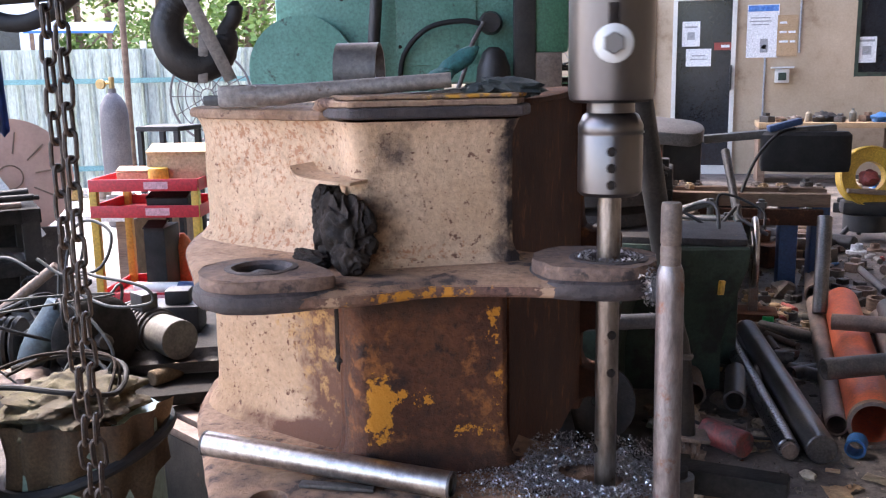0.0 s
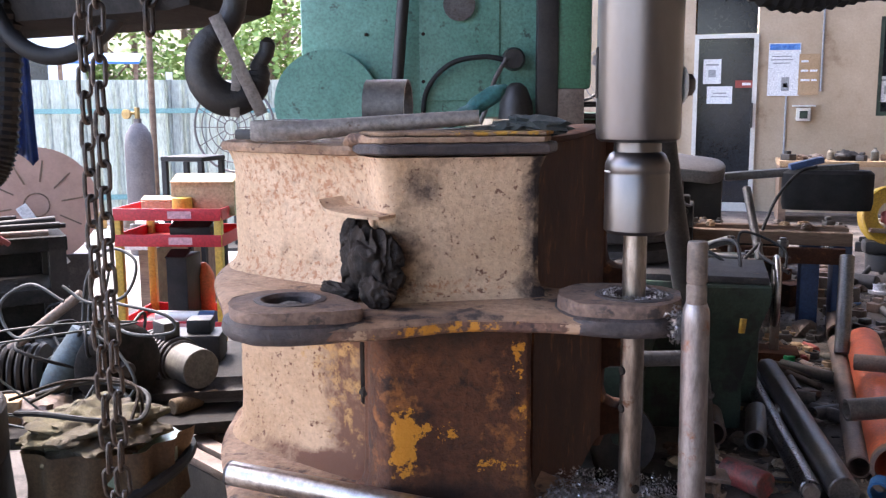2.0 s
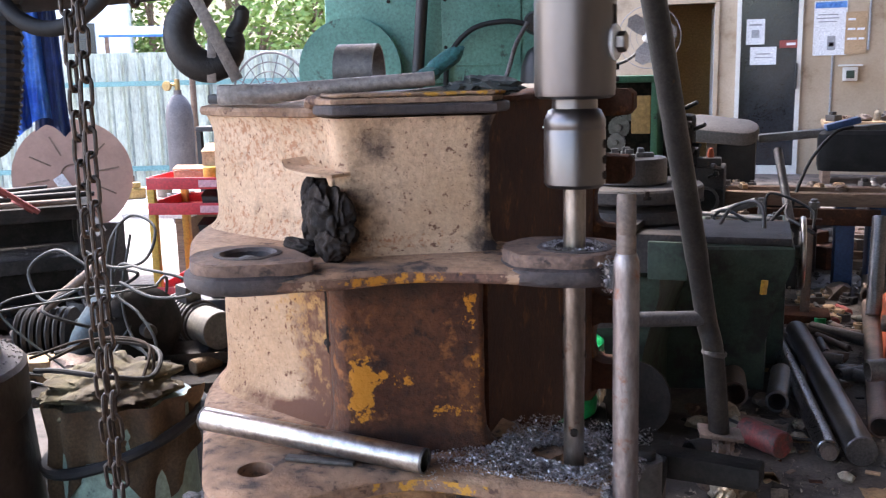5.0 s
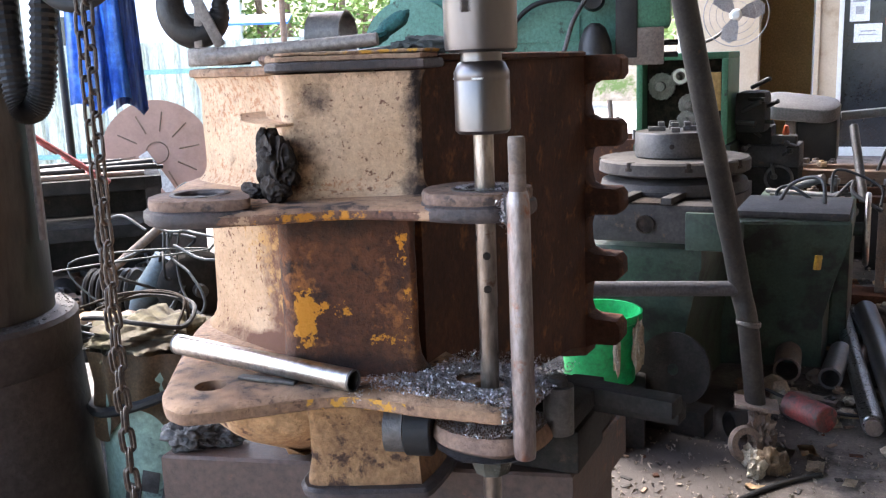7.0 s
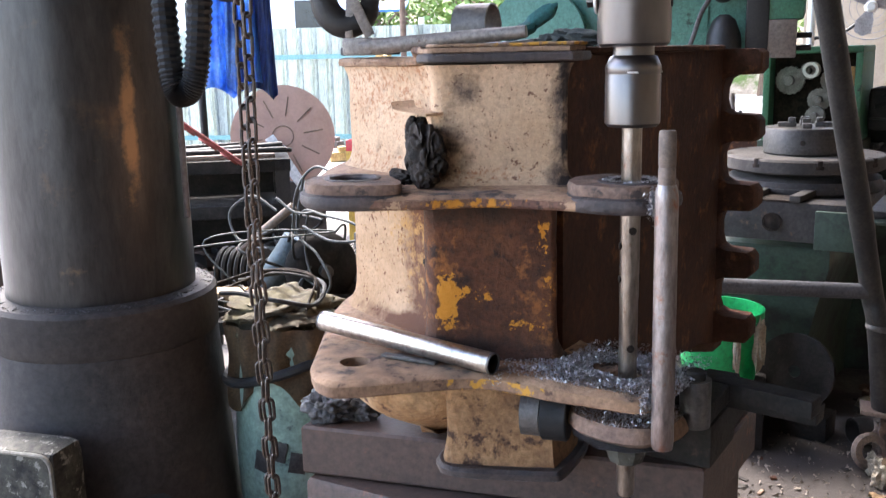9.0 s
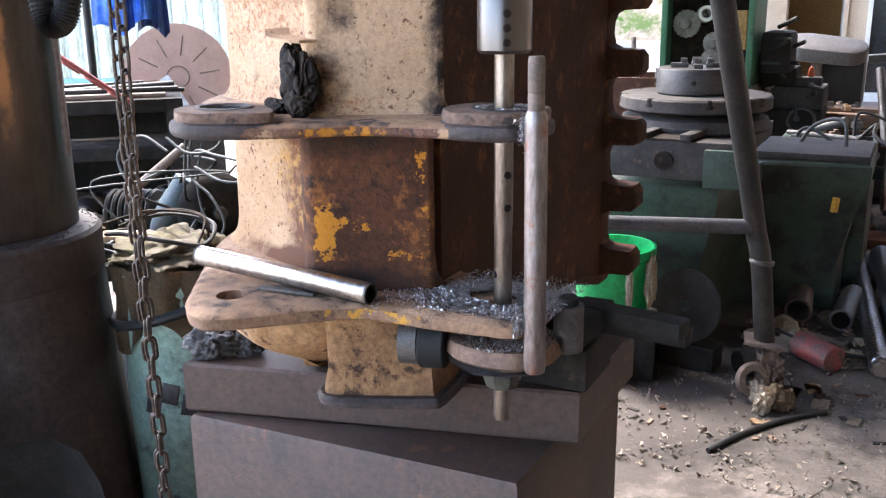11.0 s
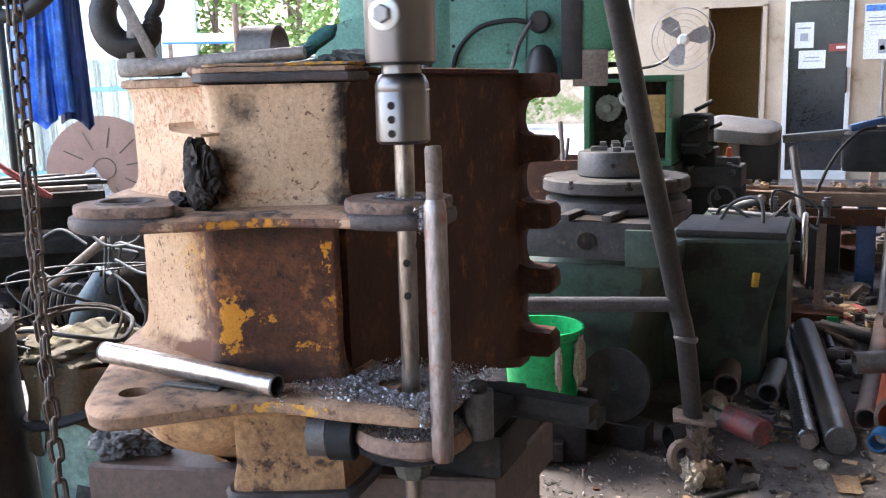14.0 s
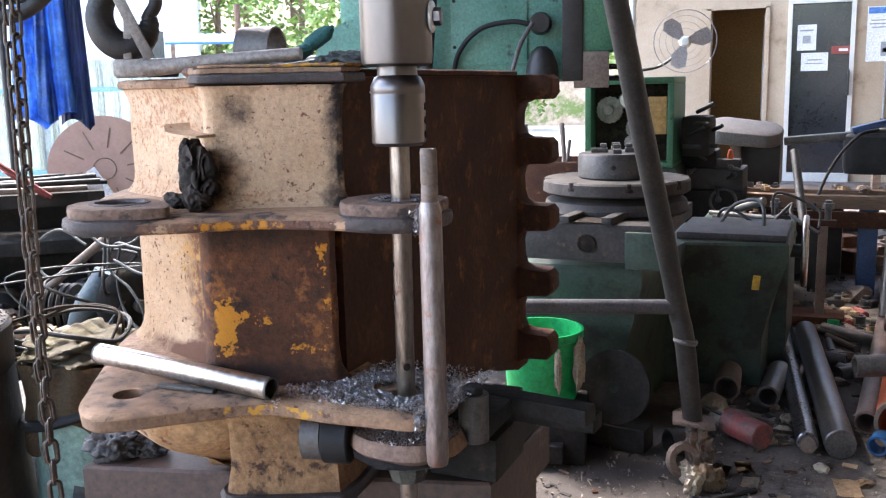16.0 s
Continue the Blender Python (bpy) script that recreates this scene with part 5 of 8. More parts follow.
for x, z in ((-0.055, 1.40), (-0.055, 1.60), (-0.055, 1.78), (-0.30, 1.60), (-0.30, 1.75)):
    bm = bm_new()
    cyl(bm, 0.008, 0.01, F @ pose(x, -0.232, z, 90, 0, 0), 10)
    part("screw", bm, M["black"], side_panel)
bm = bm_new()
rod_between(bm, F @ Vector((-0.18, -0.30, 1.20)), F @ Vector((-0.11, -0.30, 2.0)), 0.026)
part("lever_pipe", bm, M["blackmetal"], mill, "dark slanting pipe")
bm = bm_new()
sweep(bm, smooth_path([F @ Vector(p) for p in ((-0.06, -0.25, 1.20), (-0.04, -0.26, 1.36), (0.06, -0.28, 1.47), (0.20, -0.29, 1.50), (0.30, -0.29, 1.485))], 8), 0.011, 10)
part("hose", bm, M["rubber"], mill, "thin black hose arching over the panel")
bm = bm_new()
lathe(bm, [(0, 0), (0.045, 0), (0.05, 0.02), (0.04, 0.06), (0, 0.06)], F @ pose(0.33, -0.25, 1.49, 90, 0, 0), 28)
part("lamp_joint", bm, M["blackmetal"], mill, "round black lamp joint")
bm = bm_new()
lathe(bm, [(0.075, 0), (0.068, 0.07), (0.045, 0.13), (0.02, 0.15), (0, 0.152)], F @ pose(0.34, -0.33, 1.24), 28)
shade = part("lamp_shade", bm, M["blackmetal"], mill, "black bell-shaped work lamp")
bm = bm_new()
sweep(bm, smooth_path([F @ Vector(p) for p in ((0.30, -0.33, 1.49), (0.25, -0.36, 1.40), (0.22, -0.38, 1.30), (0.19, -0.39, 1.22))], 8), 0.010, 8)
part("lamp_arm", bm, M["greysteel"], shade, "flexible steel lamp arm")
bm = bm_new()
box(bm, 0.09, 0.10, 1.0, F @ pose(0.47, -0.28, 1.24), 0.008)
part("guide", bm, M["blackmetal"], mill, "dark vertical guide")
bm = bm_new()
box(bm, 0.17, 0.24, 0.75, F @ pose(0.57, -0.2, 1.36), 0.03)
part("quill_housing", bm, M["midgreen"], mill, "green milling head housing")
bm = bm_new()
box(bm, 0.15, 0.15, 0.155, F @ pose(0.55, -0.25, 1.21), 0.006)
part("tool_block", bm, M["oldblock"], mill, "brown-grey square tool block")
for z in (1.25, 1.30):
    bm = bm_new()
    cyl(bm, 0.012, 0.06, F @ pose(0.625, -0.25, z, 0, 90, 0), 12)
    part("clamp_screw", bm, M["blackmetal"], mill)
bm = bm_new()
box(bm, 1.0, 0.62, 0.56, F @ pose(0.0, 0.1, 0), 0.03)
part("base", bm, M["dkgreen"], mill)

# ---- the slotted table with the rotary chuck in front of it ----
rt = thing("rotary_table", (-0.335, 3.285, 0.04), "greasy steel rotary table with a chuck on a green machine base", "rotary table")
bm = bm_new()
lathe(bm, [(0, 0.805), (0.250, 0.805), (0.262, 0.812), (0.262, 0.848), (0.256, 0.855), (0, 0.855)], I4, 64)
slotted = part("slotted_table", bm, M["tablesteel"], rt, "round T-slotted table")
for k in range(8):
    bm = bm_new()
    box(bm, 0.03, 0.014, 0.018, pose(0.2485, 0, 0.838), 0.001)
    box(bm, 0.028, 0.026, 0.012, pose(0.2485, 0, 0.826), 0.001)
    part("t_slot", bm, M["black"], slotted, "dark T-slot", pose(0, 0, 0, 0, 0, 22 + 45 * k))
bm = bm_new()
lathe(bm, [(0, 0.855), (0.130, 0.855), (0.136, 0.861), (0.136, 0.938), (0.131, 0.945), (0, 0.945)], I4, 56)
chuck = part("chuck", bm, M["darksteel"], rt, "dark round chuck")
for k in range(4):
    bm = bm_new()
    box(bm, 0.06, 0.030, 0.016, pose(0.06, 0, 0.945), 0.003)
    box(bm, 0.022, 0.028, 0.016, pose(0.045, 0, 0.961), 0.003)
    part("jaw", bm, M["greysteel"], chuck, "stepped steel chuck jaw", pose(0, 0, 0, 0, 0, 15 + 90 * k))
bm = bm_new()
cyl(bm, 0.009, 0.004, pose(0.02, -0.132, 0.90, 90, 0, 0), 12)
part("key_hole", bm, M["black"], chuck)
bm = bm_new()
lathe(bm, [(0, 0.735), (0.25, 0.735), (0.26, 0.745), (0.25, 0.78), (0.20, 0.80), (0, 0.80)], I4, 56)
part("table_base", bm, M["oilyslide"], rt, "dark stepped base of the table")
bm = bm_new()
box(bm, 0.50, 0.62, 0.055, pose(-0.02, 0, 0.68), 0.006)
part("cross_slide", bm, M["oilyslide"], rt, "oily dark cross slide")
bm = bm_new()
box(bm, 0.46, 0.10, 0.125, pose(0.0, -0.335, 0.615), 0.006)
saddle = part("saddle", bm, M["oilyslide"], rt, "dark steel saddle with a round bore")
bm = bm_new()
pipe(bm, 0.030, 0.025, 0.006, pose(-0.01, -0.386, 0.675, 90, 0, 0), 28)
cyl(bm, 0.026, 0.004, pose(-0.01, -0.385, 0.675, 90, 0, 0), 24)
part("bore", bm, M["black"], saddle, "dark round bore")
bm = bm_new()
box(bm, 0.10, 0.12, 0.004, pose(-0.005, -0.325, 0.741))
part("slot_pocket", bm, M["black"], saddle, "dark pocket in the slide")
bm = bm_new()
for x in (-0.075, 0.065):
    box(bm, 0.035, 0.16, 0.022, pose(x, -0.315, 0.741, 0, 0, -6), 0.003)
box(bm, 0.12, 0.03, 0.020, pose(-0.005, -0.245, 0.741), 0.003)
part("clamp_frame", bm, M["oilyslide"], rt, "flat clamp frame")
bm = bm_new()
box(bm, 0.12, 0.02, 0.12, pose(0.18, -0.395, 0.60), 0.004)
part("bracket", bm, M["dkgreen"], rt, "green bracket")
bm = bm_new()
loft(bm, [(-0.30, -0.22), (0.14, -0.22), (0.20, 0.36), (0.58, 0.44), (0.58, 0.9), (-0.3, 0.9)], [(-0.12, -0.04), (-0.12, 0.16), (-0.08, 0.30), (0.0, 0.50), (0.0, 0.555), (-0.01, 0.565)])
part("machine_base", bm, M["dkgreen"], rt, "oily dark green cast base")
bm = bm_new()
box(bm, 0.42, 0.44, 0.030, pose(0.36, 0.66, 0.566), 0.008)
box(bm, 0.14, 0.40, 0.05, pose(0.10, 0.10, 0.566), 0.008)
part("slide_end", bm, M["oilyslide"], rt)
bm = bm_new()
box(bm, 0.035, 0.012, 0.055, pose(0.470, 0.30, 0.405, 0, 10, 60), 0.003)
part("tag", bm, M["yellow"], rt, "small yellow tag")

gw = thing("hand_wheel", (0.29, 4.18, 0.0), "bright steel handwheel standing on edge on its bracket", "handwheel")
bm = bm_new()
pts = [(0, 0.145 * math.cos(2 * math.pi * k / 36), 0.50 + 0.145 * math.sin(2 * math.pi * k / 36)) for k in range(36)]
sweep(bm, pts, 0.012, 10, True)
part("rim", bm, M["chrome"], gw, "bright worn rim")
for k in range(3):
    bm = bm_new()
    a = radians(30 + 120 * k)
    rod_between(bm, (0, 0, 0.5), (0, 0.14 * math.cos(a), 0.5 + 0.14 * math.sin(a)), 0.009, 10)
    part("spoke", bm, M["greysteel"], gw)
bm = bm_new()
cyl(bm, 0.03, 0.22, pose(-0.22, 0, 0.5, 0, 90, 0), 20)
part("shaft", bm, M["dkgreen"], gw)
bm = bm_new()
box(bm, 0.10, 0.10, 0.5, pose(-0.19, 0, 0.0), 0.006)
part("bracket", bm, M["dkgreen"], gw)

# ---- leaning post frame ----
fr = thing("leaning_stand", (0.04, 2.68, 0.0), "dark bent pipe frame leaning over the floor", "stand")
bm = bm_new()
POST = [(-0.240, -0.29, 1.66), (-0.204, -0.20, 1.448), (-0.145, -0.08, 1.068), (-0.101, 0.02, 0.78), (-0.068, 0.095, 0.55), (-0.045, 0.095, 0.449), (-0.022, 0.15, 0.178)]
c = smooth_path(POST, 8)
sweep(bm, c, [0.033 if i < 26 else 0.031 for i in range(len(c))], 18)
part("post", bm, M["darkpost"], fr)
bm = bm_new()
lathe(bm, [(0.033, 0), (0.037, 0.004), (0.037, 0.014), (0.033, 0.018)], pose(-0.044, 0.095, 0.440, -6, 8, 0), 24, True)
part("ring", bm, M["greysteel"], fr)
bm = bm_new()
rod_between(bm, (-0.07, 0.09, 0.555), (-0.62, -0.24, 0.592), 0.023, 16)
part("cross_pipe", bm, M["crosspipe"], fr, "grey cross pipe")
bm = bm_new()
box(bm, 0.13, 0.10, 0.012, pose(-0.020, 0.15, 0.170, 0, 6, 10), 0.003)
part("foot_plate", bm, M["pipe"], fr)
bm = bm_new()
lathe(bm, [(0.03, 0), (0.055, 0), (0.058, 0.01), (0.05, 0.02), (0.03, 0.02)], pose(-0.045, 0.10, 0.062, 75, 0, 35), 26, True)
lump(bm, 0.040, 0.045, 0.080, pose(-0.005, 0.16, 0.085), 0.5, 3.5, 4, 4)
part("foot_casting", bm, M["pipe"], fr, "rusty castings under the foot")

# ---- green pail, wheel and pieces near it ----
pl = thing("plastic_pail", (-0.485, 2.86, 0.19), "bright green plastic pail with a torn dirty liner", "pail")
bm = bm_new()
lathe(bm, [(0, 0), (0.11, 0), (0.116, 0.006), (0.132, 0.21), (0.139, 0.215), (0.139, 0.24), (0.131, 0.24), (0.112, 0.012), (0, 0.012)], I4, 40)
part("bucket", bm, M["pail"], pl)
bm = bm_new()
lump(bm, 0.018, 0.035, 0.085, pose(0.135, -0.03, 0.14), 0.5, 2.5, 3, 3)
lump(bm, 0.012, 0.012, 0.07, pose(0.085, -0.105, 0.13), 0.5, 2.5, 3, 6)
part("liner", bm, M["rag"], pl, "torn pale paper liner")
sb2 = bm_new()
box(sb2, 0.30, 0.26, 0.186, I4, 0.008)
box(sb2, 0.12, 0.05, 0.06, pose(0.02, -0.15, 0.02), 0.006)
solo("steel_block", sb2, M["soot"], (-0.485, 2.86, 0.0), "black oily cast block under the pail", "steel block", rot=(0, 0, 12))
for k, (x, y, s) in enumerate(((0.075, 2.72, 0.035), (0.045, 2.68, 0.028), (0.11, 2.74, 0.03), (0.02, 2.76, 0.03))):
    pb = bm_new()
    lump(pb, s, s * 0.7, s * 1.3, pose(0, 0, s * 0.9), 0.6, 1.8, 4, 20 + k)
    solo("crumpled_paper", pb, M["rag"] if k % 2 else M["sackbrown"], (x, y, 0), "crumpled brown greasy paper under the foot", "paper", "paper under the foot", rot=(0, 0, 50 * k), angle=60)
wh = thing("steel_disc", (-0.262, 2.975, 0.085), "dark rusty steel disc wheel leaning on the base", "disc wheel")
bm = bm_new()
lathe(bm, [(0.02, 0.006), (0.038, 0.004), (0.042, -0.014), (0.060, -0.016), (0.064, -0.002), (0.088, 0.0), (0.093, -0.018), (0.118, -0.020), (0.124, -0.012), (0.126, 0.012), (0.02, 0.014)], pose(0, 0, 0.126, 80, 0, -10), 48, True)
part("disc", bm, M["soot"], wh)
bm = bm_new()
box(bm, 0.24, 0.10, 0.085, I4, 0.006)
solo("steel_block", bm, M["soot"], (-0.262, 2.985, 0.0), "black oily block under a leaning disc", "steel block", rot=(0, 0, -8))

# ---- pipes and bars on the floor ----


def floor_pipe(a, b, ro, ri, material, label, group="pipes on the floor"):
    bm = bm_new()
    m, h = along(a, b)
    if ri:
        pipe(bm, ro, ri, h, m, 32)
    else:
        cyl(bm, ro, h, m, 28, edge=0.004)
    return solo("steel_pipe" if ri else "steel_bar", bm, material, (0, 0, 0), label, "pipe" if ri else "steel bar", group)


floor_pipe((0.354, 3.12, 0.038), (0.147, 4.97, 0.038), 0.036, 0, M["barpol"], "polished round steel bar lying on the floor")
bm = bm_new()
m, h = along((0.3568, 3.095, 0.038), (0.354, 3.12, 0.038))
cyl(bm, 0.027, h, m, 24)
solo("bar_end", bm, M["pipe"], (0, 0, 0), "rusty stepped end of a round bar", "bar end")
floor_pipe((0.454, 3.10, 0.052), (0.298, 4.55, 0.052), 0.050, 0, M["darkbar"], "thick dark oily round bar lying on the floor")
floor_pipe((0.640, 3.28, 0.084), (0.79, 5.05, 0.084), 0.083, 0.072, M["orange"], "orange painted steel pipe lying on the floor")
bm = bm_new()
m, h = along((0.6400, 3.275, 0.084), (0.6418, 3.30, 0.084))
pipe(bm, 0.0845, 0.071, 0.03, m, 32)
solo("pipe_mouth", bm, M["pipe"], (0, 0, 0), "rusty bare mouth of the orange pipe", "pipe end")
floor_pipe((0.538, 3.37, 0.042), (0.68, 5.2, 0.042), 0.040, 0.033, M["pipe"], "long brown rusty pipe beside the orange one")
floor_pipe((0.492, 3.43, 0.225), (1.15, 3.62, 0.27), 0.039, 0.030, M["pipedark"], "dark thick-walled pipe lying across the others")
floor_pipe((0.620, 4.17, 0.21), (1.25, 4.0, 0.24), 0.035, 0.027, M["pipe"], "rusty pipe lying across")
floor_pipe((0.655, 4.80, 0.085), (0.675, 4.95, 0.55), 0.036, 0, M["darkbar"], "dark bar end standing up from the heap")
floor_pipe((0.86, 3.75, 0.20), (0.90, 4.5, 0.20), 0.045, 0.036, M["pipedark"], "dark pipe in the heap")
floor_pipe((0.80, 3.42, 0.05), (0.95, 4.9, 0.05), 0.048, 0.038, M["pipe"], "brown pipe on the floor")
floor_pipe((0.98, 3.6, 0.05), (1.15, 5.2, 0.05), 0.05, 0.04, M["pipedark"], "dark pipe on the floor")
floor_pipe((0.90, 4.55, 0.14), (1.5, 4.75, 0.14), 0.05, 0.04, M["pipedark"], "dark pipe lying across")
floor_pipe((0.70, 5.3, 0.06), (0.78, 6.0, 0.06), 0.06, 0.05, M["pipe"], "short brown rusty pipe on the floor")
floor_pipe((0.046, 3.56, 0.052), (-0.01, 4.5, 0.052), 0.050, 0.041, M["pipe"], "brown pipe lying beside the machine base")
floor_pipe((0.20, 3.54, 0.044), (0.22, 3.9, 0.044), 0.042, 0.033, M["pipedark"], "short dark pipe on the floor")
floor_pipe((-0.075, 2.95, 0.046), (0.01, 3.02, 0.046), 0.045, 0.040, M["blackmetal"], "short black tin tube on the floor")
floor_pipe((0.215, 3.10, 0.047), (0.09, 3.22, 0.047), 0.046, 0, M["redcan"], "short red-painted round offcut on the floor")
floor_pipe((0.27, 3.7, 0.03), (0.34, 4.1, 0.03), 0.028, 0.02, M["pipe"], "thin rusty pipe on the floor")
floor_pipe((0.567, 3.17, 0.036), (0.585, 3.24, 0.036), 0.034, 0.026, M["bluepaint2"], "short blue plastic pipe ring on the floor")
floor_pipe((0.24, 4.6, 0.03), (0.31, 4.2, 0.03), 0.025, 0, M["barpol"], "short bright bar on the floor")
bm = bm_new()
box(bm, 0.26, 0.05, 0.03, I4, 0.002)
solo("flat_bar", bm, M["pipe"], (0.105, 3.38, 0.0), "flat rusty bar on the floor", "flat bar", rot=(0, 4, -8))
bm = bm_new()
sweep(bm, smooth_path([(0.0, 3.30, 0.06), (0.12, 3.22, 0.05), (0.25, 3.22, 0.03), (0.36, 3.28, 0.01)], 8), 0.006, 8)
solo("bent_wire", bm, M["darksteel"], (0, 0, 0), "bent steel wire lying over the offcuts", "wire")
bm = bm_new()
sweep(bm, smooth_path([(-0.05, 2.35, 0.008), (0.02, 2.50, 0.008), (0.12, 2.65, 0.008), (0.22, 2.75, 0.008)], 8), 0.008, 8)
solo("floor_cable", bm, M["rubber"], (0, 0, 0), "black cable lying on the floor", "cable")

rnd = random.Random(11)


def scrap(x, y, s, kind):
    bm = bm_new()
    if kind == "card":
        n = 5
        g = [[bm.verts.new((s * (i / n - 0.5) * 1.8, s * (j / n - 0.5), 0.004 + 0.35 * s * max(0, noise.noise(Vector((i * 0.5 + x * 9, j * 0.5, y * 5)))))) for j in range(n + 1)] for i in range(n + 1)]
        for i in range(n):
            for j in range(n):
                bm.faces.new((g[i][j], g[i + 1][j], g[i + 1][j + 1], g[i][j + 1]))
        bmesh.ops.solidify(bm, geom=bm.faces[:], thickness=0.003)
        return solo("cardboard_scrap", bm, M["card"] if rnd.random() < 0.6 else M["rag"], (x, y, 0.003), "torn pale cardboard scrap on the dirty floor", "scrap", "scraps on the floor", rot=(0, 0, rnd.uniform(0, 180)))
    lump(bm, s, s * 0.7, s * 0.5, pose(0, 0, s * 0.4), 0.5, 2.5, 2, x * 10)
    return solo("dirty_rag", bm, M["rag"] if kind == "rag" else M["pipe"], (x, y, 0.0), "crumpled dirty rag on the floor" if kind == "rag" else "rusty metal scrap on the floor", "rag" if kind == "rag" else "scrap", "scraps on the floor", rot=(0, 0, rnd.uniform(0, 180)))


for x, y, s, k in ((0.475, 2.86, 0.07, "card"), (0.10, 2.86, 0.06, "card"), (0.17, 2.92, 0.05, "card"), (0.25, 4.35, 0.08, "card"), (0.02, 3.42, 0.07, "rag"), (0.06, 3.30, 0.06, "rag"), (-0.07, 3.32, 0.05, "rag"),
                   (0.40, 4.75, 0.06, "card"), (0.47, 4.95, 0.05, "card"), (0.33, 5.15, 0.06, "card"), (0.52, 4.6, 0.05, "card"), (0.28, 3.40, 0.035, "rag"), (0.04, 4.9, 0.09, "card"), (0.16, 5.3, 0.1, "card"),
                   (0.45, 4.25, 0.06, "metal"), (0.49, 4.05, 0.06, "metal"), (0.44, 3.9, 0.04, "metal"), (0.55, 5.5, 0.1, "metal"), (0.15, 3.62, 0.05, "metal"), (-0.02, 3.15, 0.04, "rag"), (0.36, 3.5, 0.03, "metal"),
                   (0.20, 2.80, 0.05, "card"), (0.30, 2.72, 0.035, "card"), (0.05, 2.60, 0.03, "card"), (0.62, 3.00, 0.06, "card"), (0.40, 2.98, 0.03, "rag"), (0.52, 2.92, 0.04, "card"), (0.26, 3.26, 0.05, "card"), (0.56, 3.62, 0.05, "card"), (0.24, 3.95, 0.06, "rag"), (0.12, 4.05, 0.06, "card"), (0.41, 3.42, 0.05, "card")):
    scrap(x, y, s, k)
bm = bm_new()
cyl(bm, 0.03, 0.045, I4, 20)
solo("bottle_cap", bm, M["pail"], (0.42, 4.86, 0.0), "small green plastic cap on the floor", "cap")
bm = bm_new()
for _ in range(7000):
    x, y = rnd.uniform(-0.45, 1.4), 2.2 + 5.0 * rnd.random() ** 1.6
    if x < -0.1 and y > 3.0:
        continue
    chip(bm, x, y, 0.004, rnd.uniform(0.003, 0.012) * (1 if rnd.random() < 0.9 else 1.8))
solo("floor_litter", bm, M["litter"], (0, 0, 0), "small metal chips and litter strewn on the floor", "litter", kind="stuff")

for k in range(16):
    x, y, a = rnd.uniform(0.85, 1.9), rnd.uniform(3.8, 6.3), rnd.uniform(-0.6, 0.6)
    l, r = rnd.uniform(0.3, 0.9), rnd.uniform(0.02, 0.05)
    z = r
    floor_pipe((x, y, z), (x + l * math.sin(a), y + l * math.cos(a), z), r, r * 0.78 if k % 3 else 0, M[("pipe", "pipedark", "darkbar", "pipe")[k % 4]], "loose dark pipe or bar in the heap")
for k in range(10):
    x, y, a = rnd.uniform(0.40, 0.62), rnd.uniform(3.7, 4.7), rnd.uniform(-1.5, 1.5)
    l, r = rnd.uniform(0.12, 0.3), rnd.uniform(0.012, 0.03)
    floor_pipe((x, y, r), (x + l * math.sin(a), y + l * math.cos(a), r), r, r * 0.75 if k % 2 else 0, M[("pipe", "pipedark")[k % 2]], "short pipe or bar offcut between the bars")

# ---- lathe headstock with open gear case, far behind ----
lt = thing("lathe", (-0.66, 5.25, 0.0), "green lathe headstock with its gear case open", "lathe")
bm = bm_new()
for x in (-0.225, 0.225):
    box(bm, 0.035, 0.40, 0.42, pose(x, 0, 0.80), 0.006)
box(bm, 0.485, 0.40, 0.035, pose(0, 0, 1.22), 0.006)
box(bm, 0.485, 0.40, 0.03, pose(0, 0, 0.77), 0.006)
box(bm, 0.42, 0.02, 0.42, pose(0, 0.19, 0.80))
gear_case = part("gear_case", bm, M["midgreen"], lt, "green painted gear case frame")
bm = bm_new()
box(bm, 0.415, 0.01, 0.415, pose(0, -0.08, 0.802))
part("case_back", bm, M["black"], gear_case, "black greasy inside of the case")
for x, z, r in ((-0.12, 1.08, 0.075), (0.03, 0.98, 0.06), (-0.02, 1.13, 0.045), (0.10, 1.08, 0.07), (0.02, 0.90, 0.05)):
    bm = bm_new()
    prof = []
    n = 36
    ring = [(r * (1.0 if k % 2 else 0.93)) for k in range(n)]
    vs = [[bm.verts.new((ring[k] * math.cos(2 * math.pi * k / n), y, ring[k] * math.sin(2 * math.pi * k / n))) for k in range(n)] for y in (0, 0.03)]
    for k in range(n):
        bm.faces.new((vs[0][k], vs[0][(k + 1) % n], vs[1][(k + 1) % n], vs[1][k]))
    bm.faces.new(vs[0]); bm.faces.new(list(reversed(vs[1])))
    cyl(bm, r * 0.35, 0.05, pose(0, 0.01, 0, 90, 0, 0), 18)
    part("gear", bm, M["gearsteel"], lt, "grey steel change gear", pose(x, -0.135 if r > 0.05 else -0.165, z))
bm = bm_new()
pipe(bm, 0.04, 0.025, 0.06, pose(0.0, -0.17, 1.135, 90, 0, 0), 24)
part("spindle_nose", bm, M["alu"], lt, "pale hollow spindle end")
bm = bm_new()
box(bm, 0.10, 0.02, 0.2, pose(0.155, -0.19, 0.95), 0.003)
part("plate", bm, M["ochre"], lt, "yellowed instruction plate")
bm = bm_new()
box(bm, 0.52, 0.7, 0.77, pose(0.0, 0.15, 0), 0.01)
part("pedestal", bm, M["dkgreen"], lt)
bm = bm_new()
box(bm, 0.16, 0.25, 0.22, pose(0.34, 0.05, 0.82), 0.03)
part("apron", bm, M["soot"], lt, "dark oily carriage and levers")
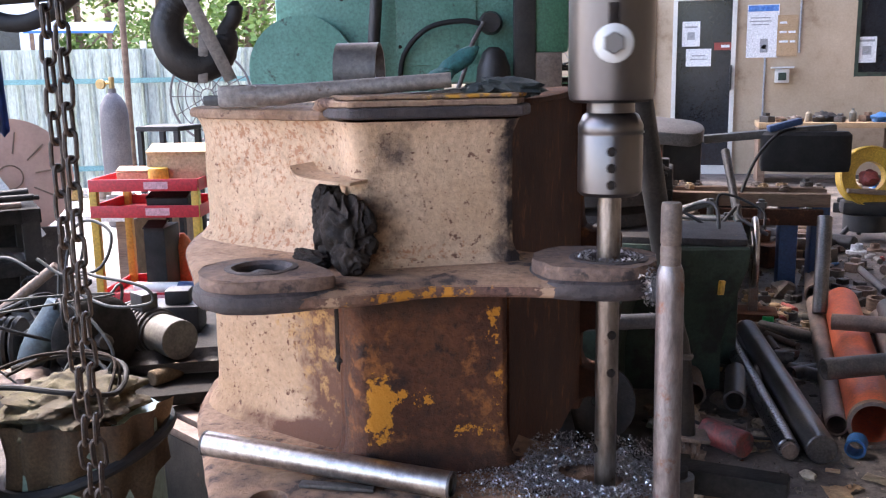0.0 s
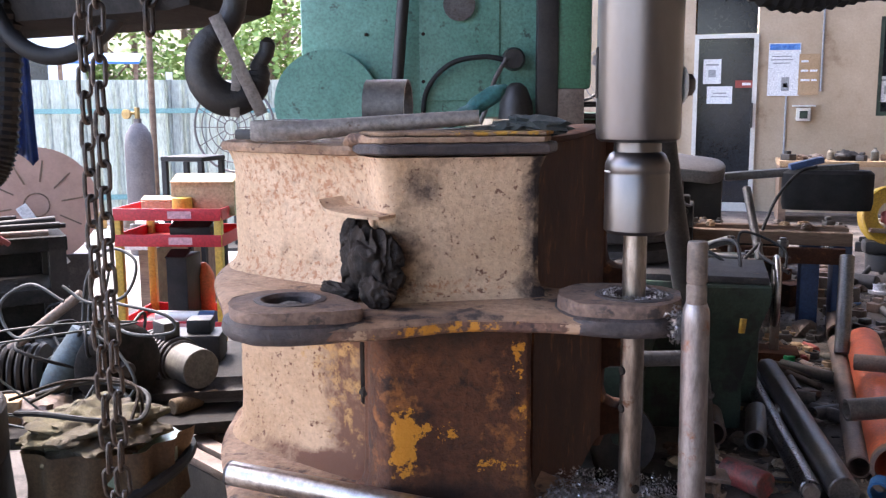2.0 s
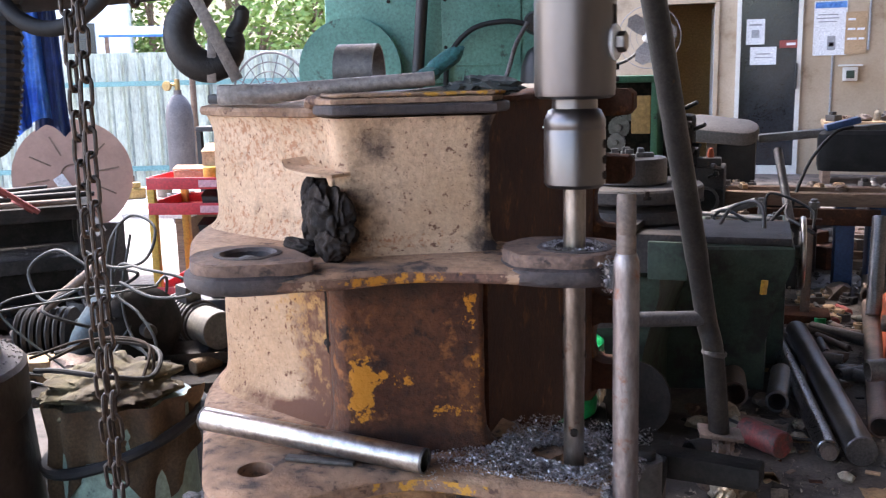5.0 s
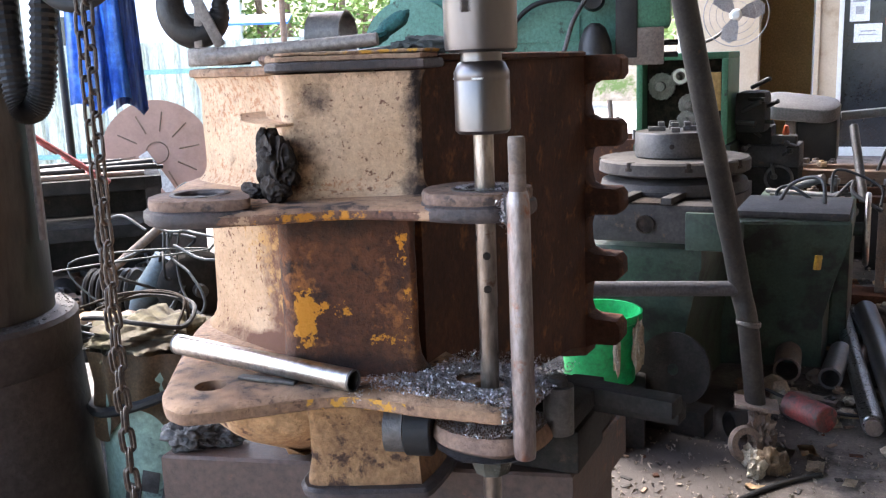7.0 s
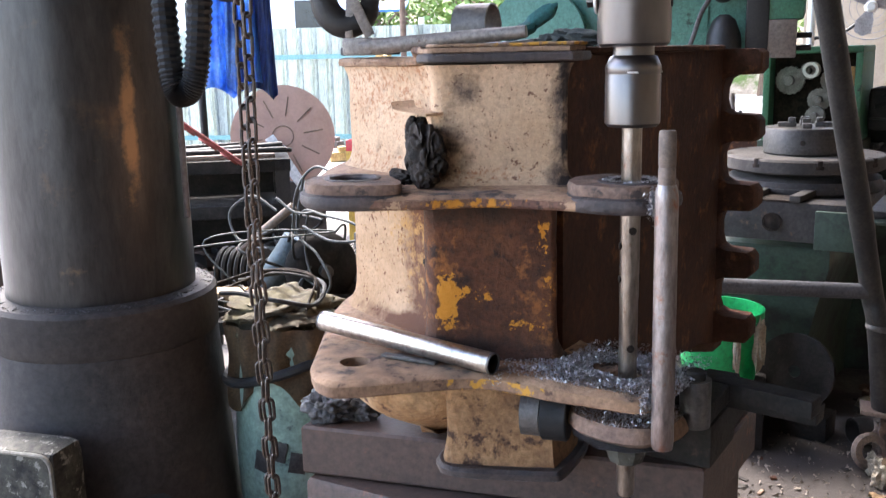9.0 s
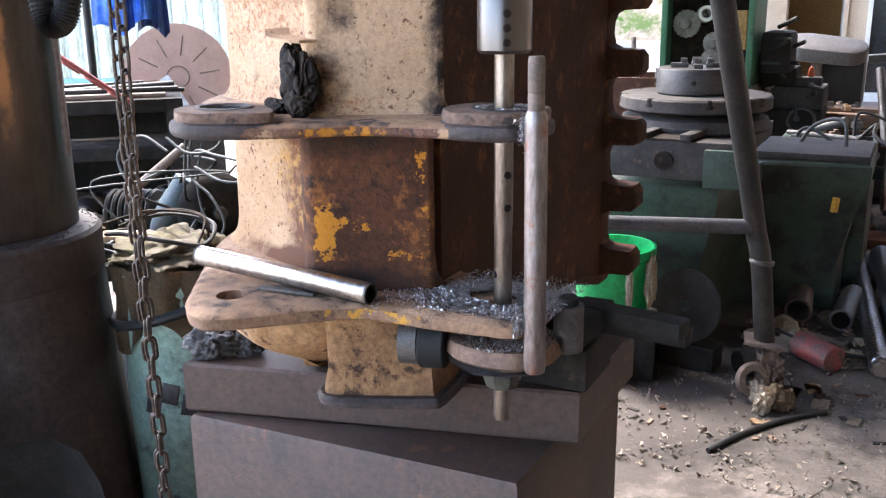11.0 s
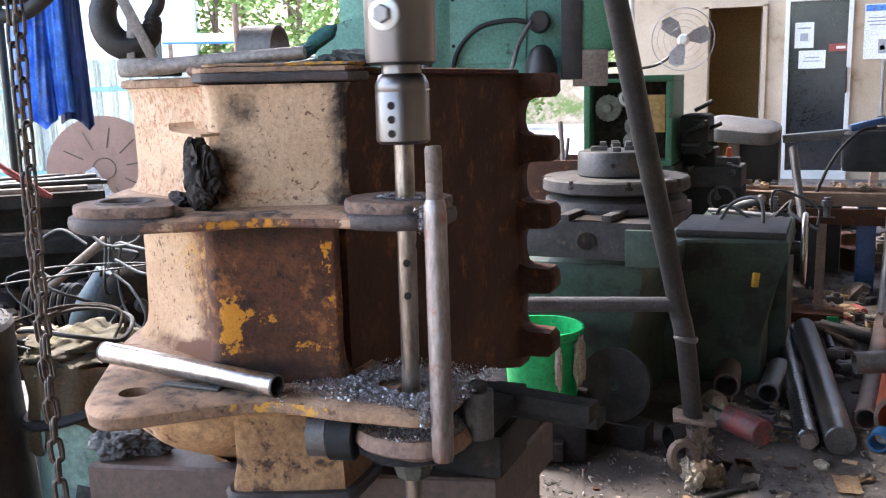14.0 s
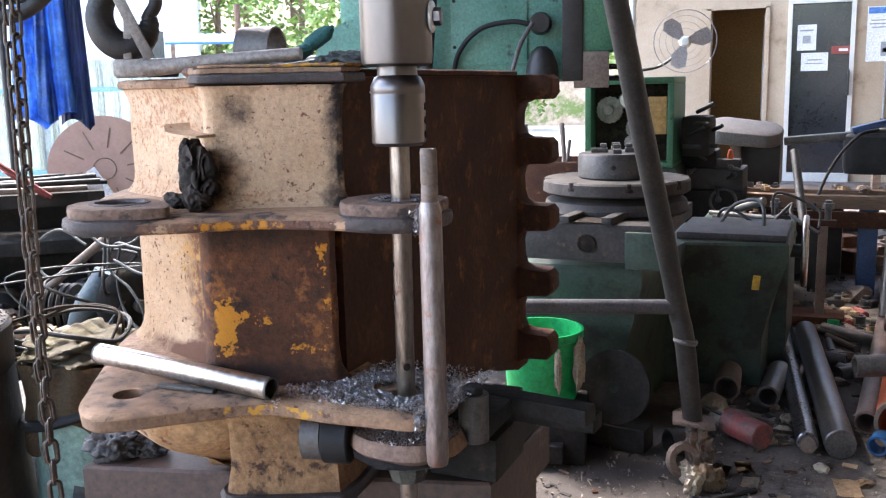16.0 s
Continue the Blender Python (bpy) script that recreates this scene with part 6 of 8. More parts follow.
for k in range(6):
    bm = bm_new()
    a = (0.28 + 0.02 * k, -0.1 + 0.02 * k, 0.88 + 0.06 * (k % 4))
    rod_between(bm, a, (a[0] + 0.10, a[1] - 0.06, a[2] + 0.05 * (k % 2)), 0.012, 10)
    part("lever", bm, M["blackmetal"], lt)

# ---- wall fan on a pole ----
fan = thing("pedestal_fan", (-0.77, 7.72, 0.0), "grey three-bladed industrial fan on a pole", "fan")
FM = pose(0, 0, 1.54) @ pose(0, 0, 0, 90, 0, 8)
for r in (0.245, 0.20, 0.15, 0.10):
    bm = bm_new()
    sweep(bm, [FM @ Vector((r * math.cos(2 * math.pi * k / 40), r * math.sin(2 * math.pi * k / 40), 0.05 - 0.05 * (r / 0.245) ** 2)) for k in range(40)], 0.0018 if r < 0.24 else 0.004, 6, True)
    part("cage_ring", bm, M["fanblade"], fan)
for k in range(3):
    bm = bm_new()
    pr = [(0.04, -0.03), (0.12, -0.085), (0.20, -0.075), (0.225, -0.01), (0.19, 0.045), (0.10, 0.04), (0.04, 0.02)]
    vs = [bm.verts.new((x, y, 0.03 * y / 0.08)) for x, y in pr]
    bm.faces.new(vs)
    bmesh.ops.solidify(bm, geom=bm.faces[:], thickness=0.004)
    part("blade", bm, M["fanblade"], fan, "grey fan blade", FM @ pose(0, 0, 0, 0, 0, 20 + 120 * k))
bm = bm_new()
lathe(bm, [(0, 0.04), (0.03, 0.035), (0.045, 0.0), (0.05, -0.12), (0, -0.13)], FM, 24)
part("hub", bm, M["alu"], fan, "pale hub and motor")
bm = bm_new()
sweep(bm, smooth_path([(0, 0.12, 1.52), (-0.2, 0.12, 1.36), (-0.43, 0.05, 1.31)], 6), 0.014, 8)
part("arm", bm, M["blackmetal"], fan)
bm = bm_new()
cyl(bm, 0.03, 2.6, pose(-0.43, 0.05, 0), 16)
part("pole", bm, M["alu"], fan, "pale upright pole")

# ---- power saw and benches ----
saw = thing("power_hacksaw", (0.15, 6.05, 0.0), "dark power hacksaw with a grey cast cover", "power saw")
bm = bm_new()
oval = [(-0.115 + 0.115 * math.cos(t), 0.115 * math.sin(t)) for t in [math.pi / 2 + math.pi * k / 14 for k in range(15)]] + [(0.12 + 0.105 * math.cos(t), 0.105 * math.sin(t)) for t in [-math.pi / 2 + math.pi * k / 14 for k in range(15)]]
loft(bm, oval, [(-0.010, 0.0), (0.0, 0.010), (0.0, 0.075), (-0.006, 0.086), (-0.022, 0.091), (-0.06, 0.092)])
bmesh.ops.transform(bm, matrix=pose(-0.285, -0.06, 0.868, 22, 6, -4), verts=bm.verts)
part("belt_cover", bm, M["seatgrey"], saw, "rounded grey belt cover")
bm = bm_new()
box(bm, 0.26, 0.25, 0.27, pose(-0.2, 0.05, 0.58), 0.02)
part("motor_body", bm, M["blackmetal"], saw)
bm = bm_new()
box(bm, 0.06, 0.05, 0.27, pose(-0.33, -0.10, 0.58), 0.006)
part("bracket", bm, M["oldblock"], saw, "brown cast bracket")
bm = bm_new()
box(bm, 0.78, 0.10, 0.05, pose(0.33, 0.05, 0.86, 0, -5, 4), 0.01)
part("saw_arm", bm, M["greysteel"], saw, "grey saw arm")
bm = bm_new()
loft(bm, rounded([(0.28, -0.03), (0.42, -0.06), (0.78, -0.06), (0.80, 0.04), (0.74, 0.12), (0.3, 0.1)], 2), [(0, 0.66), (0.01, 0.70), (0.01, 0.88), (-0.01, 0.90)])
part("saw_bow", bm, M["rubber"], saw, "black hanging bow cover")
bm = bm_new()
sweep(bm, smooth_path([(0.12, -0.5, 0.42), (0.16, -0.4, 0.58), (0.24, -0.28, 0.76), (0.36, -0.2, 0.90), (0.46, -0.15, 0.93)], 8), 0.010, 8)
part("cable", bm, M["rubber"], saw, "black cable bowing over the arm")
bm = bm_new()
box(bm, 0.60, 0.36, 0.46, pose(0.0, 0.1, 0.04), 0.02)
part("pedestal", bm, M["blackmetal"], saw)
bm = bm_new()
box(bm, 0.20, 0.08, 0.04, pose(0.42, 0.02, 0.92, 0, -14, 8), 0.01)
part("clamp", bm, M["bluepaint"], saw)

bn = thing("steel_bench", (0.30, 5.75, 0.0), "low bench of brown timbers and steel beams", "bench")
for y, z, l in ((-0.10, 0.50, 0.98), (0.02, 0.52, 0.94), (0.14, 0.50, 1.0)):
    bm = bm_new()
    box(bm, l, 0.085, 0.075, pose(0, y, z), 0.006)
    part("beam", bm, M["oldwood"], bn, "old brown timber beam")
bm = bm_new()
box(bm, 0.9, 0.05, 0.09, pose(0, -0.16, 0.40), 0.004)
part("front_beam", bm, M["darkrust"], bn, "dark rusty front beam")
for x, k in ((-0.40, "blackmetal"), (0.0, "blackmetal"), (0.28, "bluepaint"), (0.45, "bluepaint")):
    bm = bm_new()
    box(bm, 0.10 if k == "bluepaint" else 0.06, 0.20, 0.50, pose(x, 0.02, 0), 0.005)
    part("leg", bm, M[k], bn)
vs_ = thing("bar_clamp", (0.24, 4.95, 0.0), "rusty clamp stand with two screw posts", "clamp")
bm = bm_new()
box(bm, 0.34, 0.06, 0.03, pose(0, 0, 0.50), 0.004)
part("cross_bar", bm, M["darkrust"], vs_)
for x in (-0.12, 0.13):
    bm = bm_new()
    cyl(bm, 0.017, 0.10, pose(x, 0, 0.53), 14)
    cyl(bm, 0.028, 0.03, pose(x, 0, 0.585), 6)
    part("screw_post", bm, M["greysteel"], vs_)
for x in (-0.05, 0.11):
    bm = bm_new()
    box(bm, 0.045, 0.05, 0.45, pose(x, 0, 0.05), 0.004)
    part("leg", bm, M["pipe"], vs_)
bm = bm_new()
box(bm, 0.42, 0.2, 0.05, pose(0.02, 0, 0.0), 0.004)
part("foot", bm, M["darkrust"], vs_)
bm = bm_new()
rod_between(bm, (0.02, -0.08, 0.52), (-0.05, 0.2, 0.86), 0.022, 14)
part("lever_bar", bm, M["greysteel"], vs_, "grey steel lever")
for k, (a, b, r) in enumerate((((-0.08, 4.3, 0.60), (0.25, 4.15, 0.575), 0.016), ((-0.15, 4.5, 0.61), (0.16, 4.3, 0.62), 0.012), ((-0.10, 4.55, 0.60), (0.10, 4.45, 0.68), 0.02))):
    bm = bm_new()
    rod_between(bm, a, b, r, 14)
    solo("loose_bar", bm, M["greysteel"], (0, 0, 0), "loose grey steel bar lying on the machine slide", "steel bar", "loose bars on the slide")
bm = bm_new()
box(bm, 0.42, 0.62, 0.575, pose(0, 0, 0), 0.01)
solo("steel_stand", bm, M["dkgreen"], (0.02, 4.45, 0.0), "dark green steel stand under loose bars", "stand")

# ---- reel, drum, wall bench with clutter ----
reel = thing("cable_reel", (1.30, 7.45, 0.0), "yellow wheel rim on a black stand", "reel")
bm = bm_new()
lathe(bm, [(0.11, -0.04), (0.20, -0.05), (0.215, -0.06), (0.225, -0.05), (0.21, 0.0), (0.225, 0.05), (0.215, 0.06), (0.20, 0.05), (0.11, 0.04)], pose(0, 0, 0.48, 82, 0, 12), 44, True)
part("wheel_rim", bm, M["yellow"], reel, "yellow wheel rim")
bm = bm_new()
lump(bm, 0.07, 0.06, 0.06, pose(0.0, -0.03, 0.47), 0.3, 2, 3, 2)
part("hub_rag", bm, M["redfade"], reel, "red rag on the hub")
bm = bm_new()
box(bm, 0.36, 0.20, 0.10, pose(0, 0, 0.20), 0.03)
cyl(bm, 0.16, 0.12, pose(0, 0, 0.08), 20)
part("stand", bm, M["blackmetal"], reel)
for k in range(3):
    bm = bm_new()
    a = radians(90 + 120 * k)
    rod_between(bm, (0.1 * math.cos(a), 0.1 * math.sin(a), 0.15), (0.24 * math.cos(a), 0.24 * math.sin(a), 0.012), 0.02, 10)
    part("leg", bm, M["blackmetal"], reel)
bm = bm_new()
box(bm, 0.34, 0.16, 0.03, pose(0, -0.05, 0.36, 0, 4, 8), 0.004)
part("board", bm, M["oldwood"], reel, "brown board laid across")

dr = thing("oil_drum", (2.08, 8.75, 0.0), "faded red steel oil drum with clutter on its lid", "oil drum")
bm = bm_new()
lathe(bm, [(0, 0.10), (0.28, 0.10), (0.285, 0.11), (0.28, 0.12), (0.28, 0.38), (0.29, 0.395), (0.28, 0.41), (0.28, 0.67), (0.29, 0.685), (0.28, 0.70), (0.28, 0.97), (0.287, 0.985), (0.28, 0.995), (0.27, 0.98), (0, 0.975)], I4, 48)
part("drum_body", bm, M["redfade"], dr)
bm = bm_new()
lathe(bm, [(0, 0), (0.3, 0), (0.3, 0.1), (0, 0.1)], I4, 30)
part("pallet", bm, M["oldwood"], dr)
bm = bm_new()
lump(bm, 0.13, 0.1, 0.05, pose(0.02, 0, 1.01), 0.5, 3, 3, 3)
part("lid_clutter", bm, M["rag"], dr)

wb = thing("wall_bench", (1.5, 11.3, 0.0), "cluttered low bench along the cream wall", "bench")
bm = bm_new()
box(bm, 1.5, 0.7, 0.06, pose(0, 0, 0.62), 0.004)
part("top", bm, M["card"], wb)
for x in (-0.7, 0.7):
    bm = bm_new()
    box(bm, 0.08, 0.6, 0.62, pose(x, 0, 0))
    part("leg", bm, M["oldwood"], wb)
rnd = random.Random(21)


def junk(x, y, z, s, mk, k, group="clutter in the workshop"):
    """A loose piece: block, flanged ring, stub shaft, crumpled cloth or bottle."""
    bm = bm_new()
    if k == 0:
        box(bm, s * 1.5, s, s * 0.7, I4, s * 0.08)
        box(bm, s * 0.6, s * 0.6, s * 0.35, pose(s * 0.2, 0, s * 0.7), s * 0.06)
        nm, lb, ct = "metal_block", "loose stepped metal block in the clutter", "metal block"
    elif k == 1:
        lathe(bm, [(s * 0.35, 0), (s * 0.8, 0), (s * 0.8, s * 0.25), (s * 0.5, s * 0.3), (s * 0.5, s * 0.8), (s * 0.35, s * 0.8)], pose(0, 0, 0), 24, True)
        nm, lb, ct = "flange_ring", "loose flanged steel ring in the clutter", "flange"
    elif k == 2:
        lathe(bm, [(0, 0), (s * 0.25, 0), (s * 0.3, s * 0.05), (s * 0.3, s * 1.2), (s * 0.2, s * 1.3), (s * 0.2, s * 2.0), (0, s * 2.0)], pose(-s, 0, s * 0.3, 0, 90, 0), 20)
        nm, lb, ct = "stub_shaft", "loose stepped shaft lying in the clutter", "shaft"
    elif k == 3:
        lump(bm, s, s * 0.8, s * 0.5, pose(0, 0, s * 0.35), 0.45, 2.2, 3, x * 7 + y)
        nm, lb, ct = "crumpled_rag", "crumpled dirty rag in the clutter", "rag"
    else:
        lathe(bm, [(0, 0), (s * 0.4, 0), (s * 0.45, s * 0.1), (s * 0.45, s * 1.1), (s * 0.18, s * 1.4), (s * 0.18, s * 1.6), (0, s * 1.6)], I4, 20)
        nm, lb, ct = "plastic_bottle", "small plastic bottle in the clutter", "bottle"
    return solo(nm, bm, M[mk], (x, y, z), lb, ct, group, rot=(0, 0, rnd.uniform(0, 180)), angle=60 if k == 3 else 38)


for x, s, mk, k in ((0.85, 0.10, "blackmetal", 0), (1.0, 0.07, "oldwood", 3), (1.15, 0.09, "pipe", 3), (1.3, 0.08, "rag", 4), (1.45, 0.13, "blackmetal", 3), (1.6, 0.09, "darksteel", 0), (1.75, 0.09, "seatpale", 4), (1.9, 0.10, "oldwood", 0), (2.05, 0.12, "bluepaint2", 3), (2.15, 0.12, "greysteel", 1)):
    junk(x, 11.15 + rnd.uniform(-0.1, 0.1), 0.68, s, mk, k, "clutter on the wall bench")
for i in range(46):
    x, y = rnd.uniform(0.75, 2.6), rnd.uniform(6.2, 10.4)
    if math.hypot(x - 1.3, y - 7.45) < 0.45 or math.hypot(x - 2.08, y - 8.75) < 0.42:
        continue
    junk(x, y, 0.0, rnd.uniform(0.07, 0.15), rnd.choice(["pipe", "darksteel", "rag", "card", "blackmetal", "greysteel", "white", "bluepaint2", "rag"]), rnd.randrange(5), "clutter on the far floor")
for i in range(20):
    x, y = rnd.uniform(0.72, 1.5), rnd.uniform(5.0, 6.2)
    junk(x, y, 0.0, rnd.uniform(0.05, 0.10), rnd.choice(["pipe", "darksteel", "blackmetal", "greysteel"]), rnd.randrange(3), "clutter beside the pipes")
for i in range(26):
    x, y = rnd.uniform(-0.55, 0.0), rnd.uniform(4.75, 5.9)
    junk(x, y, 0.0 + 0.0, rnd.uniform(0.06, 0.12), rnd.choice(["pipe", "darksteel", "blackmetal", "greysteel", "rag"]), rnd.randrange(4), "clutter behind the machine")
for i in range(12):
    junk(rnd.uniform(-0.12, 0.72), 5.78 + rnd.uniform(-0.1, 0.12), 0.583, rnd.uniform(0.03, 0.06), rnd.choice(["pipe", "darksteel", "card", "greysteel", "yellow", "rag"]), rnd.randrange(4), "clutter on the timber bench")
for i in range(8):
    x, y = rnd.uniform(-0.62, -0.22), rnd.uniform(2.94, 3.0)
    junk(x, 3.0 + rnd.uniform(-0.02, 0.02), 0.74, rnd.uniform(0.012, 0.024), rnd.choice(["greysteel", "darksteel"]), rnd.randrange(3), "pieces on the saddle")

# ---- left: fence, yard, shelf trolley ----
fence = thing("sheet_fence", (-5.3, 8.6, -0.04), "pale corrugated metal sheet fence with a teal rail", "fence", rz=24)
bm = bm_new()
prev = None
N, L = 696, 9.86
for i in range(N + 1):
    x = -7.5 + L * i / N
    ph = (i % 12)
    y = 0.045 if ph in (5, 6) else (-0.012 if ph in (3, 4, 7, 8) else 0.0)
    cur = (bm.verts.new((x, y, 0.05)), bm.verts.new((x, y, 1.62)))
    if prev:
        bm.faces.new((prev[0], cur[0], cur[1], prev[1]))
    prev = cur
bmesh.ops.solidify(bm, geom=bm.faces[:], thickness=0.004)
part("sheeting", bm, M["fence"], fence, "pale corrugated sheeting", angle=15)
for z, w in ((1.28, 0.05), (0.40, 0.05)):
    bm = bm_new()
    box(bm, 9.86, 0.04, w, pose(-2.57, -0.03, z))
    part("rail", bm, M["fencerail"], fence, "teal painted rail")
for i in range(5):
    bm = bm_new()
    box(bm, 0.06, 0.06, 1.7, pose(-7.2 + i * 2.37, 0.08, 0))
    part("post", bm, M["alu"], fence)

tr = thing("shelf_trolley", (-2.38, 3.92, 0.0), "red three-tier shelf trolley with yellow legs", "trolley", rz=12)
for z, h in ((0.785, 0.055), (0.665, 0.055), (0.265, 0.05)):
    bm = bm_new()
    box(bm, 0.50, 0.42, 0.008, pose(-0.04, 0, z), 0.001)
    for y in (-0.21, 0.21):
        box(bm, 0.50, 0.008, h, pose(-0.04, y, z), 0.001)
    for x in (-0.29, 0.21):
        box(bm, 0.008, 0.412, h, pose(x, 0, z), 0.001)
    tray = part("shelf", bm, M["red"], tr, "red painted steel shelf tray")
    bm = bm_new()
    box(bm, 0.11, 0.002, h * 0.6, pose(0.02, -0.2152, z + 0.010))
    part("logo_plate", bm, M["pinkish"], tray, "pale worn oval plate")
for x in (-0.275, 0.195):
    for y in (-0.195, 0.195):
        bm = bm_new()
        box(bm, 0.035, 0.035, 0.80, pose(x, y, 0.0), 0.003)
        part("leg", bm, M["yellow"], tr, "yellow square leg")
for x, y, z, w, d, h, mk, lab in ((0.08, 0.05, 0.793, 0.30, 0.24, 0.16, "card", "brown cardboard box on the trolley"), (-0.10, -0.08, 0.793, 0.16, 0.12, 0.07, "card", "small opened cardboard box on the trolley"),
                                  (0.0, 0.05, 0.673, 0.20, 0.2, 0.06, "blackmetal", "black tool case on the trolley"), (-0.05, 0.0, 0.275, 0.1, 0.2, 0.32, "rubber", "black cabinet on the lower shelf")):
    t = thing("cardboard_box" if mk == "card" else "tool_case", (-2.38 + x, 3.92 + y, z), lab, "box", rz=12 + 20 * x)
    bm = bm_new()
    box(bm, w, d, h, I4, 0.004)
    part("body", bm, M[mk], t)
    bm = bm_new()
    box(bm, w * 0.98, d * 0.45, 0.005, pose(0, -d * 0.35, h + 0.012, 18, 0, 0))
    part("flap", bm, M[mk], t)
gr = thing("angle_grinder", (-2.36, 3.78, 0.29), "grey angle grinder lying on the lower shelf", "grinder", rz=10)
bm = bm_new()
cyl(bm, 0.03, 0.26, pose(-0.13, 0, 0.03, 0, 90, 0), 20)
part("body", bm, M["alu"], gr)
bm = bm_new()
cyl(bm, 0.034, 0.08, pose(0.08, 0, 0.03, 0, 90, 0), 20)
part("motor_end", bm, M["bluepaint"], gr)
bm = bm_new()
cyl(bm, 0.045, 0.02, pose(-0.14, 0.0, -0.0), 20)
part("disc", bm, M["blackmetal"], gr)
bt = thing("paint_tin", (-2.35, 3.80, 0.793), "yellow tin standing on the trolley", "tin")
bm = bm_new()
cyl(bm, 0.045, 0.09, I4, 24)
part("tin", bm, M["yellow"], bt)
fe = thing("fire_extinguisher", (-2.40, 4.05, 0.275), "small orange gas bottle on the lower shelf", "gas bottle")
bm = bm_new()
lathe(bm, [(0, 0), (0.045, 0), (0.05, 0.01), (0.05, 0.20), (0.03, 0.24), (0.012, 0.26), (0, 0.26)], I4, 24)
part("bottle", bm, M["orange"], fe)

gas = thing("gas_cylinder", (-5.0, 7.42, -0.04), "dull grey gas cylinder with a brass regulator", "gas cylinder")
bm = bm_new()
lathe(bm, [(0, 0), (0.11, 0), (0.125, 0.02), (0.125, 1.0), (0.11, 1.10), (0.07, 1.17), (0.035, 1.20), (0.035, 1.24), (0, 1.24)], I4, 36)
part("bottle", bm, M["gasgrey"], gas)
bm = bm_new()
cyl(bm, 0.025, 0.1, pose(0, 0, 1.24), 16)
cyl(bm, 0.045, 0.03, pose(-0.08, -0.03, 1.28, 90, 0, 0), 18)
rod_between(bm, (0, 0, 1.29), (-0.14, -0.02, 1.29), 0.015, 10)
part("regulator", bm, M["brass"], gas)
bm = bm_new()
cyl(bm, 0.03, 2.1, pose(-0.12, 0.35, 0), 14)
solo("wooden_pole", bm, M["oldwood"], (-5.0, 7.5, -0.04), "tall thin wooden pole by the fence", "pole")

cage = thing("drum_fan", (-4.35, 7.95, -0.04), "large round wire fan cage by the fence", "fan")
for r in (0.42, 0.33, 0.24, 0.15, 0.07):
    bm = bm_new()
    sweep(bm, [(r * math.cos(2 * math.pi * k / 48), 0.06 * (r / 0.42) ** 2, 1.15 + r * math.sin(2 * math.pi * k / 48)) for k in range(48)], 0.006 if r < 0.4 else 0.012, 6, True)
    part("cage_ring", bm, M["gasgrey"], cage)
for k in range(14):
    bm = bm_new()
    a = 2 * math.pi * k / 14
    rod_between(bm, (0.06 * math.cos(a), 0, 1.15 + 0.06 * math.sin(a)), (0.42 * math.cos(a), 0.06, 1.15 + 0.42 * math.sin(a)), 0.005, 6)
    part("cage_wire", bm, M["gasgrey"], cage)
bm = bm_new()
cyl(bm, 0.03, 0.72, pose(0, 0.05, 0), 14)
cyl(bm, 0.25, 0.03, pose(0, 0.05, 0), 30)
part("stand", bm, M["blackmetal"], cage)
ch = thing("plastic_chair", (-3.0, 5.0, -0.04), "black plastic stool with a white sack behind the trolley", "stool")
bm = bm_new()
box(bm, 0.28, 0.28, 0.03, pose(0, 0, 1.02), 0.01)
part("seat", bm, M["rubber"], ch)
for x in (-0.12, 0.12):
    for y in (-0.12, 0.12):
        bm = bm_new()
        box(bm, 0.03, 0.03, 1.02, pose(x, y, 0))
        part("leg", bm, M["rubber"], ch)

# round slotted board leaning on the fence side
bd = thing("round_board", (-2.92, 3.52, 0.0), "large round brown board with radial slots leaning upright", "board", rz=40)
bm = bm_new()
lathe(bm, [(0, 0), (0.258, 0), (0.263, 0.008), (0.263, 0.022), (0, 0.022)], pose(0, 0, 0.86, 78, 0, 0), 56)
disc = part("disc", bm, M["wood"], bd)
for k in range(10):
    bm = bm_new()
    box(bm, 0.10, 0.007, 0.004, pose(0.155, 0, 0.0205))
    part("slot", bm, M["oldwood"], disc, "dark radial slot", pose(0, 0, 0.86, 78, 0, 0) @ pose(0, 0, 0, 0, 0, 36 * k + 8))
bm = bm_new()
lathe(bm, [(0.050, 0), (0.056, 0), (0.056, 0.004), (0.050, 0.004)], pose(0, 0, 0.86, 78, 0, 0) @ pose(0, 0, 0.0205), 32, True)
part("ring_mark", bm, M["oldwood"], bd)
bm = bm_new()
box(bm, 0.4, 0.3, 0.64, pose(0, 0.06, 0))
part("stand", bm, M["darksteel"], bd)
bm = bm_new()
box(bm, 0.05, 0.012, 0.32, pose(0.10, -0.12, 0.60, -10, -32, 0), 0.003)
part("leaning_slat", bm, M["clear"], bd, "pale leaning slat")

# added filler beyond the column, for an unidentified dark brown mass
lk = thing("dark_filler", (-2.86, 1.95, 0.0), "dark brown locker-shaped filler behind the drill column", "locker", rz=55)
bm = bm_new()
box(bm, 0.55, 0.40, 1.18, I4, 0.008)
part("body", bm, M["darkrust"], lk)
for sx in (-0.135, 0.135):
    bm = bm_new()
    box(bm, 0.255, 0.012, 1.08, pose(sx, -0.207, 0.05), 0.004)
    leaf_door = part("door", bm, M["rustdark"], lk)
    bm = bm_new()
    rod_between(bm, (sx * 0.25, -0.222, 0.55), (sx * 0.25, -0.222, 0.67), 0.006, 8)
    part("handle", bm, M["darksteel"], leaf_door)

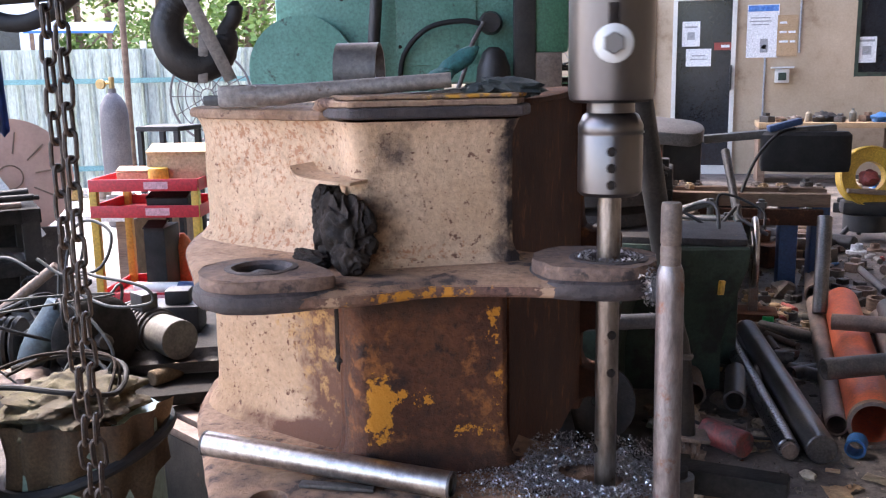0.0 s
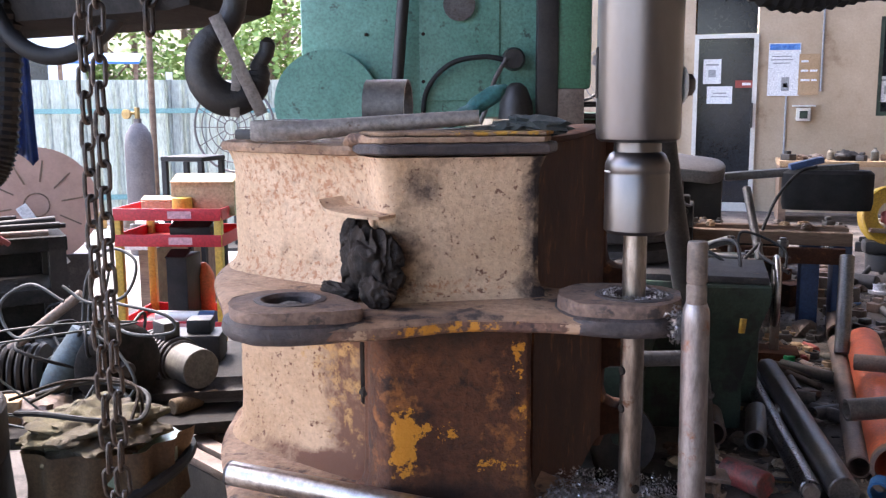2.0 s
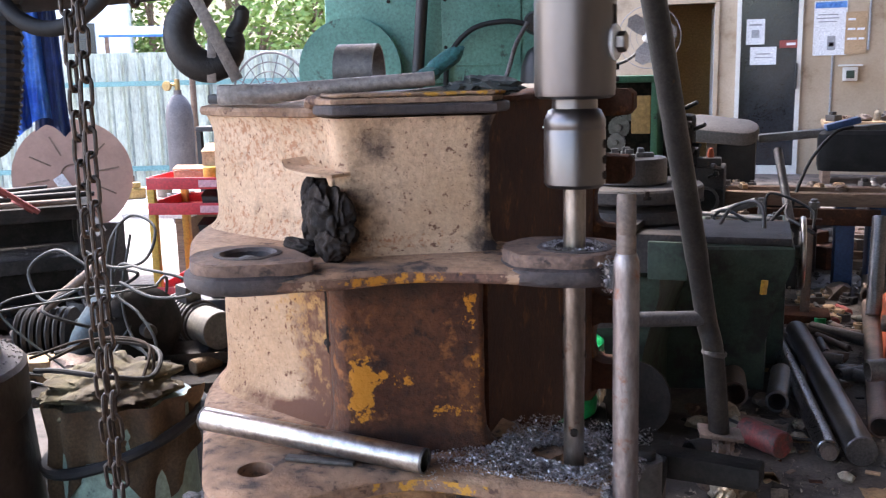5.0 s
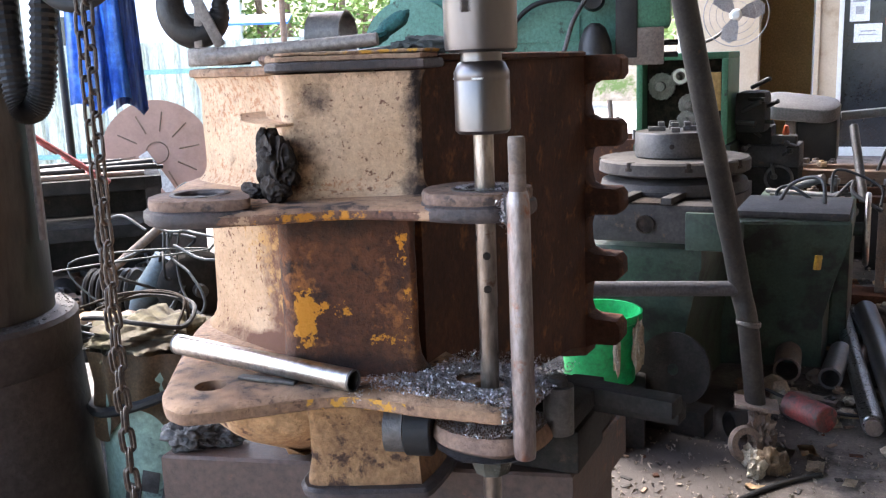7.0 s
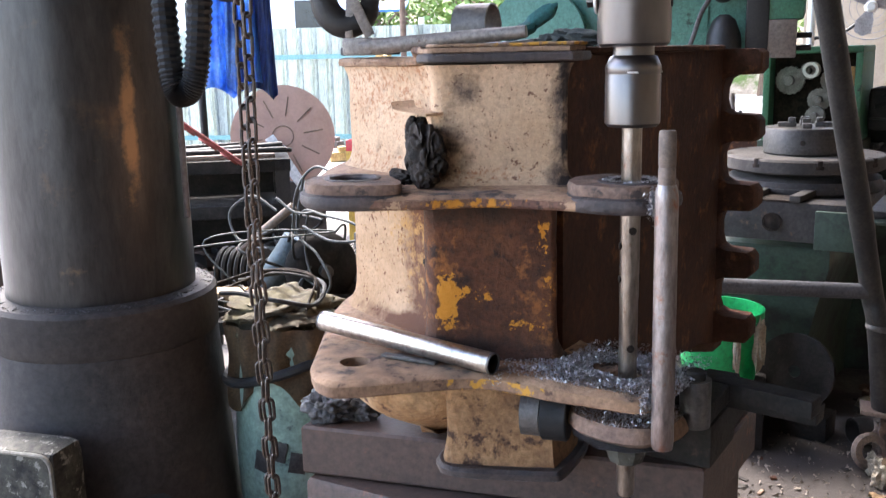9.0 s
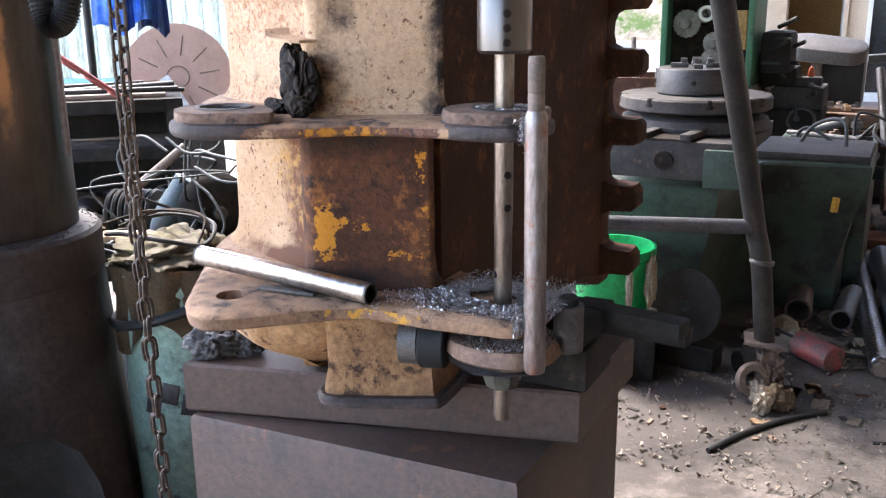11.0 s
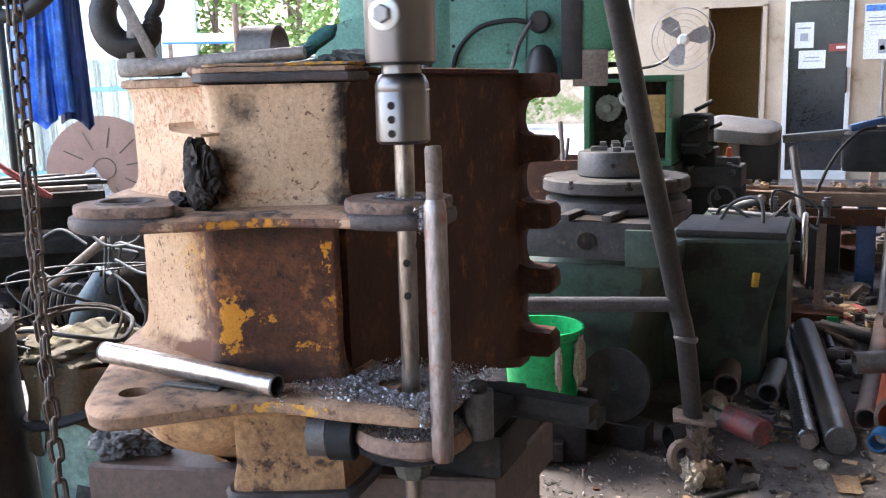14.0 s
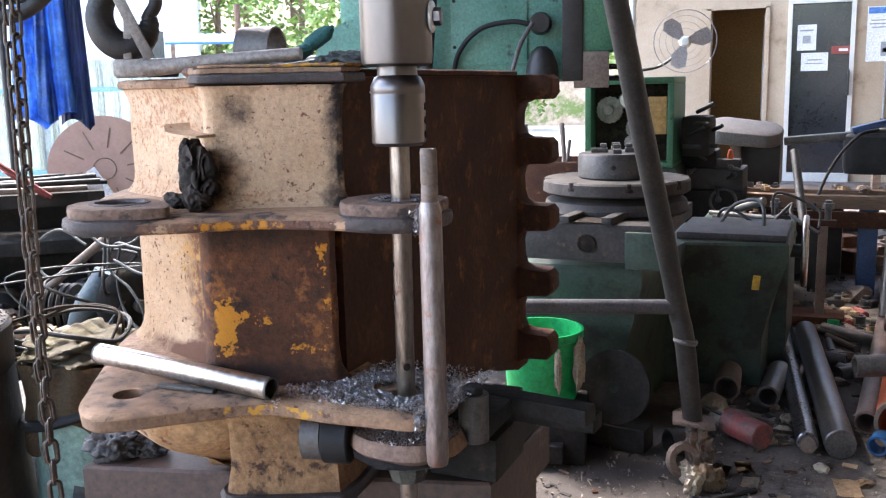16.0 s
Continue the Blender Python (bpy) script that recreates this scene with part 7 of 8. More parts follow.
# blue tarpaulin hanging by the column
tp = thing("blue_tarpaulin", (-2.50, 2.86, 1.09), "blue tarpaulin hanging bunched in folds from a rail", "tarpaulin", rz=45)
for k, (x0, wt, wb, y0, drop, sd) in enumerate(((-0.10, 0.075, 0.11, 0.0, 0.00, 1.0), (-0.02, 0.060, 0.10, -0.025, 0.02, 2.2), (0.055, 0.05, 0.085, 0.01, -0.01, 3.7))):
    bm = bm_new()
    g = []
    for i in range(31):
        u = i / 30
        g.append([])
        for j in range(22):
            v = j / 21
            w = wb + (wt - wb) * v
            fold = (0.020 - 0.008 * v) * math.sin(u * 11 + sd + 1.5 * v) + 0.010 * math.sin(u * 23 + 2 * sd - 2 * v)
            hem = 0.05 * abs(math.sin(u * 3.1 + sd)) * (1 - v)
            g[-1].append(bm.verts.new((x0 + (u - 0.5) * w * 1.5, y0 + fold + 0.012 * math.sin(v * 9 + sd + u * 3), drop + hem + v * 0.76)))
    for i in range(30):
        for j in range(21):
            bm.faces.new((g[i][j], g[i + 1][j], g[i + 1][j + 1], g[i][j + 1]))
    bmesh.ops.solidify(bm, geom=bm.faces[:], thickness=0.003)
    part("fold", bm, M["blue"] if k < 2 else M["navy"], tp, "blue plastic fold" if k < 2 else "dark blue plastic fold", angle=90)
bm = bm_new()
rod_between(bm, (-0.22, 0.06, 0.86), (0.22, 0.06, 0.86), 0.016, 12)
part("rail", bm, M["blackmetal"], tp)
for x in (-0.20,):
    bm = bm_new()
    rod_between(bm, (x, 0.06, -1.09), (x, 0.06, 0.86), 0.016, 12)
    part("upright", bm, M["blackmetal"], tp)

# perforated red bracket and black steel rack behind the column
rk = thing("steel_rack", (-2.25, 2.30, 0.0), "black steel rack loaded with rods and a perforated strut", "rack", rz=44)
for z in (0.86, 0.70, 0.30):
    bm = bm_new()
    box(bm, 0.66, 0.32, 0.045, pose(0, 0, z), 0.004)
    part("shelf", bm, M["soot"], rk)
for x in (-0.30, 0.30):
    for y in (-0.135, 0.135):
        bm = bm_new()
        box(bm, 0.05, 0.05, 0.9, pose(x, y, 0))
        part("upright", bm, M["blackmetal"], rk)
# Added sheet that stands for the darkness behind the shelves.
bm = bm_new()
box(bm, 0.60, 0.012, 0.66, pose(0, 0.168, 0.18))
part("gap_sheet", bm, M["soot"], rk, "added black sheet that closes the bright gaps behind the rack")
bm = bm_new()
m, h = along((-0.25, -0.25, 1.22), (0.16, -0.2, 0.90))
pipe(bm, 0.035, 0.026, 0.012, m, 20)
for k in range(6):
    pipe(bm, 0.036, 0.024, 0.014, m @ pose(0, 0, h * (k + 0.5) / 6) @ pose(0, 0, 0, 90, 0, 0), 18)
for d in (-0.036, 0.036):
    rod_between(bm, m @ Vector((d, 0, 0)), m @ Vector((d, 0, h)), 0.008, 8)
part("perforated_strut", bm, M["redfade"], rk, "rusty red perforated strut")
for k in range(7):
    bm = bm_new()
    y = -0.16 + 0.046 * k
    rod_between(bm, (-0.36 + rnd.uniform(0, 0.15), y, 0.92 + 0.012 * (k % 2)), (0.34 + rnd.uniform(-0.15, 0.02), y + rnd.uniform(-0.03, 0.03), 0.92 + 0.012 * (k % 3)), rnd.uniform(0.006, 0.014), 10)
    part("rod", bm, M[rnd.choice(["darksteel", "blackmetal", "pipe"])], rk)

# ---- the clutter table at the near left ----
ct = thing("scrap_table", (-1.90, 2.12, 0.0), "low steel table heaped with cables and motors", "table", rz=30)
bm = bm_new()
box(bm, 1.35, 0.85, 0.03, pose(0, 0, 0.47), 0.003)
part("top", bm, M["soot"], ct)
for x in (-0.6, 0.6):
    for y in (-0.36, 0.36):
        bm = bm_new()
        box(bm, 0.05, 0.05, 0.47, pose(x, y, 0))
        part("leg", bm, M["darksteel"], ct)

mt = thing("electric_motor", (-1.42, 2.25, 0.50), "grey electric motor with a pale round end", "motor", rz=-30)
bm = bm_new()
cyl(bm, 0.055, 0.11, pose(0.0, 0, 0.085, 0, 90, 0), 28)
part("end_bell", bm, M["seatpale"], mt, "pale round motor end")
for k in range(8):
    bm = bm_new()
    cyl(bm, 0.068, 0.012, pose(-0.16 + 0.02 * k, 0, 0.085, 0, 90, 0), 24)
    part("rib", bm, M["darksteel"], mt)
bm = bm_new()
cyl(bm, 0.06, 0.17, pose(-0.165, 0, 0.085, 0, 90, 0), 24)
part("motor_body", bm, M["darksteel"], mt)
bm = bm_new()
box(bm, 0.16, 0.10, 0.02, pose(-0.08, 0, 0.0), 0.003)
part("foot", bm, M["darksteel"], mt)
bm = bm_new()
box(bm, 0.07, 0.05, 0.05, pose(-0.06, -0.01, 0.145), 0.006)
part("terminal_box", bm, M["greysteel"], mt)
tr2 = thing("steel_trough", (-1.30, 2.16, 0.50), "dark curved sheet trough on the table", "trough", rz=24)
bm = bm_new()
g = []
for i in range(9):
    a = math.pi * (0.1 + 0.8 * i / 8)
    g.append((bm.verts.new((-0.2, 0.07 * math.cos(a), 0.075 - 0.07 * math.sin(a))), bm.verts.new((0.2, 0.07 * math.cos(a), 0.075 - 0.07 * math.sin(a)))))
for a, b in zip(g, g[1:]):
    bm.faces.new((a[0], a[1], b[1], b[0]))
bmesh.ops.solidify(bm, geom=bm.faces[:], thickness=0.005)
part("sheet", bm, M["darksteel"], tr2)

rnd = random.Random(33)
for i in range(6):
    cx, cy = rnd.uniform(-1.95, -1.50), rnd.uniform(1.80, 2.25)
    z0 = 0.50
    p = [Vector((cx, cy, z0 + 0.02))]
    for k in range(6):
        p.append(Vector((cx + rnd.uniform(-0.22, 0.22), cy + rnd.uniform(-0.18, 0.18), z0 + rnd.uniform(0.02, 0.10 + 0.24 * rnd.random()))))
    p.append(Vector((cx + 0.1, cy - 0.1, z0 + 0.02)))
    bm = bm_new()
    sweep(bm, smooth_path(p, 8), rnd.uniform(0.0025, 0.0058), 8)
    solo("power_cable", bm, M["cable"] if i % 2 else M["rubber"], (0, 0, 0), "tangled grey power cable on the scrap table", "cable", "tangled cables", angle=80)
for i in range(48):
    r, a = rnd.uniform(0.05, 0.55), rnd.uniform(0, 6.28)
    u, v = rnd.uniform(-0.6, 0.6), rnd.uniform(-0.38, 0.38)
    x, y = -1.90 + u * math.cos(radians(30)) - v * math.sin(radians(30)), 2.12 + u * math.sin(radians(30)) + v * math.cos(radians(30))
    if math.hypot(x + 1.45, y - 2.25) < 0.16 or math.hypot(x + 1.36, y - 2.06) < 0.15 or (x > -1.92 and y < 2.2 and rnd.random() < 0.75):
        continue
    junk(x, y, 0.50, rnd.uniform(0.05, 0.13), rnd.choice(["darksteel", "blackmetal", "blackmetal", "greysteel", "pipe"]), rnd.choice([0, 1, 2, 2, 3]), "pieces on the scrap table")
for i in range(34):
    u, v = rnd.uniform(-0.62, 0.62), rnd.uniform(-0.40, 0.36)
    x, y = -1.90 + u * math.cos(radians(30)) - v * math.sin(radians(30)), 2.12 + u * math.sin(radians(30)) + v * math.cos(radians(30))
    junk(x, y, 0.50, rnd.uniform(0.035, 0.085), rnd.choice(["soot", "blackmetal", "darksteel", "oilyslide", "pipe", "castdark", "sackbrown"]), rnd.choice([0, 0, 1, 2, 2, 3]), "pieces on the scrap table")
for i in range(14):
    x, y = rnd.uniform(-4.4, -3.2), rnd.uniform(4.4, 5.6)
    junk(x, y, 0.55, rnd.uniform(0.05, 0.10), rnd.choice(["brass", "greysteel", "clear", "pipe"]), rnd.choice([1, 1, 2, 0]), "parts on the yard bench")
yb = thing("yard_bench", (-3.8, 5.0, -0.04), "pale bench of planks carrying flanged parts", "bench", rz=10)
for k in range(5):
    bm = bm_new()
    box(bm, 1.5, 0.24, 0.03, pose(0, -0.6 + 0.26 * k, 0.56), 0.003)
    part("plank", bm, M["clear"], yb)
for x in (-0.65, 0.65):
    bm = bm_new()
    box(bm, 0.06, 1.2, 0.56, pose(x, 0, 0))
    part("trestle", bm, M["oldwood"], yb)

# drum with a sack near the camera's left
sk = thing("plastic_drum", (-1.16, 1.55, 0.0), "pale green plastic drum with an olive sack on top", "drum")
bm = bm_new()
lathe(bm, [(0, 0), (0.13, 0), (0.142, 0.02), (0.15, 0.30), (0.142, 0.58), (0.146, 0.59), (0.146, 0.62), (0, 0.62)], I4, 40)
part("drum_body", bm, M["palegreen"], sk)
for k in range(5):
    bm = bm_new()
    box(bm, 0.04, 0.002, 0.05, pose(0, -0.149, 0.30 + 0.03 * (k % 2), 0, 12, 0), 0.0005)
    part("mark", bm, M["darksteel"], sk, "dark worn mark", pose(0, 0, 0, 0, 0, 4 + 17 * k))
bm = bm_new()
sweep(bm, [(0.164 * math.cos(2 * math.pi * k / 40), 0.164 * math.sin(2 * math.pi * k / 40), 0.55 + 0.05 * math.sin(2 * math.pi * k / 40 + 1)) for k in range(40)], 0.012, 8, True)
part("strap", bm, M["rubber"], sk, "grey strap round the drum")
sack = thing("olive_sack", (-1.18, 1.54, 0.62), "crumpled olive cloth sack with ropes on the drum", "sack")
bm = bm_new()
lump(bm, 0.125, 0.135, 0.05, pose(0, 0, 0.03), 0.40, 2.4, 5, 3)
part("cloth", bm, M["cloth"], sack, angle=80)
bm = bm_new()
g = []
for i in range(31):
    an = radians(-125 + 150 * i / 30)
    g.append([])
    for j in range(9):
        v = j / 8
        r = 0.159 - 0.008 * v + 0.009 * math.sin(i * 1.1 + v * 2) + 0.006 * math.sin(i * 0.47 - v * 5)
        g[-1].append(bm.verts.new((0.02 + r * math.cos(an), 0.01 + r * math.sin(an), 0.03 - v * (0.17 + 0.05 * math.sin(i * 0.35 + 1)))))
for i in range(30):
    for j in range(8):
        bm.faces.new((g[i][j], g[i + 1][j], g[i + 1][j + 1], g[i][j + 1]))
bmesh.ops.solidify(bm, geom=bm.faces[:], thickness=0.004)
part("hanging_fold", bm, M["sackbrown"], sack, "brown cloth hanging round the drum", angle=80)
for k in range(2):
    bm = bm_new()
    sweep(bm, smooth_path([(-0.15 + 0.05 * k, -0.06, 0.10), (-0.05 + 0.02 * k, 0.02 * k, 0.13), (0.08, 0.03, 0.12), (0.11, -0.04 * k, 0.06)], 6), 0.0035, 7)
    part("rope", bm, M["black"], sack)
bm = bm_new()
sweep(bm, smooth_path([(-0.10, -0.1, 0.09), (0.0, -0.14, 0.11), (0.1, -0.12, 0.10), (0.12, -0.02, 0.07), (0.08, 0.06, 0.10), (-0.05, 0.06, 0.11), (-0.12, -0.02, 0.10)], 6), 0.0055, 8)
part("hose_coil", bm, M["rubber"], sack, "thin dark strap loop")
gt = thing("floor_grating", (-1.00, 2.00, 0.0), "grey-brown slotted steel plate on a dark frame", "grating", rz=-30)
bm = bm_new()
box(bm, 0.50, 0.34, 0.43, pose(0, 0, 0), 0.004)
part("frame", bm, M["soot"], gt)
for k in range(6):
    bm = bm_new()
    box(bm, 0.52, 0.040, 0.022, pose(0, -0.15 + 0.060 * k, 0.43), 0.003)
    part("slat", bm, M["oldblock"], gt, "dusty worn slat")
for x in (-0.24, 0.0, 0.24):
    bm = bm_new()
    box(bm, 0.05, 0.34, 0.018, pose(x, 0, 0.43), 0.002)
    part("cross_bar", bm, M["oldblock"], gt)
bm = bm_new()
lump(bm, 0.045, 0.034, 0.026, pose(0, 0, 0.018), 0.32, 2.6, 5, 2)
for v in bm.verts:
    v.co += v.co.normalized() * 0.003 * noise.noise(v.co * 160)
solo("swarf_lump", bm, M["swarfdark"], (-0.575, 0.975, 0.70), "clotted dark heap of metal chips on the block", "chip heap", angle=80)
bm = bm_new()
lump(bm, 0.034, 0.026, 0.020, pose(0, 0, 0.014), 0.32, 2.6, 5, 5)
for v in bm.verts:
    v.co += v.co.normalized() * 0.003 * noise.noise(v.co * 160)
solo("swarf_lump", bm, M["swarfdark"], (-0.535, 1.0, 0.70), "small clotted heap of metal chips", "chip heap", angle=80)

# ---- beyond the fence ----
hs = thing("white_building", (-19.0, 17.9, -0.04), "white rendered house beyond the fence", "house", rz=35)
bm = bm_new()
box(bm, 9, 5, 6.0, pose(0, 2.5, 0), 0.02)
part("wall", bm, M["whitewall"], hs)
for x in (-2.6, 0.4, 3.3):
    for z in (1.9, 4.2):
        bm = bm_new()
        box(bm, 0.8, 0.06, 0.9, pose(x, -0.01, z))
        part("window", bm, M["darkglass"], hs)
bm = bm_new()
box(bm, 9.4, 5.6, 0.15, pose(0, 2.4, 6.0))
part("roof", bm, M["roofm"], hs)
aw = thing("blue_awning", (-12.5, 17.3, -0.04), "blue sheet lean-to roof beyond the fence", "awning", rz=30)
bm = bm_new()
box(bm, 1.7, 1.4, 0.05, pose(0, 0, 2.36, 10, 0, 0))
part("roof_sheet", bm, M["blueroof"], aw)
for x in (-0.75, 0.75):
    bm = bm_new()
    box(bm, 0.08, 0.08, 2.36, pose(x, -0.3, 0))
    part("post", bm, M["oldwood"], aw)
bm = bm_new()
g = []
for i in range(41):
    u = i / 40
    g.append([])
    for j in range(22):
        v = j / 21
        x, y = -34 + 60 * u, 27 + 20 * v
        g[-1].append(bm.verts.new((x, y, -0.3 + 13 * v ** 0.8 + 1.6 * noise.fractal(Vector((u * 7, v * 4, 1)), 1, 2, 4))))
for i in range(40):
    for j in range(21):
        bm.faces.new((g[i][j], g[i + 1][j], g[i + 1][j + 1], g[i][j + 1]))
structure("backdrop_hill", bm, M["earth"], "brown earth bank with scrub rising beyond the fence", "hillside")

rnd = random.Random(8)


def tree(x, y, h, w):
    t = thing("tree", (x, y, -0.3), "leafy green tree on the bank beyond the fence", "tree", "trees beyond the fence")
    bm = bm_new()
    sweep(bm, smooth_path([(0, 0, 0), (0.1, 0, h * 0.3), (-0.05, 0.1, h * 0.6), (0.1, 0, h * 0.9)], 5), [0.16 * (1 - 0.04 * i) for i in range(16)], 8)
    for k in range(5):
        a = rnd.uniform(0, 6.28)
        sweep(bm, [(0, 0, h * (0.35 + 0.1 * k)), (w * 0.6 * math.cos(a), w * 0.6 * math.sin(a), h * (0.5 + 0.1 * k))], [0.05, 0.02], 6)
    part("trunk", bm, M["oldwood"], t)
    verts, faces = [], []
    for k in range(17):
        c = Vector((rnd.gauss(0, w * 0.45), rnd.gauss(0, w * 0.4), h * rnd.uniform(0.25, 1.05)))
        for _ in range(70):
            p = c + Vector((rnd.gauss(0, 0.35), rnd.gauss(0, 0.35), rnd.gauss(0, 0.3)))
            a = Vector((rnd.gauss(0, 1), rnd.gauss(0, 1), rnd.gauss(0, 0.6))).normalized() * rnd.uniform(0.07, 0.16)
            b = a.cross(Vector((rnd.gauss(0, 1), rnd.gauss(0, 1), rnd.gauss(0, 1)))).normalized() * 0.06
            n = len(verts)
            verts += [p - a, p + b, p + a, p - b]
            faces.append((n, n + 1, n + 2, n + 3))
    me = bpy.data.meshes.new("crown")
    me.from_pydata(verts, [], faces)
    me.materials.append(M["leaf"])
    o = new("crown", me)
    o.parent = t


for x, y, h, w in ((-14.5, 24.5, 5.5, 1.6), (-16.8, 23.5, 5.0, 1.7), (-15.4, 25.5, 6.5, 1.9), (-12.9, 23.0, 3.6, 1.3), (-11.8, 24.0, 4.2, 1.3), (-9.8, 25.5, 6.0, 1.8), (-13.0, 27.5, 7.5, 2.2), (-7.8, 24.5, 4.0, 1.4), (-17.5, 26, 6.0, 1.8), (-10.8, 28.5, 8.0, 2.2), (-6.0, 26.5, 6.0, 1.8), (-3.5, 25.0, 5.0, 1.6), (-21, 25, 6.0, 2.0), (-1.5, 26.5, 6.5, 1.8)):
    tree(x, y, h, w)

# ---- litter on the open floor beside the table ----
rnd = random.Random(52)
for i in range(46):
    x, y = rnd.uniform(-0.45, 0.75), rnd.uniform(2.45, 3.9)
    w, d, h = rnd.uniform(0.012, 0.05), rnd.uniform(0.008, 0.022), rnd.uniform(0.002, 0.008)
    bm = bm_new()
    box(bm, w, d, h, pose(0, 0, 0, 0, 0, rnd.uniform(0, 180)), h * 0.3)
    solo("floor_scrap", bm, M[rnd.choice(["litter", "oldwood", "soot", "darkrust", "card", "soot", "darksteel"])], (x, y, 0.0), "small flat offcut lying on the oily floor", "offcut", "offcuts on the floor")

# ---- denser clutter between the machines ----
rnd = random.Random(77)
for i in range(34):
    x, y = rnd.uniform(-0.1, 1.0), rnd.uniform(6.35, 7.1)
    junk(x, y, 0.0, rnd.uniform(0.10, 0.24), rnd.choice(["blackmetal", "soot", "darksteel", "pipe", "oldwood", "darkrust"]), rnd.choice([0, 0, 1, 2]), "dark castings behind the saw")
for i in range(20):
    x, y = rnd.uniform(-0.16, 0.20), rnd.uniform(4.2, 4.7)
    junk(x, y, 0.575, rnd.uniform(0.018, 0.05), rnd.choice(["greysteel", "darksteel", "pipe", "seatpale", "blackmetal", "oldwood"]), rnd.choice([0, 1, 2, 2]), "pieces on the green stand")
for i in range(30):
    x, y = rnd.uniform(0.34, 0.62), rnd.uniform(4.75, 5.6)
    junk(x, y, 0.0, rnd.uniform(0.025, 0.06), rnd.choice(["pipe", "darksteel", "rag", "card", "greysteel", "oldwood"]), rnd.choice([0, 1, 2, 3]), "scrap by the bars")
for i in range(26):
    x, y = rnd.uniform(-0.12, 0.34), rnd.uniform(3.15, 3.55)
    junk(x, y, 0.0, rnd.uniform(0.015, 0.035), rnd.choice(["pipe", "darksteel", "blackmetal", "oldwood", "rag"]), rnd.choice([0, 1, 2, 3, 3]), "scrap by the machine base")
for i in range(30):
    x, y = rnd.uniform(0.9, 2.2), rnd.uniform(4.6, 6.6)
    junk(x, y, 0.0, rnd.uniform(0.06, 0.13), rnd.choice(["pipe", "darksteel", "blackmetal", "greysteel", "oldwood", "pipedark"]), rnd.choice([0, 1, 2, 2]), "scrap in the pipe heap")
for i in range(64):
    x, y = rnd.uniform(0.46, 1.9), rnd.uniform(4.6, 7.3)
    if math.hypot(x - 1.3, y - 7.45) < 0.4:
        continue
    junk(x, y, 0.0, rnd.uniform(0.025, 0.075), rnd.choice(["pipe", "rag", "card", "greysteel", "white", "pipedark", "oldwood", "redfade", "bluepaint2", "seatpale"]), rnd.choice([0, 1, 2, 2, 3, 3]), "scrap in the pipe heap")
for i in range(12):
    x, y = rnd.uniform(-0.60, -0.16), rnd.uniform(2.99, 3.03)
    junk(x, y, 0.74, rnd.uniform(0.012, 0.03), rnd.choice(["greysteel", "darksteel", "pipe", "blackmetal"]), rnd.choice([0, 2, 2]), "pieces on the saddle")
# bent bars and hoses lying over the slide
for i in range(4):
    x, y, z = rnd.uniform(-0.1, 0.25), rnd.uniform(4.0, 4.5), 0.70
    bm = bm_new()
    sweep(bm, smooth_path([(x, y, z - 0.1), (x + rnd.uniform(-0.15, 0.1), y + 0.05, z + rnd.uniform(-0.06, 0.02)), (x + rnd.uniform(0, 0.2), y, z + rnd.uniform(-0.08, 0.03)), (x + 0.2, y - 0.08, z - 0.12)], 8), rnd.uniform(0.006, 0.012), 8)
    solo("rubber_hose", bm, M["rubber"] if i % 2 else M["darksteel"], (0, 0, 0), "bent hose lying over the loose bars", "hose", "hoses on the slide", angle=80)
# motor shells, a power drill and looping leads on the scrap table
wd = thing("motor_shell", (-1.53, 2.10, 0.50), "dark round motor end shell standing on edge", "motor shell", rz=-35)
bm = bm_new()
lathe(bm, [(0, 0.0), (0.10, 0.0), (0.112, 0.008), (0.115, 0.03), (0.10, 0.05), (0.05, 0.065), (0, 0.065)], pose(0, 0, 0.115, 0, 90, 0), 40)
part("shell", bm, M["soot"], wd)
bm = bm_new()
cyl(bm, 0.02, 0.05, pose(0.05, 0, 0.115, 0, 90, 0), 18)
part("shaft_stub", bm, M["darksteel"], wd)
cm = thing("wound_stator", (-1.80, 2.06, 0.50), "black finned motor stator lying on the table", "motor", rz=20)
for k in range(7):
    bm = bm_new()
    lathe(bm, [(0.03, 0), (0.075, 0), (0.08, 0.006), (0.075, 0.014), (0.03, 0.014)], pose(-0.08 + 0.022 * k, 0, 0.08, 0, 90, 0), 32, True)
    part("rib", bm, M["blackmetal"], cm)
dm = thing("power_drill", (-1.62, 2.02, 0.53), "worn grey-blue hand drill lying nose down", "power drill", rz=20)
bm = bm_new()
sweep(bm, smooth_path([(-0.06, 0, -0.015), (-0.03, 0, 0.05), (0.02, 0.01, 0.12), (0.05, 0.02, 0.18)], 6), [0.024 + 0.0022 * min(i, 10) - 0.0012 * max(0, i - 12) for i in range(19)], 16)
part("body", bm, M["bluegrey"], dm)
bm = bm_new()
lathe(bm, [(0, 0), (0.014, 0), (0.02, 0.01), (0.022, 0.03), (0, 0.03)], pose(-0.06, 0, -0.03), 16)
part("chuck", bm, M["greysteel"], dm)
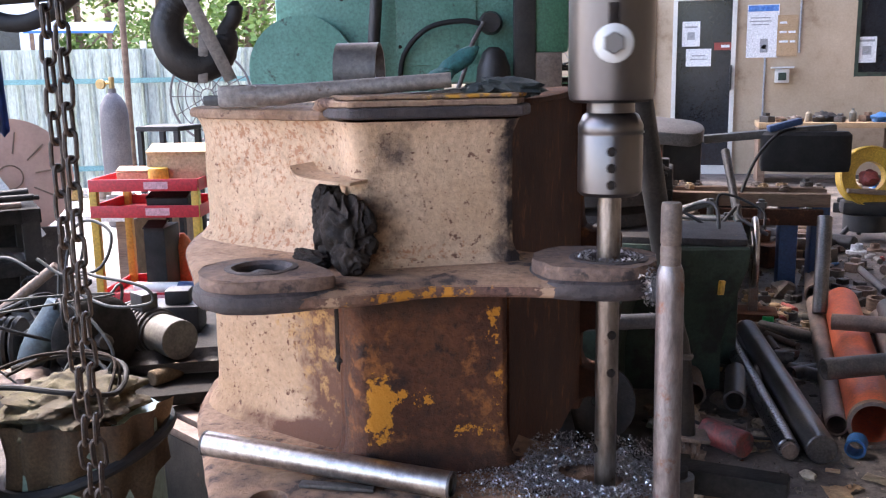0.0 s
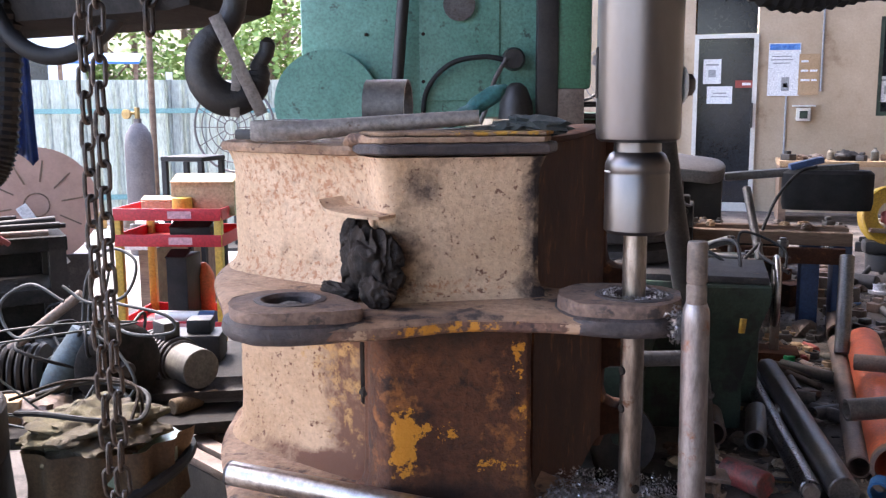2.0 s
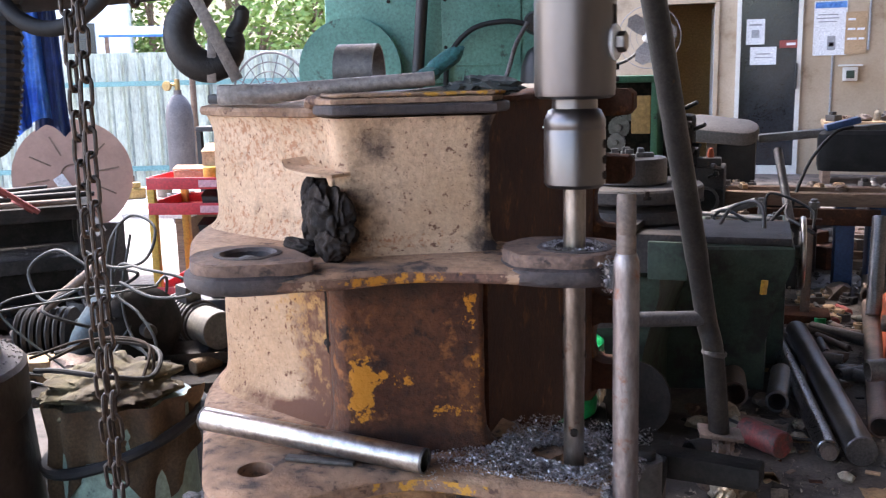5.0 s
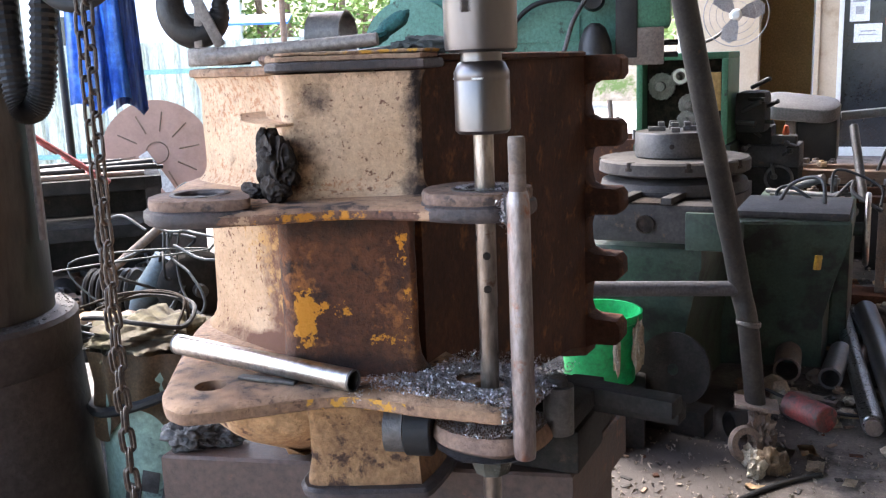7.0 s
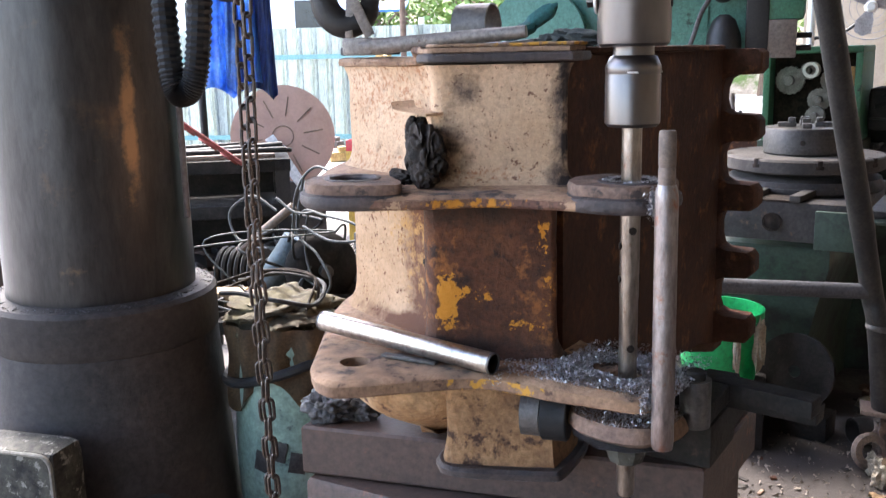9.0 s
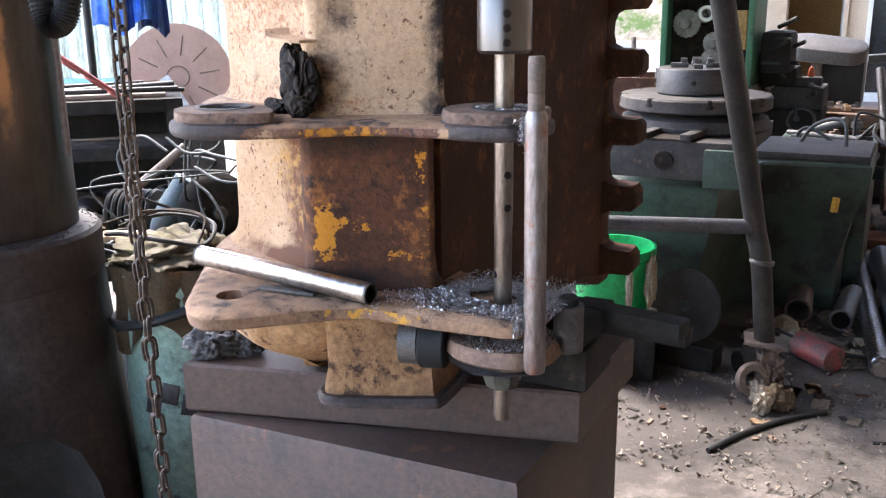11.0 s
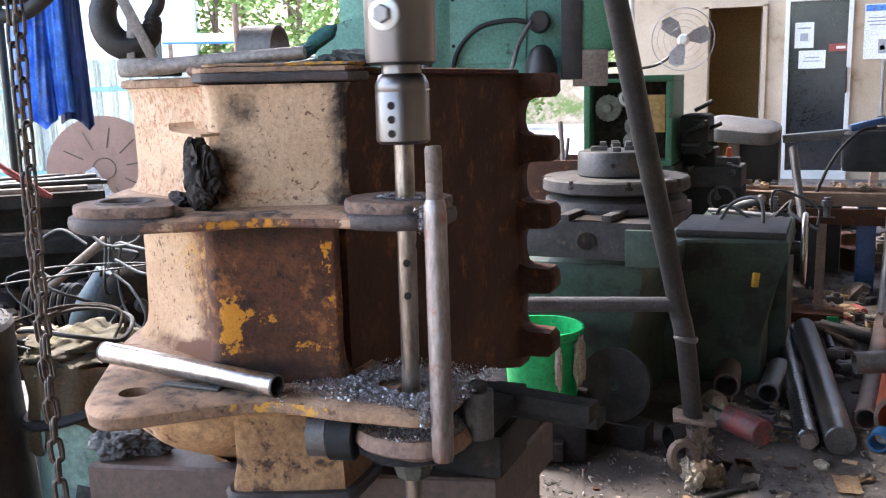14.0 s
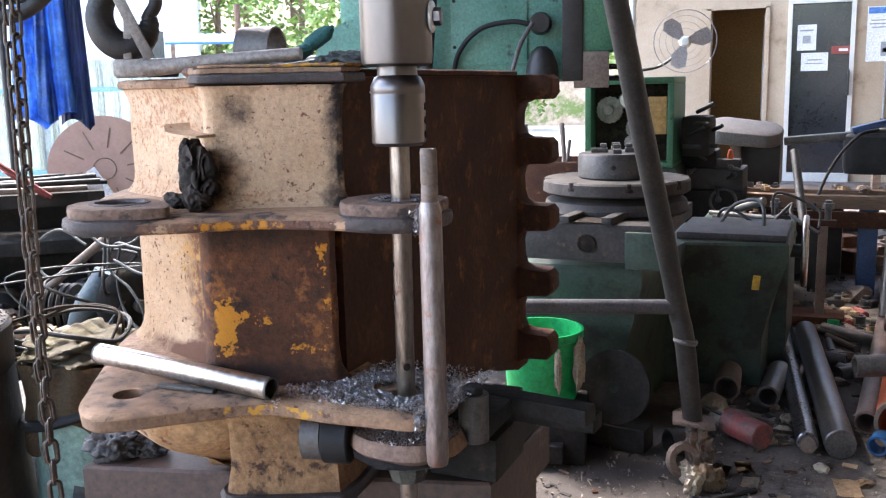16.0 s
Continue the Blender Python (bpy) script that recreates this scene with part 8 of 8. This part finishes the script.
for p in (((-1.58, 2.04, 0.72), (-1.56, 2.05, 0.86), (-1.50, 2.07, 0.93), (-1.42, 2.06, 0.90), (-1.43, 2.02, 0.82), (-1.52, 2.0, 0.80), (-1.60, 2.0, 0.84)),
          ((-1.57, 2.04, 0.72), (-1.52, 2.03, 0.80), (-1.42, 2.0, 0.80), (-1.30, 2.0, 0.78), (-1.28, 2.0, 0.74), (-1.38, 1.98, 0.73), (-1.50, 2.0, 0.76)),
          ((-1.50, 2.06, 0.88), (-1.52, 2.03, 0.72), (-1.48, 2.0, 0.62), (-1.40, 1.97, 0.56), (-1.36, 1.96, 0.50)),
          ((-1.54, 2.06, 0.90), (-1.54, 2.02, 0.74), (-1.44, 1.99, 0.68), (-1.38, 1.97, 0.60), (-1.44, 1.95, 0.52)),
          ((-1.60, 2.0, 0.80), (-1.70, 2.0, 0.84), (-1.80, 2.0, 0.78), (-1.74, 1.98, 0.70), (-1.62, 2.0, 0.74))):
    bm = bm_new()
    sweep(bm, smooth_path(p, 8), 0.0042, 8)
    solo("power_lead", bm, M["leadgrey"], (0, 0, 0), "dusty grey power lead looping over the scrap", "cable", "looping leads", angle=80)
bm = bm_new()
rod_between(bm, (-1.90, 2.02, 0.58), (-1.62, 2.10, 0.80), 0.014, 12)
solo("rusty_bar", bm, M["pipe"], (0, 0, 0), "rusty bar leaning across the scrap", "steel bar")
bm = bm_new()
box(bm, 0.11, 0.08, 0.06, I4, 0.004)
solo("cardboard_carton", bm, M["card"], (-1.73, 1.90, 0.50), "small brown carton on the scrap table", "box", rot=(0, 0, 25))

# rusty scrap bin out on the yard beside the lathe
sbn = thing("scrap_bin", (-1.62, 7.1, -0.04), "rusty dark steel scrap bin with bars sticking out", "bin", rz=8)
bm = bm_new()
for x in (-0.44, 0.44):
    box(bm, 0.02, 0.6, 0.64, pose(x, 0, 0.04), 0.003)
for y in (-0.29, 0.29):
    box(bm, 0.86, 0.02, 0.64, pose(0, y, 0.04), 0.003)
box(bm, 0.86, 0.56, 0.02, pose(0, 0, 0.04))
part("bin_body", bm, M["darkrust"], sbn)
for x in (-0.36, 0.36):
    bm = bm_new()
    box(bm, 0.08, 0.6, 0.04, pose(x, 0, 0))
    part("skid", bm, M["soot"], sbn)
for k in range(9):
    bm = bm_new()
    x = -0.36 + 0.09 * k
    rod_between(bm, (x, 0.1 * math.sin(k), 0.08), (x + 0.1 * math.sin(k * 2.1), 0.15 * math.cos(k), 0.72 + 0.12 * (k % 3)), 0.014 + 0.006 * (k % 2), 10)
    part("scrap_bar", bm, M["pipe" if k % 2 else "pipedark"], sbn)

# dark carriage stack between the lathe head and the saw
cs = thing("lathe_carriage", (-0.30, 5.50, 0.0), "black oily lathe carriage with levers and slides", "lathe carriage")
for sx, sy, sz, m, mk, nm in ((0.44, 0.34, 0.62, pose(0, 0, 0), "soot", "bed_end"), (0.40, 0.30, 0.12, pose(0.02, 0, 0.62), "oilyslide", "saddle"), (0.22, 0.24, 0.10, pose(-0.04, 0, 0.74), "soot", "cross_slide"), (0.13, 0.13, 0.08, pose(-0.07, 0.0, 0.84), "darksteel", "tool_post"), (0.14, 0.10, 0.05, pose(0.13, -0.05, 0.74), "oilyslide", "rest")):
    bm = bm_new()
    box(bm, sx, sy, sz, m, 0.012)
    part(nm, bm, M[mk], cs)
for k in range(7):
    bm = bm_new()
    a = (-0.16 + 0.06 * k, -0.16, 0.64 + 0.05 * (k % 4))
    rod_between(bm, a, (a[0] + 0.05 * math.sin(k * 1.7), a[1] - 0.10, a[2] + 0.06 * math.cos(k * 2.3)), 0.009, 10)
    lathe(bm, [(0, 0), (0.014, 0.004), (0.018, 0.016), (0.012, 0.03), (0, 0.032)], pose(a[0] + 0.05 * math.sin(k * 1.7), a[1] - 0.10, a[2] + 0.06 * math.cos(k * 2.3) - 0.016), 12)
    part("lever", bm, M["blackmetal" if k % 2 else "greysteel"], cs)
bm = bm_new()
sweep(bm, [(0.12 + 0.07 * math.cos(2 * math.pi * k / 24), -0.17, 0.56 + 0.07 * math.sin(2 * math.pi * k / 24)) for k in range(24)], 0.009, 8, True)
part("hand_wheel", bm, M["greysteel"], cs)
bm = bm_new()
lathe(bm, [(0, 0), (0.016, 0), (0.02, 0.01), (0.012, 0.05), (0, 0.055)], pose(0.14, -0.05, 0.79), 12)
part("oil_cap", bm, M["orange"], cs, "small orange oil cap")


def motions():
    # the spindle turns clockwise seen from above, about 81 turns a minute; the bolt faces the viewer at the start
    rows = []
    for k in range(0, 161):
        t = k / 10
        rows.append((t, pose(AX, AY, 0.60, 0, 0, SPIN0 - 489.0 * t)))
    walk(spin, rows)


SPIN0 = -83.0
motions()
